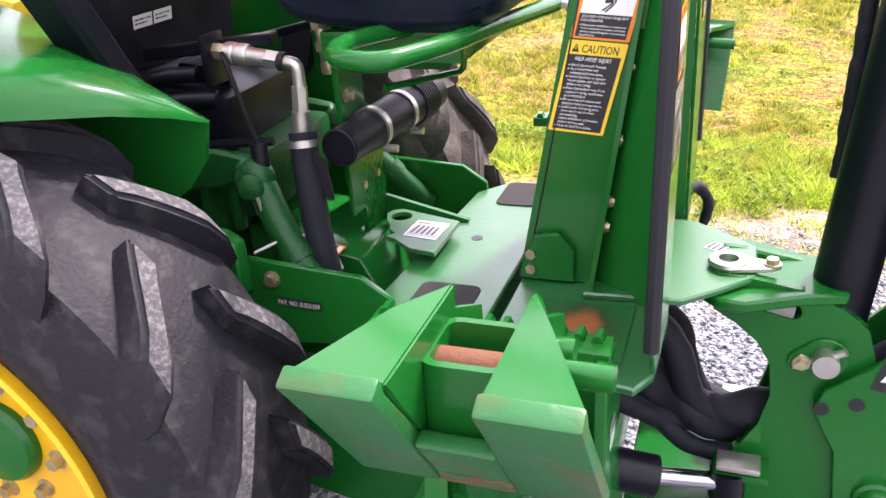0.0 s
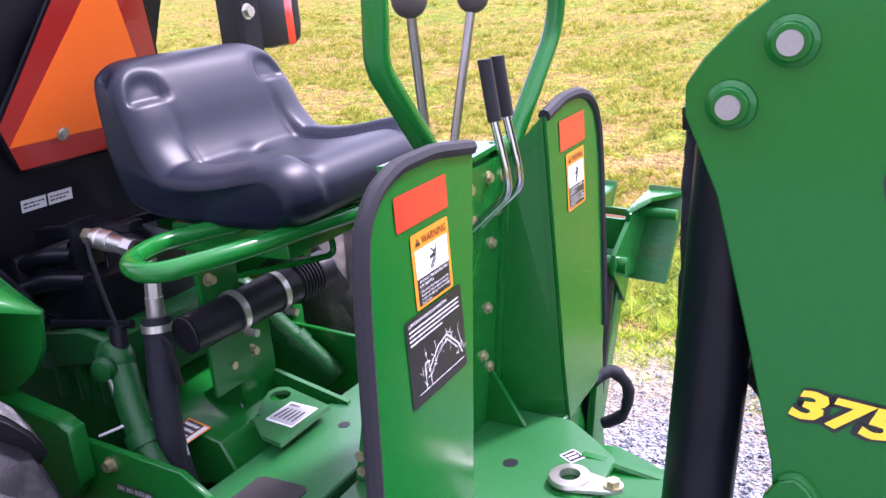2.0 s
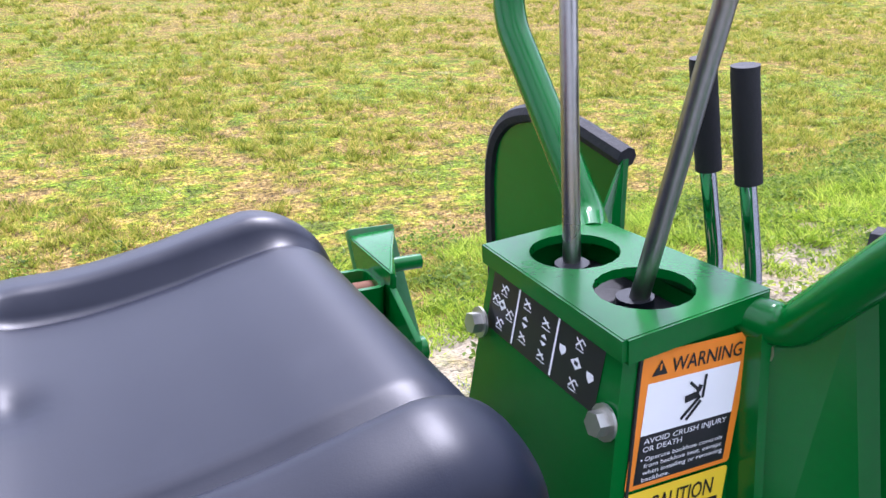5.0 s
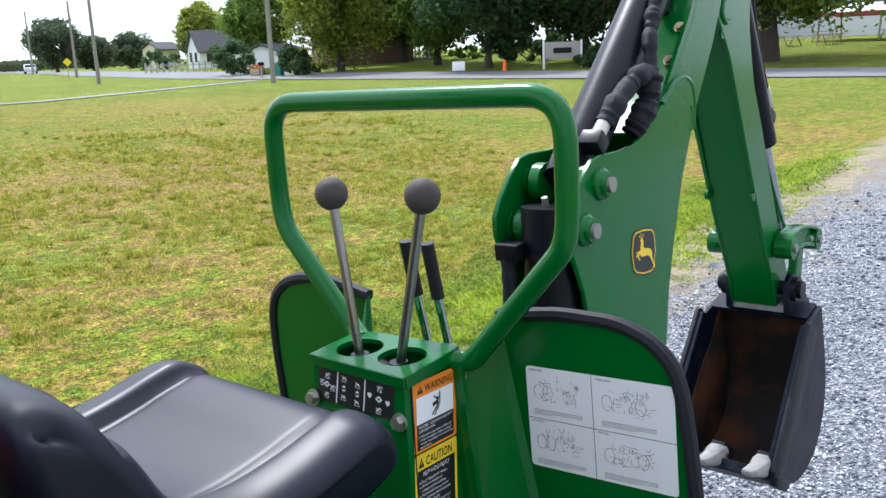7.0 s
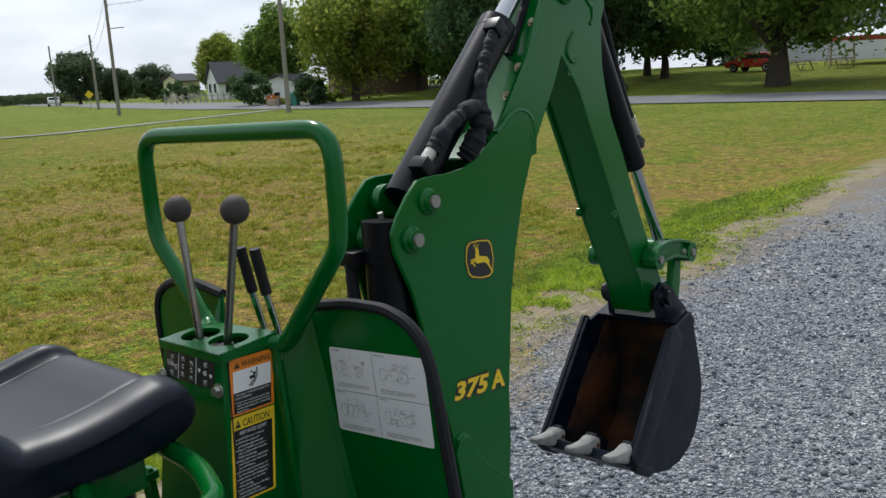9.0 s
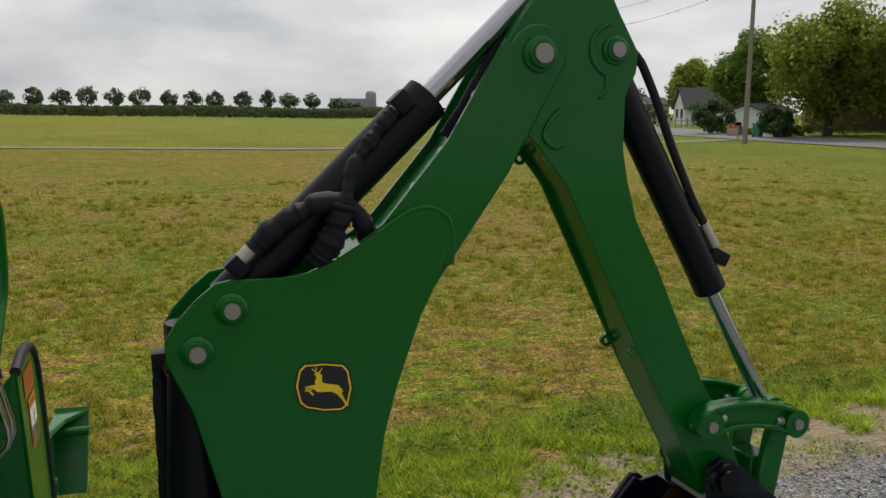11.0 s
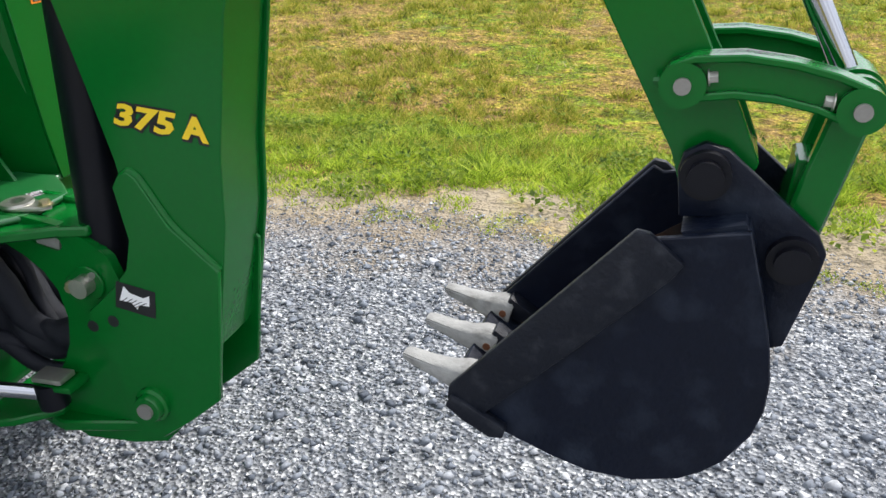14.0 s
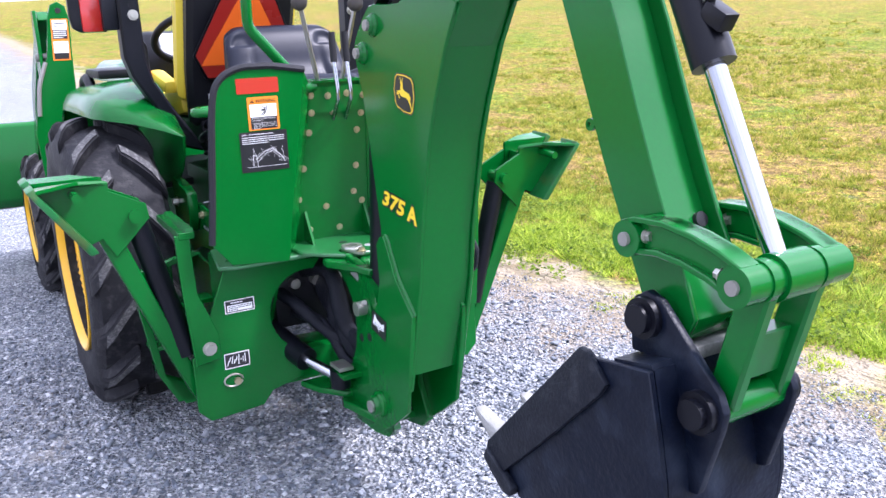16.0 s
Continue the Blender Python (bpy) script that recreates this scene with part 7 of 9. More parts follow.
# roll bar, lamps and slow-vehicle sign
for s in (-1, 1):
    m = (lambda y: y) if s < 0 else (lambda y: -0.06 - y)
    Y = [(-0.235, 0.96), (-0.262, 1.015), (-0.33, 1.12), (-0.385, 1.215), (-0.405, 1.30), (-0.407, 1.62)]
    pr = Y + [(y - 0.070, z + (0.02 if z < 1.25 else 0)) for y, z in Y[::-1]]
    rb = part("roll_bar_post", prism([(m(y), z) for y, z in pr], "x", 0.098, 0.168, 0.008), BLACK, tractor, "black folding roll bar post")
    part("upper_bar", prism([(0.098, 1.60), (0.168, 1.60), (0.166, 1.672), (0.60, 2.078), (0.55, 2.138), (0.098, 1.71)], "y", m(-0.476), m(-0.400), 0.006), BLACK, rb)
    for z in (1.437, 1.505):
        part("bolt", hexbolt((0.168, m(-0.43), z), (1, 0, 0), 0.012, 0.010), ZINC, rb)
    part("pin_hole", cyl((0.166, m(-0.43), 1.470), (0.1695, m(-0.43), 1.470), 0.011, 16), PLASTIC, rb)
    dy, dz = (0.0, 0.0) if s < 0 else (0.052, -0.036)
    part("lamp_bracket", box((0.13, m(-0.50) + dy / 2, 1.46 + dz), (0.05, 0.05 + dy, 0.14), (0, 0, 0), 0.006), BLACK, rb)
    hp = [(m(y) + dy, z + dz) for y, z in [(-0.508, 1.385), (-0.59, 1.385), (-0.615, 1.40), (-0.622, 1.43), (-0.622, 1.53), (-0.616, 1.565), (-0.60, 1.595), (-0.572, 1.612), (-0.508, 1.614)]]
    lamp = part("tail_lamp", prism(hp, "x", 0.088, 0.121, 0.006, segs=3), PLASTIC, rb, "black lamp housing with red and amber lenses")
    part("red_lens", box((0.118, m(-0.550) + dy, 1.448 + dz), (0.022, 0.076, 0.125), (0, 0, 0), 0.014), LENS_RED, lamp, "red rear lens")
    part("amber_lens", box((0.118, m(-0.550) + dy, 1.552 + dz), (0.020, 0.074, 0.07), (0, 0, 0), 0.012), AMBER, lamp, "amber rear lens")
    part("side_lens", ball((0.1005, m(-0.621) + dy, 1.545 + dz), 0.0125, scale=(0.78, 0.5, 1.0)), AMBER, lamp, "oval amber side lens")
part("cross_bar", box((0.595, YC, 2.10), (0.07, 0.98, 0.07), (0, 42, 0), 0.008), BLACK, tractor)
ts = part("tractor_seat", prism([(0.0, 1.03), (0.042, 1.05), (0.066, 1.235), (0.205, 1.56), (0.205, 1.61), (0.13, 1.60), (0.0, 1.25), (-0.01, 1.08)], "y", -0.245, 0.152, 0.02), PLASTIC, tractor, "yellow vinyl tractor seat in a black shell")
part("back_cushion", prism([(-0.03, 1.12), (-0.005, 1.20), (0.135, 1.60), (0.115, 1.63), (0.06, 1.61), (-0.05, 1.34), (-0.10, 1.18)], "y", -0.262, 0.185, 0.02), YELLOW_SEAT, ts, "yellow back cushion")
part("seat_cushion", box((-0.26, -0.038, 1.11), (0.44, 0.44, 0.10), (0, -4, 0), 0.04), YELLOW_SEAT, ts, "yellow seat cushion")
part("arm_rest", box((-0.18, -0.275, 1.20), (0.24, 0.055, 0.05), (0, 10, 0), 0.02), YELLOW_SEAT, ts)
part("seat_base", box((-0.15, -0.04, 1.0), (0.40, 0.34, 0.12), (0, 0, 0), 0.02), PLASTIC, ts)
d = Decal((0.0570, -0.176, 1.156), (0.0570, -0.068, 1.156), (0.0540, -0.068, 1.134), (0.0540, -0.176, 1.134), 0.0012)
d.rect(0, 0, 0.48, 1, LABEL, 0)
d.rect(0.52, 0, 1, 1, LABEL, 0)
d.bars(0.04, 0.44, 0.2, 0.8, 2, INK, 1, 2)
d.bars(0.56, 0.96, 0.2, 0.8, 2, INK, 1, 4)
d.done("serial_label", ts, "small grey double label")
def tilted(bm):
    """Laid back with the seat's shell."""
    for v in bm.verts:
        v.co.x += 0.106 + 0.42 * (v.co.z - 1.26)
    return bm


sg = part("slow_vehicle_sign", tilted(prism([(-0.184, 1.206), (0.108, 1.206), (0.156, 1.293), (0.010, 1.607), (-0.086, 1.607), (-0.232, 1.293)], "x", -0.010, -0.002, 0.002)), BLACK, tractor, "orange and red triangular slow-vehicle sign")
part("border", tilted(prism([(-0.178, 1.213), (0.102, 1.213), (0.147, 1.294), (0.004, 1.599), (-0.080, 1.599), (-0.223, 1.294)], "x", -0.002, -0.0005)), SMV_RED, sg, "dark red reflective border")
part("triangle", tilted(prism([(-0.203, 1.257), (0.127, 1.257), (-0.038, 1.546)], "x", -0.0005, 0.001)), SMV, sg, "fluorescent orange triangle")
for y, z in ((-0.098, 1.262), (0.022, 1.262), (-0.038, 1.496)):
    part("bolt", tilted(hexbolt((0.001, y, z), (1, 0, 0), 0.008, 0.006)), ZINC, sg)

# dash, steering wheel, levers, hood
part("hood", prism([(-0.26, 0.85), (0.16, 0.85), (0.16, 1.18), (0.10, 1.26), (-0.20, 1.26), (-0.26, 1.18)], "x", -2.0, -0.95, 0.02), GREEN, tractor, "green engine hood with a yellow stripe")
part("hood_stripe", prism([(-0.262, 1.13), (-0.266, 1.16), (0.166, 1.16), (0.162, 1.13)], "x", -1.98, -0.97), YELLOW, tractor)
dash = part("dash", prism([(-0.95, 1.0), (-0.70, 1.05), (-0.66, 1.30), (-0.74, 1.40), (-0.95, 1.36)], "y", -0.24, 0.14, 0.03), PLASTIC, tractor, "black dash with grey gauges")
part("gauge_panel", box((-0.685, YC, 1.33), (0.02, 0.22, 0.12), (0, -30, 0), 0.01), LABEL, dash)
part("steering_wheel", tube([Vector((-0.50, YC, 1.36)) + Matrix.Rotation(radians(-35), 3, "Y") @ Vector((0.17 * math.cos(t), 0.17 * math.sin(t), 0)) for t in [2 * math.pi * k / 36 for k in range(37)]], 0.016, 12), PLASTIC, tractor, "black steering wheel")
part("steering_column", cyl((-0.70, YC, 1.20), (-0.50, YC, 1.36), 0.03, 16), PLASTIC, tractor)
lv = part("range_lever", tube([(-0.50, -0.26, 1.10), (-0.50, -0.26, 1.34), (-0.50, -0.30, 1.37)], 0.007, 8, 0.02), BLACK, tractor)
part("grip", tube([(-0.50, -0.29, 1.365), (-0.50, -0.345, 1.385)], 0.014, 12), AMBER, lv, "orange plastic grip")
part("position_knob", box((-0.30, -0.315, 1.225), (0.07, 0.04, 0.035), (0, 0, 0), 0.014), AMBER, tractor, "orange lever knob")
# front loader
for s in (-1, 1):
    m = (lambda y: y) if s < 0 else mirror
    ld = part("loader_mast", prism([(m(-0.655), 0.55), (m(-0.50), 0.55), (m(-0.487), 1.28), (m(-0.478), 1.46), (m(-0.490), 1.515), (m(-0.520), 1.535), (m(-0.550), 1.520), (m(-0.568), 1.46), (m(-0.590), 1.30), (m(-0.640), 1.20), (m(-0.680), 0.97)], "x", -0.955, -0.935, 0.003), GREEN, tractor, "green front loader mast with warning label")
    part("side_plate", prism([(-1.08, 0.55), (-0.95, 0.55), (-0.95, 1.30), (-0.97, 1.50), (-1.03, 1.50), (-1.08, 1.30)], "y", m(-0.62), m(-0.605), 0.003), GREEN, ld)
    part("side_plate", prism([(-1.08, 0.55), (-0.95, 0.55), (-0.95, 1.30), (-0.97, 1.50), (-1.03, 1.50), (-1.08, 1.30)], "y", m(-0.51), m(-0.495), 0.003), GREEN, ld)
    part("hose_pipe", tube([(-0.93, m(-0.655), 1.05), (-0.925, m(-0.640), 1.18), (-0.93, m(-0.60), 1.28)], 0.009, 8, 0.03), PIN, ld, "bare steel hydraulic pipe")
    part("mast_hole", cyl((-0.9355, m(-0.52), 1.497), (-0.9335, m(-0.52), 1.497), 0.012, 16), INK, ld)
    part("loader_arm", prism([(-1.0, 1.46), (-1.05, 1.50), (-1.7, 1.15), (-2.25, 0.55), (-2.2, 0.50), (-1.65, 1.06)], "y", m(-0.60), m(-0.53), 0.004), GREEN, ld)
    part("mast_pin", cyl((-1.0, m(-0.63), 1.30), (-1.0, m(-0.48), 1.30), 0.018, 14), PIN, ld)
d = Decal((-0.935, -0.556, 1.462), (-0.935, -0.486, 1.462), (-0.935, -0.494, 1.285), (-0.935, -0.566, 1.285), 0.001)
d.rect(0, 0, 1, 1, ORANGE, 0)
d.rect(0.08, 0.03, 0.92, 0.46, WHITE, 1)
d.rect(0.08, 0.52, 0.92, 0.97, WHITE, 1)
d.rect(0.08, 0.52, 0.92, 0.74, INK, 2)
d.rect(0.08, 0.03, 0.92, 0.18, INK, 2)
d.bars(0.12, 0.88, 0.53, 0.73, 4, WHITE, 3, 3)
d.bars(0.2, 0.8, 0.80, 0.92, 2, INK, 3, 5)
d.done("warning_decal", tractor, "orange and white warning label")
part("loader_bucket", prism([(-2.18, 0.92), (-2.22, 0.94), (-2.40, 0.80), (-2.72, 0.42), (-2.70, 0.40), (-2.25, 0.44), (-2.18, 0.50)], "y", -0.92, 0.82, 0.01), GREEN, tractor, "green front loader bucket")
part("front_axle", box((-1.75, YC, 0.43), (0.14, 0.98, 0.14), (0, 0, 0), 0.02), GREEN_CAST, tractor)
part("frame_rail", box((-1.2, YC, 0.60), (1.6, 0.36, 0.18), (0, 0, 0), 0.02), GREEN_CAST, tractor)
part("floor_plate", box((-0.55, YC, 0.80), (0.70, 0.60, 0.03), (0, 0, 0), 0.006), PLASTIC, tractor)

# ---- the road, the houses and the trees beyond the field ----
def gz(x, y):
    return float(ground_z(x, y))


def bare(name, label, category, at, turn=0.0, group=""):
    ob = new(name)
    ob.matrix_world = pose(*at, 0, 0, turn)
    return tagged(ob, label, category, group)


def piece(name, bm, mat, parent, label="", smooth=30.0):
    return part(name, bm, mat, parent, label, smooth, mach=False)


def strip(name, pts, width, lift, mat, label, category, step=3.0):
    """A band laid on the ground to the side of a line."""
    P = [Vector((*p, 0)) for p in pts]
    line = []
    for a, b in zip(P, P[1:]):
        k = max(1, int((b - a).length / step))
        line += [a.lerp(b, i / k) for i in range(k)]
    line.append(P[-1])
    V, F = [], []
    for i, p in enumerate(line):
        d = (line[min(i + 1, len(line) - 1)] - line[max(i - 1, 0)]).normalized()
        nrm = Vector((d.y, -d.x, 0))
        for j in range(5):
            q = p + nrm * width * j / 4
            V.append((q.x, q.y, gz(q.x, q.y) + lift))
    for i in range(len(line) - 1):
        for j in range(4):
            a = i * 5 + j
            F.append((a, a + 1, a + 6, a + 5))
    me = bpy.data.meshes.new(name)
    me.from_pydata(V, [], F)
    me.update()
    me.materials.append(mat)
    return tagged(new(name, me), label, category, kind="structure")


ASPHALT = material("road_asphalt", (0.17, 0.17, 0.175), 0.9, var=0.18, scale=0.6, grain=25, bump=0.3, bump_scale=60, dirt=(0.24, 0.235, 0.225), dirt_amount=0.5, dirt_scale=0.3)
CONCRETE = material("pale_concrete", (0.30, 0.275, 0.235), 0.9, var=0.15, scale=0.8, grain=30, bump=0.3, bump_scale=40, dirt=(0.30, 0.27, 0.2), dirt_amount=0.5, dirt_scale=0.7)
PATHSTONE = material("path_gravel", (0.27, 0.27, 0.24), 0.95, var=0.2, scale=1.0, grain=30, bump=0.4, bump_scale=50)
BARK = material("tree_bark", (0.060, 0.047, 0.036), 0.95, var=0.35, scale=4, grain=40, bump=0.6, bump_scale=20)
POLEWOOD = material("weathered_pole", (0.27, 0.25, 0.22), 0.9, var=0.25, scale=2, grain=60, bump=0.4, bump_scale=40)
SIDING = material("white_siding", (0.74, 0.76, 0.80), 0.6, var=0.06, scale=0.8, grain=6)
CREAM = material("cream_siding", (0.72, 0.66, 0.50), 0.6, var=0.06, scale=0.8, grain=6)
BROWNWALL = material("brown_brick_wall", (0.16, 0.10, 0.075), 0.85, var=0.3, scale=2, grain=20, bump=0.3, bump_scale=30)
SHINGLE = material("grey_shingles", (0.085, 0.085, 0.095), 0.9, var=0.25, scale=1.2, grain=14, bump=0.4, bump_scale=18)
PANE = material("window_glass", (0.03, 0.035, 0.04), 0.08, var=0.1, coat=0.4)
AWNING = material("red_awning", (0.55, 0.10, 0.09), 0.7, var=0.12, scale=1.5, grain=8)
CARRED = material("red_car_paint", (0.50, 0.03, 0.02), 0.25, var=0.05, coat=0.6)
CARWHITE = material("white_car_paint", (0.72, 0.73, 0.75), 0.25, var=0.03, coat=0.6)
TEAL = material("teal_plastic", (0.02, 0.20, 0.16), 0.5, var=0.1)
FENCEWOOD = material("grey_fence_wood", (0.36, 0.34, 0.31), 0.85, var=0.2, scale=3, grain=30)
PALEWOOD = material("pale_wood", (0.42, 0.34, 0.24), 0.8, var=0.2, scale=3, grain=30)
FLOWERS = material("orange_flowers", (0.55, 0.20, 0.03), 0.8, var=0.4, scale=6, grain=30)
SILO = material("grey_silo", (0.30, 0.31, 0.33), 0.7, var=0.1, scale=0.4, grain=4)


def leaf_material(name, dark, mid, lite, through=0.25):
    m = bpy.data.materials.new(name)
    m.use_nodes = True
    n, l = m.node_tree.nodes, m.node_tree.links
    b, out = n["Principled BSDF"], n["Material Output"]
    b.inputs["Roughness"].default_value = 0.6
    b.inputs["Specular IOR Level"].default_value = 0.25
    g = n.new("ShaderNodeNewGeometry")
    co = n.new("ShaderNodeTexCoord")
    t = n.new("ShaderNodeTexNoise")
    t.inputs["Scale"].default_value, t.inputs["Detail"].default_value = 0.6, 3.0
    l.new(co.outputs["Object"], t.inputs["Vector"])
    a = n.new("ShaderNodeMath")
    a.operation = "MULTIPLY_ADD"
    a.inputs[1].default_value = 0.55
    l.new(g.outputs["Random Per Island"], a.inputs[0])
    s = n.new("ShaderNodeMath")
    s.operation = "MULTIPLY_ADD"
    s.inputs[1].default_value, s.inputs[2].default_value = 0.9, -0.22
    l.new(t.outputs["Fac"], s.inputs[0])
    l.new(s.outputs[0], a.inputs[2])
    r = n.new("ShaderNodeValToRGB")
    r.color_ramp.elements[0].position, r.color_ramp.elements[0].color = 0.15, (*dark, 1)
    r.color_ramp.elements[1].position, r.color_ramp.elements[1].color = 0.85, (*lite, 1)
    e = r.color_ramp.elements.new(0.5)
    e.color = (*mid, 1)
    l.new(a.outputs[0], r.inputs["Fac"])
    l.new(r.outputs["Color"], b.inputs["Base Color"])
    tr = n.new("ShaderNodeBsdfTranslucent")
    l.new(r.outputs["Color"], tr.inputs["Color"])
    mx = n.new("ShaderNodeMixShader")
    mx.inputs["Fac"].default_value = through
    l.new(b.outputs["BSDF"], mx.inputs[1])
    l.new(tr.outputs["BSDF"], mx.inputs[2])
    l.new(mx.outputs["Shader"], out.inputs["Surface"])
    return m


LEAF = leaf_material("leaf_green", (0.085, 0.145, 0.028), (0.18, 0.28, 0.054), (0.31, 0.41, 0.09), 0.6)
LEAF_DARK = leaf_material("leaf_dark_green", (0.030, 0.066, 0.028), (0.066, 0.128, 0.048), (0.12, 0.19, 0.070), 0.6)
LEAF_YELLOW = leaf_material("leaf_yellow_green", (0.12, 0.16, 0.024), (0.25, 0.31, 0.05), (0.44, 0.47, 0.09), 0.6)
LEAF_CORN = leaf_material("leaf_corn", (0.06, 0.085, 0.040), (0.10, 0.135, 0.055), (0.16, 0.19, 0.085), 0.4)
# distance haze mixed into the leaf colour, hence paler and greyer
LEAF_HAZED = leaf_material("leaf_haze_tinted", (0.070, 0.105, 0.062), (0.115, 0.160, 0.088), (0.175, 0.225, 0.12), 0.6)


def quads(name, C, D, size, mat):
    """Small bent leaf clumps at C, each facing D."""
    rs = np.random.RandomState(len(C) + 7)
    n = len(C)
    D = D / np.linalg.norm(D, axis=1, keepdims=True)
    A = np.cross(D, rs.normal(size=(n, 3)))
    A /= np.linalg.norm(A, axis=1, keepdims=True)
    B = np.cross(D, A)
    s = size * rs.uniform(0.6, 1.3, (n, 1))
    w = s * rs.uniform(0.45, 0.8, (n, 1))
    V = np.stack([C - A * s, C - B * w + D * s * 0.25, C + A * s, C + B * w + D * s * 0.15], 1).reshape(-1, 3)
    me = bpy.data.meshes.new(name)
    me.from_pydata(V.tolist(), [], np.arange(4 * n).reshape(-1, 4).tolist())
    me.materials.append(mat)
    return me


def crown_points(seed, n, w, z0, z1, lobes, lump, shape="round"):
    """Leaf clumps on the outside of many lobes, so the outline is uneven and has gaps."""
    rs = np.random.RandomState(seed)
    cs, rr = [], []
    for i in range(lobes):
        v = rs.normal(size=3)
        v /= np.linalg.norm(v)
        r = rs.uniform(0.45, 1.0) ** 0.6
        t = 0.5 + 0.5 * v[2] * r
        wide = {"round": math.sqrt(max(0.05, 1 - (2 * t - 1) ** 2 * 0.75)), "cone": 1.12 - t, "flat": math.sqrt(max(0.1, 1 - t * t)) * 1.05}[shape]
        cs.append((v[0] * r * w * 0.5 * wide, v[1] * r * w * 0.5 * wide, z0 + (z1 - z0) * t))
        rr.append(lump * rs.uniform(0.6, 1.25))
    cs, rr = np.array(cs), np.array(rr)
    k = rs.randint(0, lobes, n)
    d = rs.normal(size=(n, 3))
    d /= np.linalg.norm(d, axis=1, keepdims=True)
    C = cs[k] + d * (rr[k] * rs.uniform(0.55, 1.08, n))[:, None]
    return C, d + rs.normal(size=(n, 3)) * 0.5


def tree(x, y, h, w, clear, mat, label, seed, n=5000, size=0.24, lobes=46, trunk=0.28, shape="round", group="", dz=0.0):
    """A tapered trunk that forks into limbs, under a crown of leaf clumps."""
    rs = random.Random(seed)
    ob = bare("tree", label, "tree", (x, y, gz(x, y) + dz), rs.uniform(0, 360), group)
    bm = tube([(0, 0, -0.3), (rs.uniform(-.1, .1), rs.uniform(-.1, .1), clear * 0.6), (0, 0, clear), (rs.uniform(-.3, .3), rs.uniform(-.3, .3), h * 0.72)], trunk, 9, radii=lambda t: trunk * (1.35 - 1.0 * min(1, t * 3.0) * 0.35 - 0.75 * max(0, t - 0.3)))
    for i in range(7):
        a = rs.uniform(0, 6.28)
        z = clear * rs.uniform(0.85, 1.3)
        l = w * rs.uniform(0.25, 0.4)
        e = Vector((math.cos(a) * l, math.sin(a) * l, z + (h - z) * rs.uniform(0.25, 0.6)))
        tube([(0, 0, z), (e.x * 0.45, e.y * 0.45, z + (e.z - z) * 0.35), e], trunk * 0.4, 6, bm=bm, radii=lambda t: trunk * (0.5 - 0.38 * t))
    piece("trunk", bm, BARK, ob, "dark bark trunk and limbs")
    C, D = crown_points(seed, n, w, clear + 0.3, h - 0.4, lobes, min(w, h) * 0.19, shape)
    cr = new("crown", quads("crown", C, D, size, mat))
    cr.parent = ob
    return ob


def bush(x, y, h, w, mat, label, seed, n=1400, size=0.14, shape="flat", name="bush"):
    ob = new(name)
    ob.matrix_world = pose(x, y, gz(x, y))
    tagged(ob, label, "bush")
    bm = bmesh.new()
    rs = random.Random(seed)
    for i in range(6):
        a = rs.uniform(0, 6.28)
        tube([(0, 0, -0.1), (math.cos(a) * w * 0.15, math.sin(a) * w * 0.15, h * 0.4), (math.cos(a) * w * 0.3, math.sin(a) * w * 0.3, h * 0.7)], 0.03, 5, bm=bm)
    piece("stem", bm, BARK, ob)
    C, D = crown_points(seed, n, w, 0.05, h - 0.1, 26, min(w, h) * 0.2, shape)
    C[:, 2] = np.maximum(C[:, 2], 0.02)
    cr = new("leaves", quads("leaves", C, D, size, mat))
    cr.parent = ob
    return ob


road = strip("road", [(40, -80), (39.8, 20), (41, 45), (44, 65), (52, 98), (84, 190), (146, 370)], 7.6, 0.05, ASPHALT, "grey asphalt country road beyond the field", "road")
strip("pavement", [(27.3, 4.6), (33, 5.0), (39.8, 6.2)], 14.0, 0.03, CONCRETE, "pale worn concrete apron between the drive and the road", "driveway", 1.0)
strip("path", [(-140, 92), (-34, 53), (-8, 46), (8, 41.5), (20, 41.0), (30.5, 45.5), (40.5, 50)], 1.0, 0.04, PATHSTONE, "narrow pale stone path across the field", "path")

# utility poles with their wires
POLES = [(37.0, 43.4, 12.2, 0), (37.2, 65.5, 11.0, 1), (49.0, 91.0, 8.2, 0), (62, 128, 9.0, 0), (39.5, -22, 12.0, 0)]


def utility_pole(x, y, h, arm):
    ob = bare("utility_pole", "weathered grey wooden utility pole carrying wires", "utility pole", (x, y, gz(x, y)), 0, "poles along the road")
    piece("pole", tube([(0, 0, -0.6), (0, 0, h)], 0.15, 12, radii=lambda t: 0.17 - 0.06 * t), POLEWOOD, ob)
    for z in (h - 0.7, h - 2.1):
        piece("insulator", lathe([(0.02, 0), (0.05, 0.03), (0.03, 0.06), (0.05, 0.10), (0.02, 0.14)], (0.1, 0, z), (1, 0, 0), 8), PLASTIC, ob)
    if arm:
        piece("side_arm", tube([(0, 0, 7.0), (1.1, -0.5, 7.1)], 0.04, 6), POLEWOOD, ob)
    return ob


for p in POLES:
    utility_pole(*p)


def wire(a, b, sag, r=0.014):
    a, b = Vector(a), Vector(b)
    pts = [a.lerp(b, i / 16) - Vector((0, 0, sag * 4 * (i / 16) * (1 - i / 16))) for i in range(17)]
    ob = tagged(new("overhead_wire", finish("overhead_wire", tube(pts, r, 5), PLASTIC)), "thin black overhead wire between the poles", "wire", "wires between the poles")
    return ob


ORDER = [POLES[4], POLES[0], POLES[1], POLES[2], POLES[3]]
for p, q in zip(ORDER, ORDER[1:]):
    for off, dz in ((0.2, -0.7), (0.2, -2.1)):
        wire((p[0] + off, p[1], gz(p[0], p[1]) + p[2] + dz), (q[0] + off, q[1], gz(q[0], q[1]) + q[2] + dz), 0.55)


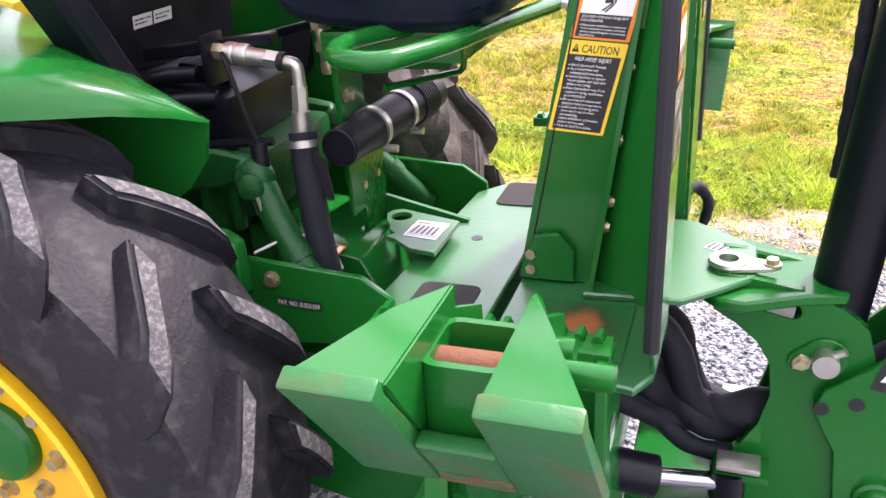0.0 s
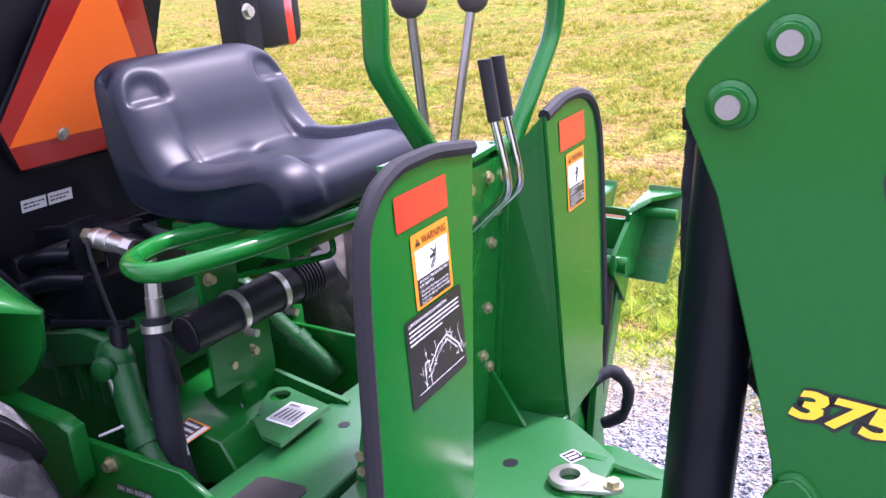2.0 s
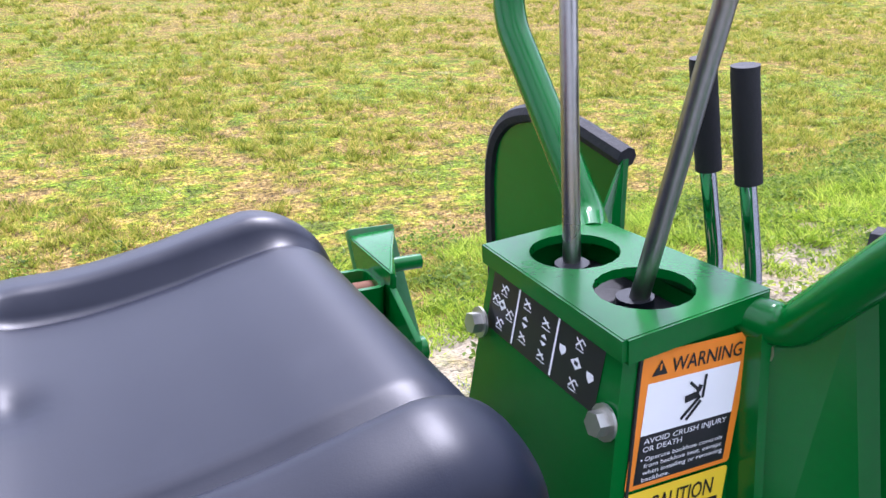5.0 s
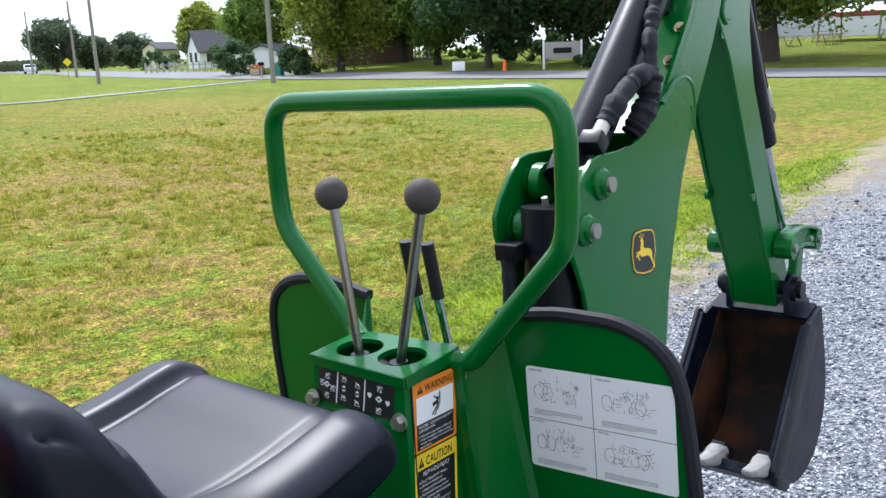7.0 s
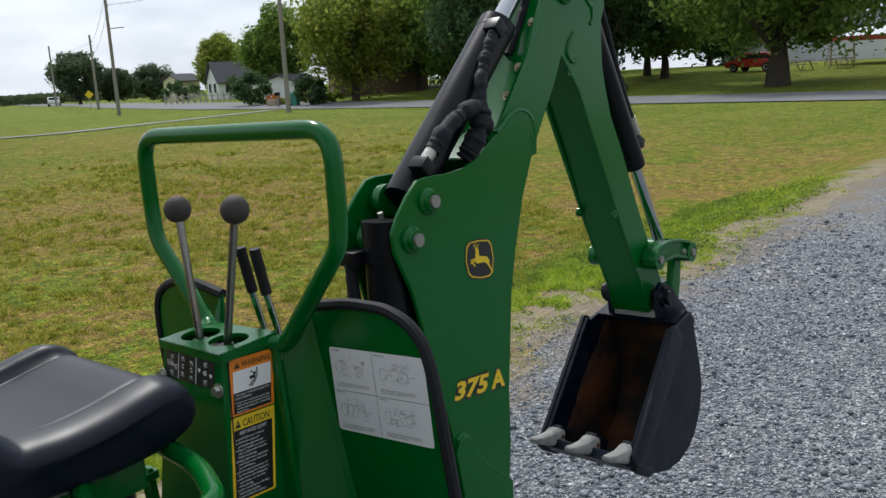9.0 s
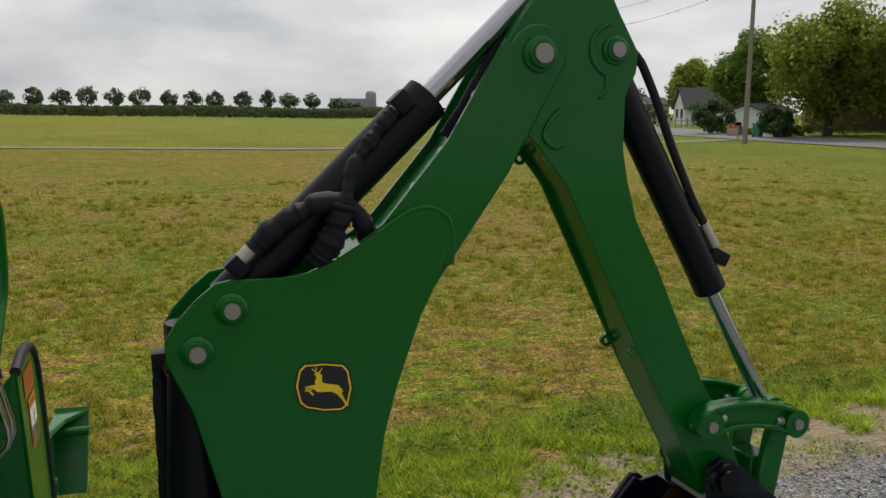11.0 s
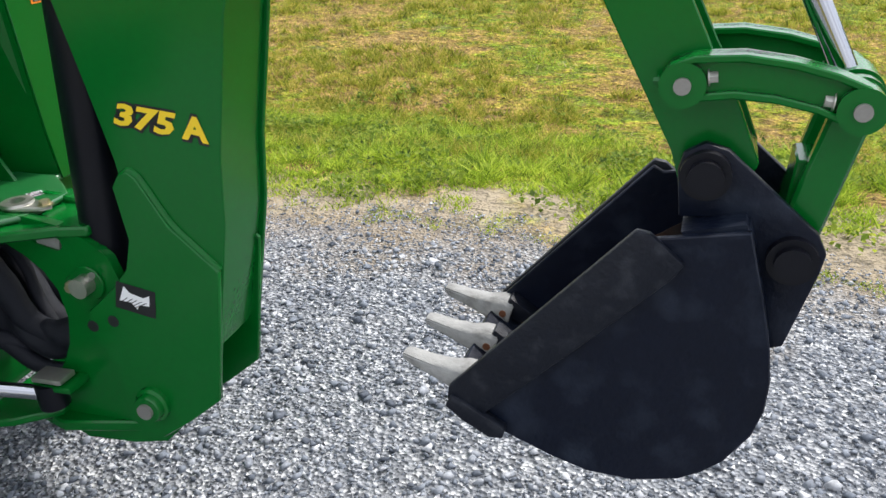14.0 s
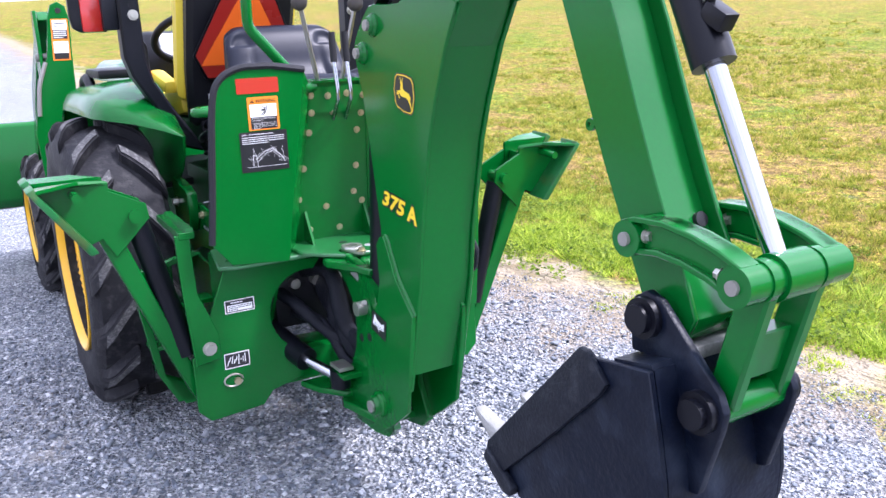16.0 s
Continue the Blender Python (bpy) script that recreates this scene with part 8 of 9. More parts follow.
def window(parent, c, w, h, d, mat=SIDING):
    """A framed pane standing on a wall; d: the way the wall faces, in the house's own axes."""
    ax = "x" if abs(d[0]) > 0.5 else "y"
    c, d = Vector(c), Vector(d)
    s = (0.08, w + 0.2, h + 0.2) if ax == "x" else (w + 0.2, 0.08, h + 0.2)
    g = (0.10, w, h) if ax == "x" else (w, 0.10, h)
    wo = piece("window", box(c, s, bevel=0.01), mat, parent)
    piece("pane", box(c + d * 0.01, g), PANE, wo)
    return wo


def house(x, y, turn, length, depth, eave, peak, wall, label, dz=0.0, front=(), side=(), name="house"):
    """Gabled along its own x axis."""
    ob = bare(name, label, "house", (x, y, gz(x, y) + dz), turn)
    hl, hd = length / 2, depth / 2
    piece("wall", prism([(-hd, -0.8), (hd, -0.8), (hd, eave), (0, peak - 0.12), (-hd, eave)], "x", -hl, hl), wall, ob)
    for s in (-1, 1):
        n = Vector((0, s * (peak - eave), hd)).normalized()
        a, b = Vector((0, 0, peak)), Vector((0, s * (hd + 0.4), eave - 0.4 * (peak - eave) / hd))
        bm = bmesh.new()
        pts = [Vector((sx * (hl + 0.35), p.y, p.z)) + n * k for sx in (-1, 1) for p in (a, b) for k in (0.0, 0.16)]
        put(bm, pts, [(0, 2, 6, 4), (1, 5, 7, 3), (0, 1, 3, 2), (4, 6, 7, 5), (2, 3, 7, 6), (0, 4, 5, 1)])
        bmesh.ops.recalc_face_normals(bm, faces=bm.faces)
        piece("roof", bm, SHINGLE, ob)
    for u, z, w, h in front:
        window(ob, (u, -hd - 0.02, z), w, h, (0, -1, 0))
    for u, z, w, h in side:
        window(ob, (-hl - 0.02, u, z), w, h, (-1, 0, 0))
    return ob


wh = house(71.2, 94.4, -15, 7.5, 4.2, 2.5, 4.8, SIDING, "white sided house with a steep grey roof", front=((-2.4, 1.4, 0.9, 1.1), (0, 1.4, 0.9, 1.1), (2.4, 1.4, 0.9, 1.1)), side=((-0.9, 1.5, 0.8, 1.2), (0.9, 1.5, 0.8, 1.2)))
house(63.0, 73.8, 20, 6, 4, 1.7, 2.4, SIDING, "low white sided house behind dark bushes", front=((-1.6, 1.0, 0.8, 0.8), (1.6, 1.0, 0.8, 0.8)))
house(82.2, 125.0, 10, 4.6, 3.6, 3.3, 4.3, CREAM, "cream sided house with a low grey roof", dz=-0.2, front=((-1.2, 1.6, 0.8, 1.1), (1.2, 1.6, 0.8, 1.1)), side=((0, 2.2, 0.8, 1.1),))
bh = house(65, 63, 49, 19, 9, 3.2, 6.0, BROWNWALL, "brown brick house in deep shade under trees", front=((-6, 1.7, 1.3, 1.4), (-2, 1.7, 1.3, 1.4), (5.5, 1.7, 1.3, 1.4)))
for i in range(6):
    piece("porch_post", box((-8 + i * 3.0, -6.2, 1.4), (0.18, 0.18, 2.9), bevel=0.01), SIDING, bh, "white painted porch post")
piece("porch_roof", box((-0.5, -5.6, 2.95), (17, 2.4, 0.18), (-6, 0, 0), bevel=0.02), SHINGLE, bh)
piece("porch_floor", box((-0.5, -5.6, 0.1), (17, 2.2, 0.5), bevel=0.02), CONCRETE, bh)
store = house(92, 22, 78, 26, 9, 3.1, 4.4, SIDING, "white roadside store with windows and signs", front=((-9, 1.5, 1.6, 1.5), (-5, 1.5, 1.6, 1.5), (3, 1.5, 2.2, 1.5), (8, 1.5, 1.6, 1.5)), name="store")
piece("door", box((-1.5, -4.55, 1.05), (1.1, 0.1, 2.1), bevel=0.01), PLASTIC, store, "dark store door")
piece("sign_board", box((0.8, -4.56, 2.4), (1.5, 0.12, 1.0), bevel=0.01), RED, store, "plain red sign board")

# farm far behind the corn
silo = bare("silo", "tall grey concrete farm silo with a domed top", "silo", (81.5, 318, gz(81, 318)))
piece("shaft", lathe([(2.1, 0), (2.1, 7.6), (2.05, 7.7)], (0, 0, 0), (0, 0, 1), 24), SILO, silo)
piece("dome", lathe([(2.1, 7.6), (1.9, 8.5), (1.2, 9.1), (0.1, 9.3)], (0, 0, 0), (0, 0, 1), 24), SILO, silo)
house(73, 312, -8, 16, 9, 3.0, 6.0, SILO, "grey farm barn beside the silo", name="barn")
house(92, 309, 10, 9, 7, 2.4, 4.4, SIDING, "pale farmhouse among trees", name="farmhouse")

# trees
TREES = [
    (63.6, 76.6, 10.2, 7.2, 1.7, LEAF, "tall leafy green tree beside the white house", 11, 6500, .26, "round"),
    (50.8, 51.1, 9.7, 9.2, 2.0, LEAF_YELLOW, "broad yellow-green tree on a mown verge", 12, 7500, .22, "round"),
    (60.5, 52.5, 9.4, 7.6, 2.2, LEAF_DARK, "dark green tree shading a brown house", 13, 6500, .26, "round"),
    (55.5, 44.5, 11.0, 8.5, 1.9, LEAF, "dense green tree with low branches", 14, 6500, .26, "round"),
    (51.0, 36.0, 11.5, 9.0, 1.5, LEAF_DARK, "dark dense tree with drooping low branches", 15, 7500, .24, "round"),
    (56.0, 31.0, 12.0, 10.0, 2.0, LEAF_DARK, "large dark tree behind the road", 16, 6500, .26, "round"),
    (63.0, 29.0, 11.0, 9.0, 2.4, LEAF, "green tree behind the road sign", 17, 5500, .26, "round"),
    (53.0, 16.8, 11.5, 13.0, 3.0, LEAF, "wide old shade tree with a thick dark trunk", 18, 9500, .24, "round"),
    (64.8, 9.6, 11.0, 11.5, 3.2, LEAF_DARK, "dark shade tree beside a parked white car", 19, 6500, .26, "round"),
    (68.0, 33.0, 11.0, 9.0, 2.4, LEAF_DARK, "dark tree behind the shade trees", 20, 4500, .30, "round"),
    (84.6, 117.4, 10.2, 7.6, 1.2, LEAF_YELLOW, "yellow-green tree between two houses", 21, 4200, .32, "round"),
    (77.5, 138.0, 5.6, 6.5, 0.9, LEAF_HAZED, "round dark tree by the far road", 22, 4200, .32, "round"),
    (70.9, 138.1, 9.0, 7.6, 0.9, LEAF_HAZED, "round dark tree along the far road", 23, 4200, .32, "round"),
    (92.0, 150.0, 6.6, 8.0, 0.8, LEAF_HAZED, "low dark tree behind the cream house", 24, 2600, .34, "round"),
    (73.0, 60.0, 9.5, 9.0, 2.4, LEAF, "tall tree behind the brown house", 25, 4500, .32, "round"),
    (80.0, 45.0, 12.0, 11.0, 2.0, LEAF_DARK, "tall dark tree far behind the verge", 26, 4500, .34, "round"),
    (88.0, 36.0, 12.0, 12.0, 1.5, LEAF_DARK, "dark tree closing the view by the store", 27, 4000, .36, "round"),
]
for x, y, h, w, clear, mat, label, seed, n, size, shape in TREES:
    tree(x, y, h, w, clear * 0.8, mat, label, seed, int(n * 2.7), size * 0.80, 70, trunk=0.62 if seed == 18 else 0.30, shape=shape)
rnd = random.Random(5)
for i in range(17):
    tree(-75 + i * 8.2 + rnd.uniform(-0.5, 0.5), 302 + rnd.uniform(-3, 3), rnd.uniform(7.2, 8.4), rnd.uniform(5.4, 6.6), 2.2, LEAF_HAZED, "small round tree in a row behind the corn", 60 + i, 900, 0.40, lobes=30, trunk=0.2, group="row of trees behind the corn", dz=0.3)
for x, y, h in ((66, 305, 6.5), (70, 300, 5.0), (86, 300, 6.0), (98, 306, 7.5)):
    tree(x, y, h, 6.5, 0.8, LEAF_DARK, "dark tree round the far farm", int(x * 3), 500, 0.5, lobes=18, trunk=0.2)

# bushes and garden
bush(48.3, 62.3, 2.9, 5.2, LEAF_DARK, "large dark evergreen bush beside a driveway", 31, 2600)
bush(47.0, 52.5, 2.5, 3.4, LEAF_DARK, "dark rounded bush behind the road", 32, 1800)
bush(70, 107, 2.6, 7.0, LEAF_DARK, "dark reddish hedge by the white house", 33, 1400, 0.2)
bush(63, 82, 1.6, 2.6, LEAF, "green garden bush by the house", 34, 900)
bush(50.0, 56.0, 1.1, 2.2, LEAF, "low green shrub in a garden bed", 35, 700)
bush(49.8, 53.0, 0.9, 2.0, LEAF_YELLOW, "low yellowish shrub in a garden bed", 36, 700)
bush(51.2, 27.4, 1.3, 3.0, LEAF_DARK, "low clipped bush below the white sign", 37, 1200)
bush(58, 37, 1.6, 7.0, LEAF_DARK, "dark hedge under the trees", 38, 1800, 0.18)
bush(66, 42, 2.2, 9.0, LEAF_DARK, "dark undergrowth behind the trees", 39, 2200, 0.22)
bush(62, 46, 1.2, 5.0, LEAF, "green shrubs beside the porch", 40, 1200, 0.16)
for i, (x, y) in enumerate(((49.2, 60.4), (50.0, 58.6), (48.4, 57.6))):
    bush(x, y, 0.6, 1.6, LEAF_YELLOW if i else LEAF, "low flowering plants in a garden bed", 50 + i, 500, 0.1)


def picket_fence(p, q, n):
    p, q = Vector(p), Vector(q)
    ob = bare("picket_fence", "weathered grey picket fence beside a garden", "fence", (p.x, p.y, gz(p.x, p.y)))
    d = q - p
    for z in (0.35, 0.85):
        piece("rail", tube([(0, 0, z), (d.x, d.y, z)], 0.045, 6), FENCEWOOD, ob)
    for i in range(n):
        f = i / (n - 1)
        piece("picket", box((d.x * f, d.y * f, 0.55), (0.16, 0.10, 1.3), (0, 0, 30), bevel=0.01), FENCEWOOD, ob)
    return ob


picket_fence((53.5, 84.5, 0), (59.5, 77.5, 0), 15)


def planter(x, y):
    ob = bare("planter_box", "orange-brown wooden planter box with flowers", "planter", (x, y, gz(x, y)), 35)
    piece("box", box((0, 0, 0.3), (2.0, 0.8, 0.6), bevel=0.03), PALEWOOD, ob)
    for k, dx in enumerate((-0.55, 0.55)):
        C, D = crown_points(4 + k, 250, 1.0, 0.55, 0.85, 8, 0.22)
        fl = new("flowers", quads("flowers", C + np.array((dx, 0, 0)), D, 0.09, FLOWERS))
        fl.parent = ob


planter(47.2, 57.5)
bin_ = bare("wheeled_bin", "teal plastic wheeled rubbish bin", "bin", (46.6, 54.0, gz(46.6, 54)), 20)
piece("body", prism([(-0.26, 0), (0.26, 0), (0.33, 1.0), (-0.33, 1.0)], "x", -0.3, 0.3, 0.03), TEAL, bin_)
piece("lid", box((0, 0, 1.05), (0.66, 0.74, 0.08), (4, 0, 0), bevel=0.02), TEAL, bin_)
for s in (-1, 1):
    piece("wheel", cyl((s * 0.31, 0.25, 0.1), (s * 0.26, 0.25, 0.1), 0.1, 12), RUBBER, bin_)
box_ = bare("mailbox", "dark mailbox on a post by the road", "mailbox", (43.6, 52.6, gz(43.6, 52.6)), 10)
piece("post", box((0, 0, 0.5), (0.1, 0.1, 1.0)), FENCEWOOD, box_)
piece("case", prism([(-0.1, 1.0), (0.1, 1.0), (0.1, 1.16)] + arc(0, 1.16, 0.1, 0, 180, 6)[1:-1] + [(-0.1, 1.16)], "x", -0.25, 0.25, 0.01), PLASTIC, box_)

sign = bare("notice_sign", "white-framed sign on two posts behind a bush", "sign", (50.2, 29.4, gz(50.2, 29.4)), -60)
for s in (-1, 1):
    piece("post", box((s * 1.25, 0, 0.9), (0.14, 0.14, 1.9), bevel=0.01), SIDING, sign)
piece("board", box((0, 0, 1.2), (2.3, 0.08, 1.1), bevel=0.01), FENCEWOOD, sign)
piece("lettering", box((0, -0.06, 1.2), (1.2, 0.03, 0.35)), PLASTIC, sign, "dark unreadable lettering bar")
sm = bare("yard_sign", "small white yard sign on the verge", "sign", (46.3, 35.2, gz(46.3, 35.2)), -50)
piece("board", box((0, 0, 0.55), (0.85, 0.04, 0.6), bevel=0.005), WHITE, sm)
for s in (-1, 1):
    piece("stake", cyl((s * 0.3, 0, -0.1), (s * 0.3, 0, 0.3), 0.012, 6), ZINC, sm)
dia = bare("warning_sign", "yellow diamond road sign on a post", "road sign", (46.0, 87.0, gz(46, 87)), -25)
piece("post", box((0, 0, 0.8), (0.07, 0.07, 2.0)), ZINC, dia)
piece("plate", prism([(-0.45, 1.75), (0, 1.3), (0.45, 1.75), (0, 2.2)], "y", -0.08, -0.05), DYELLOW, dia)
hy = bare("hydrant_marker", "small orange marker post on the verge", "marker", (48.6, 33.0, gz(48.6, 33)))
piece("post", lathe([(0.16, 0), (0.14, 0.1), (0.13, 0.6), (0.06, 0.75)], (0, 0, 0), (0, 0, 1), 12), SMV, hy)


def car(x, y, turn, paint, label, tall=1.45):
    ob = bare("car", label, "car", (x, y, gz(x, y)), turn)
    side = [(-2.2, 0.35), (2.2, 0.35), (2.25, 0.75), (1.35, 0.95), (0.7, tall - 0.03), (0.2, tall), (-1.4, tall), (-2.1, 1.0), (-2.25, 0.8)]
    bod = piece("body", prism(side, "y", -0.88, 0.88, 0.09, segs=2), paint, ob)
    for s in (-1, 1):
        piece("window", prism([(-1.75, 1.0), (1.05, 0.98), (0.6, tall - 0.12), (-1.35, tall - 0.1)], "y", s * 0.885, s * 0.875), PANE, bod)
    piece("window", prism([(-0.75, 1.02), (0.75, 1.02), (0.65, tall - 0.1), (-0.65, tall - 0.1)], "x", -2.02, -1.6), PANE, bod)
    for sx in (-1.35, 1.4):
        for s in (-1, 1):
            w = piece("wheel", lathe([(0.2, -0.1), (0.33, -0.1), (0.35, 0), (0.33, 0.1), (0.2, 0.1)], (sx, s * 0.82, 0.35), (0, 1, 0), 20), RUBBER, ob)
            piece("rim", lathe([(0.03, 0.04), (0.21, 0.06), (0.21, -0.06), (0.03, -0.04)], (sx, s * 0.87, 0.35), (0, 1, 0), 16), ZINC, w)
    return ob


car(67.5, 23.5, 80, CARRED, "red car parked beside the store")
car(79.5, 12.2, 85, CARWHITE, "white sport utility car parked by the store", 1.7)
car(66.0, 137.0, 62, CARWHITE, "small white car on the far road", 1.5)


def canopy(x, y):
    ob = bare("picnic_canopy", "red and white canopy on wooden posts over tables", "canopy", (x, y, gz(x, y)), -10)
    for sx in (-1.8, 1.8):
        for sy in (-2.3, 2.3):
            piece("post", tube([(sx * 1.15, sy, -0.2), (sx, sy, 2.1)], 0.07, 8), PALEWOOD, ob)
    bm = bmesh.new()
    put(bm, [(-2.3, -3, 2.0), (2.3, -3, 2.0), (2.3, 3, 2.0), (-2.3, 3, 2.0), (0, -2.2, 2.75), (0, 2.2, 2.75)], [(0, 1, 4), (1, 2, 5, 4), (2, 3, 5), (3, 0, 4, 5), (3, 2, 1, 0)])
    piece("cover", bm, SIDING, ob, "faded white fabric cover", smooth=0)
    for a, b in (((-2.32, -3, 1.95), (-2.32, 3, 1.95)), ((2.32, -3, 1.95), (2.32, 3, 1.95)), ((-2.3, -3.02, 1.95), (2.3, -3.02, 1.95))):
        piece("valance", box(tuple((p + q) / 2 for p, q in zip(a, b)), tuple(max(0.03, abs(p - q)) if k < 2 else 0.3 for k, (p, q) in enumerate(zip(a, b)))), AWNING, ob, "red valance")


canopy(73.0, 16.5)


def picnic_table(x, y, turn):
    ob = bare("picnic_table", "pale wooden picnic table on the grass", "table", (x, y, gz(x, y)), turn, "picnic tables by the store")
    piece("tabletop", box((0, 0, 0.74), (1.8, 0.75, 0.05), bevel=0.01), PALEWOOD, ob)
    for s in (-1, 1):
        piece("bench", box((0, s * 0.65, 0.44), (1.8, 0.26, 0.05), bevel=0.01), PALEWOOD, ob)
        for t in (-1, 1):
            piece("leg", tube([(s * 0.6, t * 0.7, 0), (s * 0.6, t * 0.2, 0.72)], 0.045, 6), PALEWOOD, ob)


for x, y, turn in ((66.5, 19.8, 70), (67.5, 17.2, 78), (71.5, 13.8, 60), (72.5, 19.0, 85)):
    picnic_table(x, y, turn)


# the tall corn at the end of the field
def corn():
    rs = np.random.RandomState(3)
    n = 26000
    x = rs.uniform(-110, 120, n)
    depth = rs.uniform(0, 1, n) ** 1.6 * 14
    y = 203 - 0.06 * x + depth + 1.2 * np.sin(x * 0.21) * rs.uniform(0, 1, n)
    tall = 2.35 + 0.25 * np.sin(x * 0.13) + rs.normal(size=n) * 0.12
    z = ground_z(x, y) + tall * rs.uniform(0.05, 1, n) ** 0.7
    d = np.stack([rs.normal(size=n) * 0.6, -np.ones(n), rs.uniform(-0.2, 0.9, n)], 1)
    ob = new("corn", quads("corn", np.stack([x, y, z], 1), d, 0.42, LEAF_CORN))
    return tagged(ob, "band of tall dull green corn at the field's end", "corn", kind="stuff")


corn()

# ---- grass, straw, weeds and loose stones ----
def value_noise(x, y, cell, seed):
    """Smooth random field over the plan, 0 to 1."""
    rs = np.random.RandomState(seed)
    g = rs.uniform(0, 1, (64, 64))
    u, v = x / cell, y / cell
    i, j = np.floor(u).astype(int), np.floor(v).astype(int)
    fu, fv = u - i, v - j
    fu, fv = fu * fu * (3 - 2 * fu), fv * fv * (3 - 2 * fv)
    at = lambda a, b: g[a % 64, b % 64]
    return (at(i, j) * (1 - fu) + at(i + 1, j) * fu) * (1 - fv) + (at(i, j + 1) * (1 - fu) + at(i + 1, j + 1) * fu) * fv


def blade_material(name, stops, scale):
    m = leaf_material(name, *stops, through=0.5)
    nd = m.node_tree.nodes
    for t in nd:
        if t.bl_idname == "ShaderNodeTexNoise":
            t.inputs["Scale"].default_value = scale
    return m


GRASS = blade_material("grass_blade", ((0.05, 0.10, 0.008), (0.30, 0.44, 0.024), (0.66, 0.72, 0.10)), 9.0)
STUBBLE = blade_material("field_grass", ((0.07, 0.10, 0.010), (0.28, 0.32, 0.026), (0.62, 0.50, 0.13)), 6.0)
STRAW = blade_material("dry_straw", ((0.20, 0.13, 0.05), (0.32, 0.23, 0.10), (0.52, 0.43, 0.23)), 2.0)
WEED = blade_material("weed_leaf", ((0.05, 0.09, 0.010), (0.16, 0.25, 0.02), (0.40, 0.46, 0.06)), 5.0)


def blades(name, x, y, h, w, lean, mat, label, category, seed, lift=0.0):
    rs = np.random.RandomState(seed)
    n = len(x)
    a = rs.uniform(0, 2 * np.pi, n)
    b = rs.uniform(0, 2 * np.pi, n)
    z = ground_z(x, y) + lift
    l = h * lean * rs.uniform(0.3, 1.3, n)
    dx, dy = np.cos(a) * w * 0.5, np.sin(a) * w * 0.5
    V = np.stack([np.stack([x - dx, y - dy, z - 0.01], 1), np.stack([x + dx, y + dy, z - 0.01], 1), np.stack([x + np.cos(b) * l, y + np.sin(b) * l, z + h], 1)], 1).reshape(-1, 3)
    me = bpy.data.meshes.new(name)
    me.vertices.add(3 * n)
    me.vertices.foreach_set("co", V.ravel())
    me.loops.add(3 * n)
    me.loops.foreach_set("vertex_index", np.arange(3 * n, dtype=np.int32))
    me.polygons.add(n)
    me.polygons.foreach_set("loop_start", np.arange(0, 3 * n, 3, dtype=np.int32))
    me.update(calc_edges=True)
    me.materials.append(mat)
    return tagged(new(name, me), label, category, kind="stuff")


def lush(x, y):
    """How green and thick the grass stands: most in the strip beside the drive."""
    d = y - edge_y(x)
    strip_ = smooth(-0.05, 0.55, d) * (1 - smooth(1.7, 2.6, d))
    return strip_


def grow_verge():
    rs = np.random.RandomState(21)
    n = 420000
    x = rs.uniform(-7, 13, n)
    y = edge_y(x) - 0.25 + rs.uniform(0, 1, n) ** 1.1 * 2.9
    keep = 0.55 * value_noise(x, y, 0.33, 1) + 0.45 * value_noise(x, y, 0.09, 2)
    near = 1 - smooth(3.5, 11, np.abs(x - 1.5))
    ok = rs.uniform(0, 1, n) < (0.25 + 0.75 * near) * np.clip((keep - 0.50 + 0.24 * lush(x, y)) * 6.0, 0, 1)
    x, y, keep = x[ok], y[ok], keep[ok]
    n = len(x)
    tuft = np.clip((value_noise(x, y, 0.14, 14) - 0.35) * 2.2, 0, 1)
    h = 0.014 + 0.085 * lush(x, y) * rs.uniform(0.4, 1.1, n) * (0.12 + 0.88 * tuft)
    blades("verge_grass", x, y, h, rs.uniform(0.006, 0.013, n), 1.7, GRASS, "bright green grass tufts along the gravel edge", "grass", 22)


def clumps(rs, cx, cy, per, radius):
    """Blade feet scattered in round clumps about the centres."""
    k = np.repeat(np.arange(len(cx)), per)
    a, q = rs.uniform(0, 2 * np.pi, len(k)), rs.uniform(0, 1, len(k)) ** 0.7 * np.repeat(radius, per)
    return cx[k] + np.cos(a) * q, cy[k] + np.sin(a) * q, k


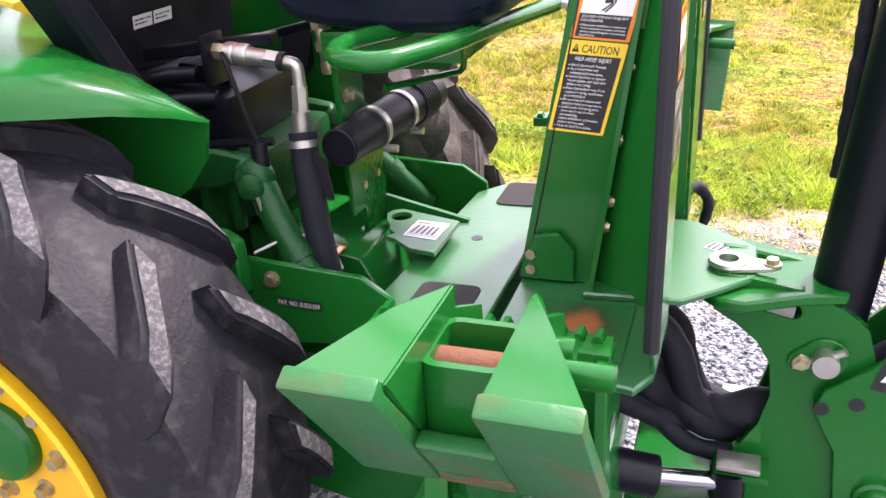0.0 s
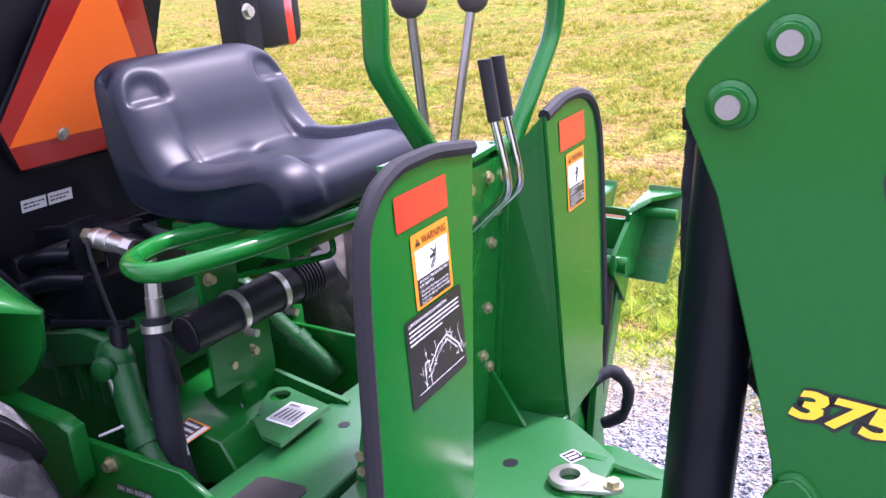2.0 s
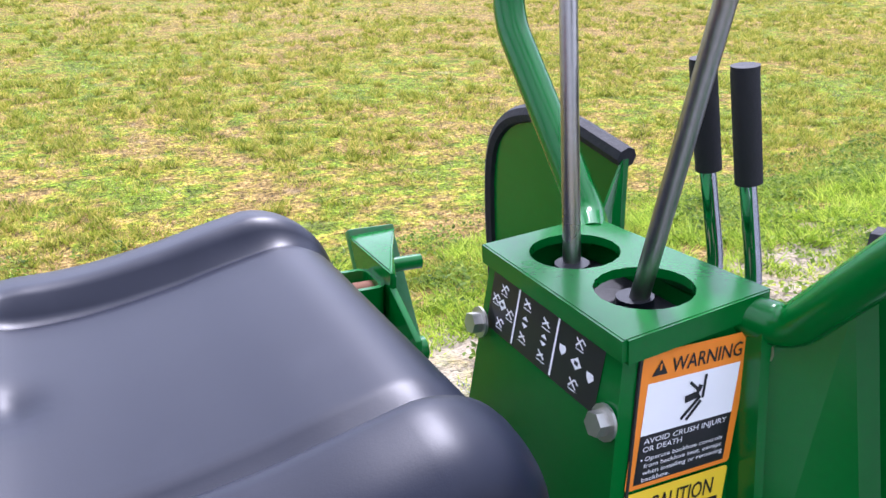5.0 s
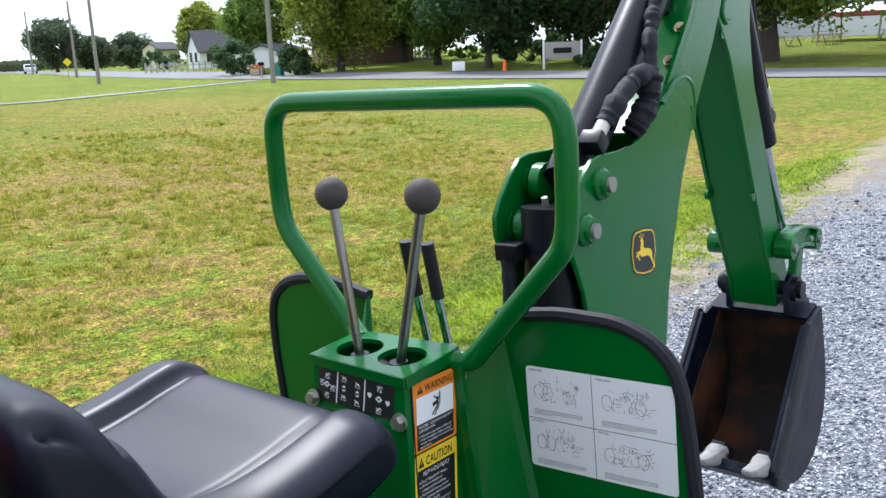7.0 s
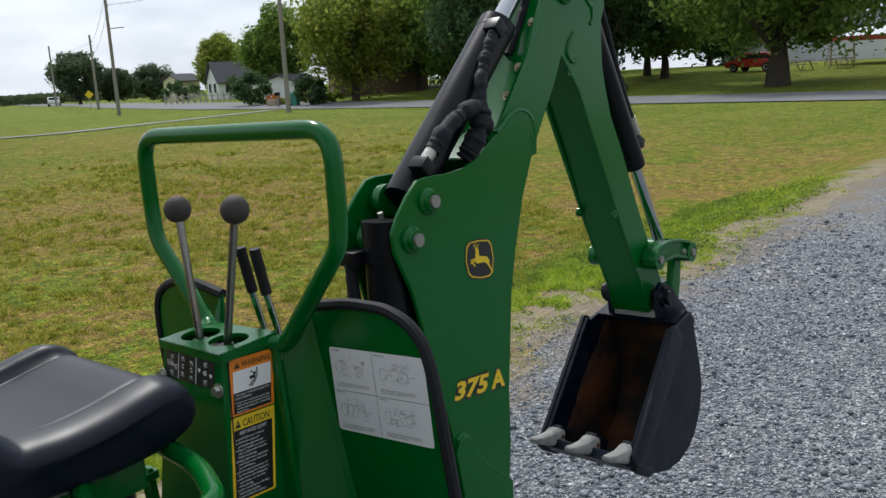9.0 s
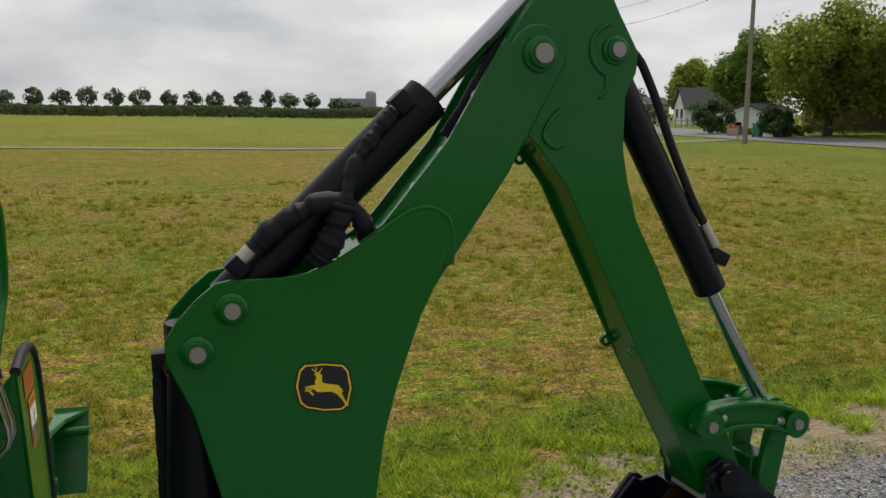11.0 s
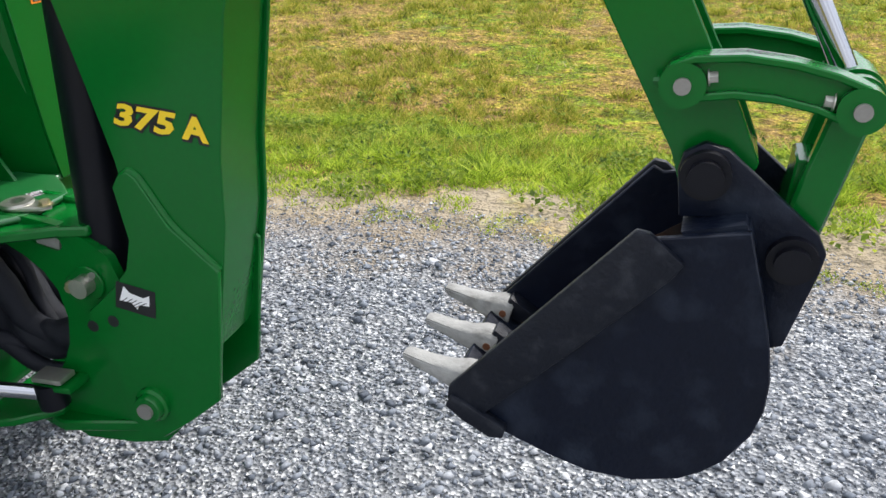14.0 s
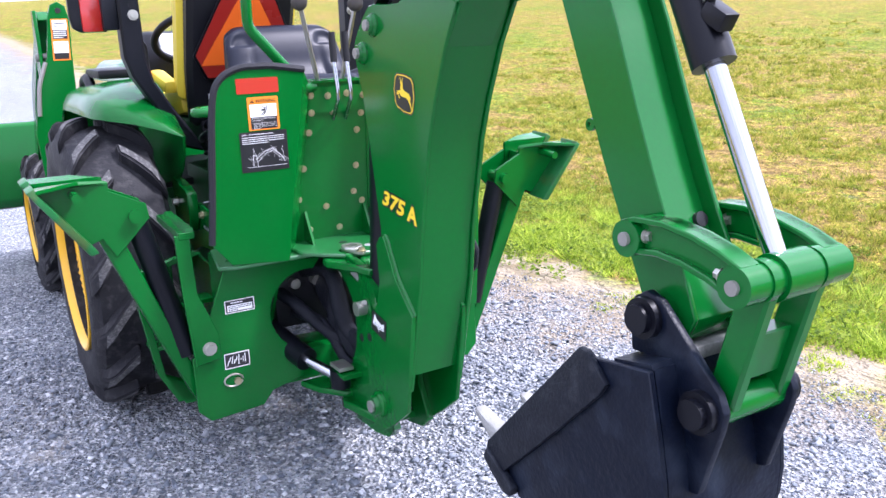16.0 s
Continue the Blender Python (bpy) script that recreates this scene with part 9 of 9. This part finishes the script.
def grow_field():
    rs = np.random.RandomState(31)
    n = 620000
    d = 3.0 + 24 * rs.uniform(0, 1, n) ** 1.7
    side = rs.uniform(-1, 1, n)
    x = 1.5 + side * (6 + d * 1.05)
    y = d
    keep = 0.35 * value_noise(x, y, 0.9, 3) + 0.40 * value_noise(x, y, 0.28, 4) + 0.25 * value_noise(x, y, 0.09, 5)
    ok = rs.uniform(0, 1, n) < np.clip((keep - 0.50) * 8.0, 0.03, 1) * (1 - 0.96 * smooth(9, 27, d)) * (1 - smooth(0.6, 1.0, np.abs(side)))
    x, y, keep = x[ok], y[ok], keep[ok]
    # round tufts, thickest near the drive
    m = 19000
    cy = 2.9 + 23 * rs.uniform(0, 1, m) ** 1.6
    side = rs.uniform(-1, 1, m)
    cx = 1.5 + side * (6 + cy * 1.0)
    ok = value_noise(cx, cy, 1.3, 61) * 0.6 + value_noise(cx, cy, 0.5, 62) * 0.4 > 0.43 + 0.4 * smooth(0.6, 1.0, np.abs(side)) + 0.3 * smooth(15, 26, cy)
    cx, cy = cx[ok], cy[ok]
    tx, ty, k = clumps(rs, cx, cy, 30, rs.uniform(0.03, 0.11, len(cx)))
    rise = rs.uniform(0.03, 0.095, len(cx))[k] * rs.uniform(0.5, 1.1, len(k)) * (0.85 + 0.03 * ty)
    tuft = np.clip((value_noise(x, y, 0.17, 15) - 0.3) * 2.0, 0, 1)
    h = rs.uniform(0.012, 0.04, len(x)) * (0.45 + 1.1 * tuft) * (0.8 + 0.06 * y)
    x, y, h = np.concatenate([x, tx]), np.concatenate([y, ty]), np.concatenate([h, rise])
    n = len(x)
    blades("hay_stubble", x, y, h, rs.uniform(0.005, 0.011, n) * (1 + y / 9), 1.2, STUBBLE, "short mown hay stubble in green clumps", "grass", 32)
    n = 90000
    d = 2.6 + 16 * rs.uniform(0, 1, n) ** 1.6
    x = 1.5 + rs.uniform(-1, 1, n) * (5 + d * 0.7)
    blades("straw", x, d, rs.uniform(0.004, 0.03, n), rs.uniform(0.002, 0.006, n) * (1 + d / 10), 3.0, STRAW, "dry straw lying on the mown field", "straw", 33, 0.008)


def grow_weeds():
    rs = np.random.RandomState(41)
    n = 130000
    x = rs.uniform(-6, 12, n)
    u = rs.uniform(0, 1, n)
    y = edge_y(x) + np.where(u < 0.35, 1.55 + rs.normal(size=n) * 0.22, 0.05 + rs.uniform(0, 1, n) * 2.9)
    keep = 0.5 * value_noise(x, y, 0.55, 8) + 0.5 * value_noise(x, y, 0.14, 9)
    ok = keep > np.where(u < 0.35, 0.44, 0.53)
    x, y, keep = x[ok], y[ok], keep[ok]
    n = len(x)
    z = ground_z(x, y) + 0.012 + rs.uniform(0.0, 1.0, n) * np.clip((keep - 0.4) * 0.32, 0.02, 0.09)
    D = np.stack([rs.normal(size=n) * 0.6, rs.normal(size=n) * 0.6, np.ones(n)], 1)
    tagged(new("weeds", quads("weeds", np.stack([x, y, z], 1), D, 0.015, WEED)), "low broad-leaved green weeds in the grass", "weeds", kind="stuff")


def stone_material():
    m = bpy.data.materials.new("crushed_stone")
    m.use_nodes = True
    n, l = m.node_tree.nodes, m.node_tree.links
    b = n["Principled BSDF"]
    b.inputs["Roughness"].default_value = 0.85
    b.inputs["Specular IOR Level"].default_value = 0.25
    g = n.new("ShaderNodeNewGeometry")
    r = n.new("ShaderNodeValToRGB")
    r.color_ramp.elements[0].position, r.color_ramp.elements[0].color = 0.0, (0.085, 0.097, 0.118, 1)
    r.color_ramp.elements[1].position, r.color_ramp.elements[1].color = 1.0, (0.66, 0.67, 0.68, 1)
    for p, c in ((0.3, (0.17, 0.19, 0.22)), (0.65, (0.27, 0.29, 0.32)), (0.88, (0.41, 0.42, 0.44))):
        r.color_ramp.elements.new(p).color = (*c, 1)
    l.new(g.outputs["Random Per Island"], r.inputs["Fac"])
    co = n.new("ShaderNodeTexCoord")
    t = n.new("ShaderNodeTexNoise")
    t.inputs["Scale"].default_value, t.inputs["Detail"].default_value = 140.0, 3.0
    l.new(co.outputs["Object"], t.inputs["Vector"])
    mx = n.new("ShaderNodeMixRGB")
    mx.blend_type = "OVERLAY"
    mx.inputs["Fac"].default_value = 0.45
    l.new(r.outputs["Color"], mx.inputs["Color1"])
    l.new(t.outputs["Fac"], mx.inputs["Color2"])
    l.new(mx.outputs["Color"], b.inputs["Base Color"])
    return m


def stones():
    rs = np.random.RandomState(51)
    n = 240000
    x = rs.uniform(-2.2, 9.5, n)
    y = rs.uniform(-2.3, 2.3, n)
    d = edge_y(x) - y
    thin = np.clip(1 - 0.60 * smooth(3.4, 6.5, x) - 0.38 * smooth(6.5, 9.5, x) - 0.6 * smooth(0.2, 2.2, -x), 0, 1) * np.where(d > 0, 1 - 0.35 * (1 - smooth(0, 0.5, d)) * (value_noise(x, y, 0.3, 12) > 0.5), np.clip(0.03 + d * 0.5, 0, 1))
    ok = rs.uniform(0, 1, n) < thin
    x, y = x[ok], y[ok]
    n = len(x)
    rim = 1 - smooth(0.05, 0.55, edge_y(x) - y)
    r = np.clip(np.exp(rs.normal(size=n) * 0.48) * 0.0055, 0.0026, 0.019) * (1 - 0.42 * rim) * (1 + 0.45 * smooth(4.0, 8.0, x))
    S = rs.uniform(0.7, 1.35, (n, 6, 1)) * r[:, None, None]
    base = np.array([(1, 0, 0), (0, 1, 0), (-1, 0, 0), (0, -1, 0), (0.2, 0.1, 0.50), (0, 0, -0.5)], float)[None] * S
    base += rs.normal(size=(n, 6, 3)) * r[:, None, None] * 0.30
    a = rs.uniform(0, 6.28, n)
    ca, sa = np.cos(a)[:, None], np.sin(a)[:, None]
    V = np.stack([base[..., 0] * ca - base[..., 1] * sa + x[:, None], base[..., 0] * sa + base[..., 1] * ca + y[:, None], base[..., 2] + (ground_z(x, y) + 0.012 + r * (rs.uniform(-0.15, 0.45, n) - 0.25 * rim))[:, None]], -1)
    tri = np.array([(0, 1, 4), (1, 2, 4), (2, 3, 4), (3, 0, 4), (1, 0, 5), (2, 1, 5), (3, 2, 5), (0, 3, 5)])
    F = (tri[None] + (np.arange(n) * 6)[:, None, None]).reshape(-1)
    me = bpy.data.meshes.new("loose_stones")
    me.vertices.add(6 * n)
    me.vertices.foreach_set("co", V.ravel())
    me.loops.add(len(F))
    me.loops.foreach_set("vertex_index", F.astype(np.int32))
    me.polygons.add(len(F) // 3)
    me.polygons.foreach_set("loop_start", np.arange(0, len(F), 3, dtype=np.int32))
    me.update(calc_edges=True)
    me.materials.append(stone_material())
    tagged(new("loose_stones", me), "loose blue-grey crushed stones on the drive", "gravel", kind="stuff")


grow_verge()
grow_field()
grow_weeds()
stones()
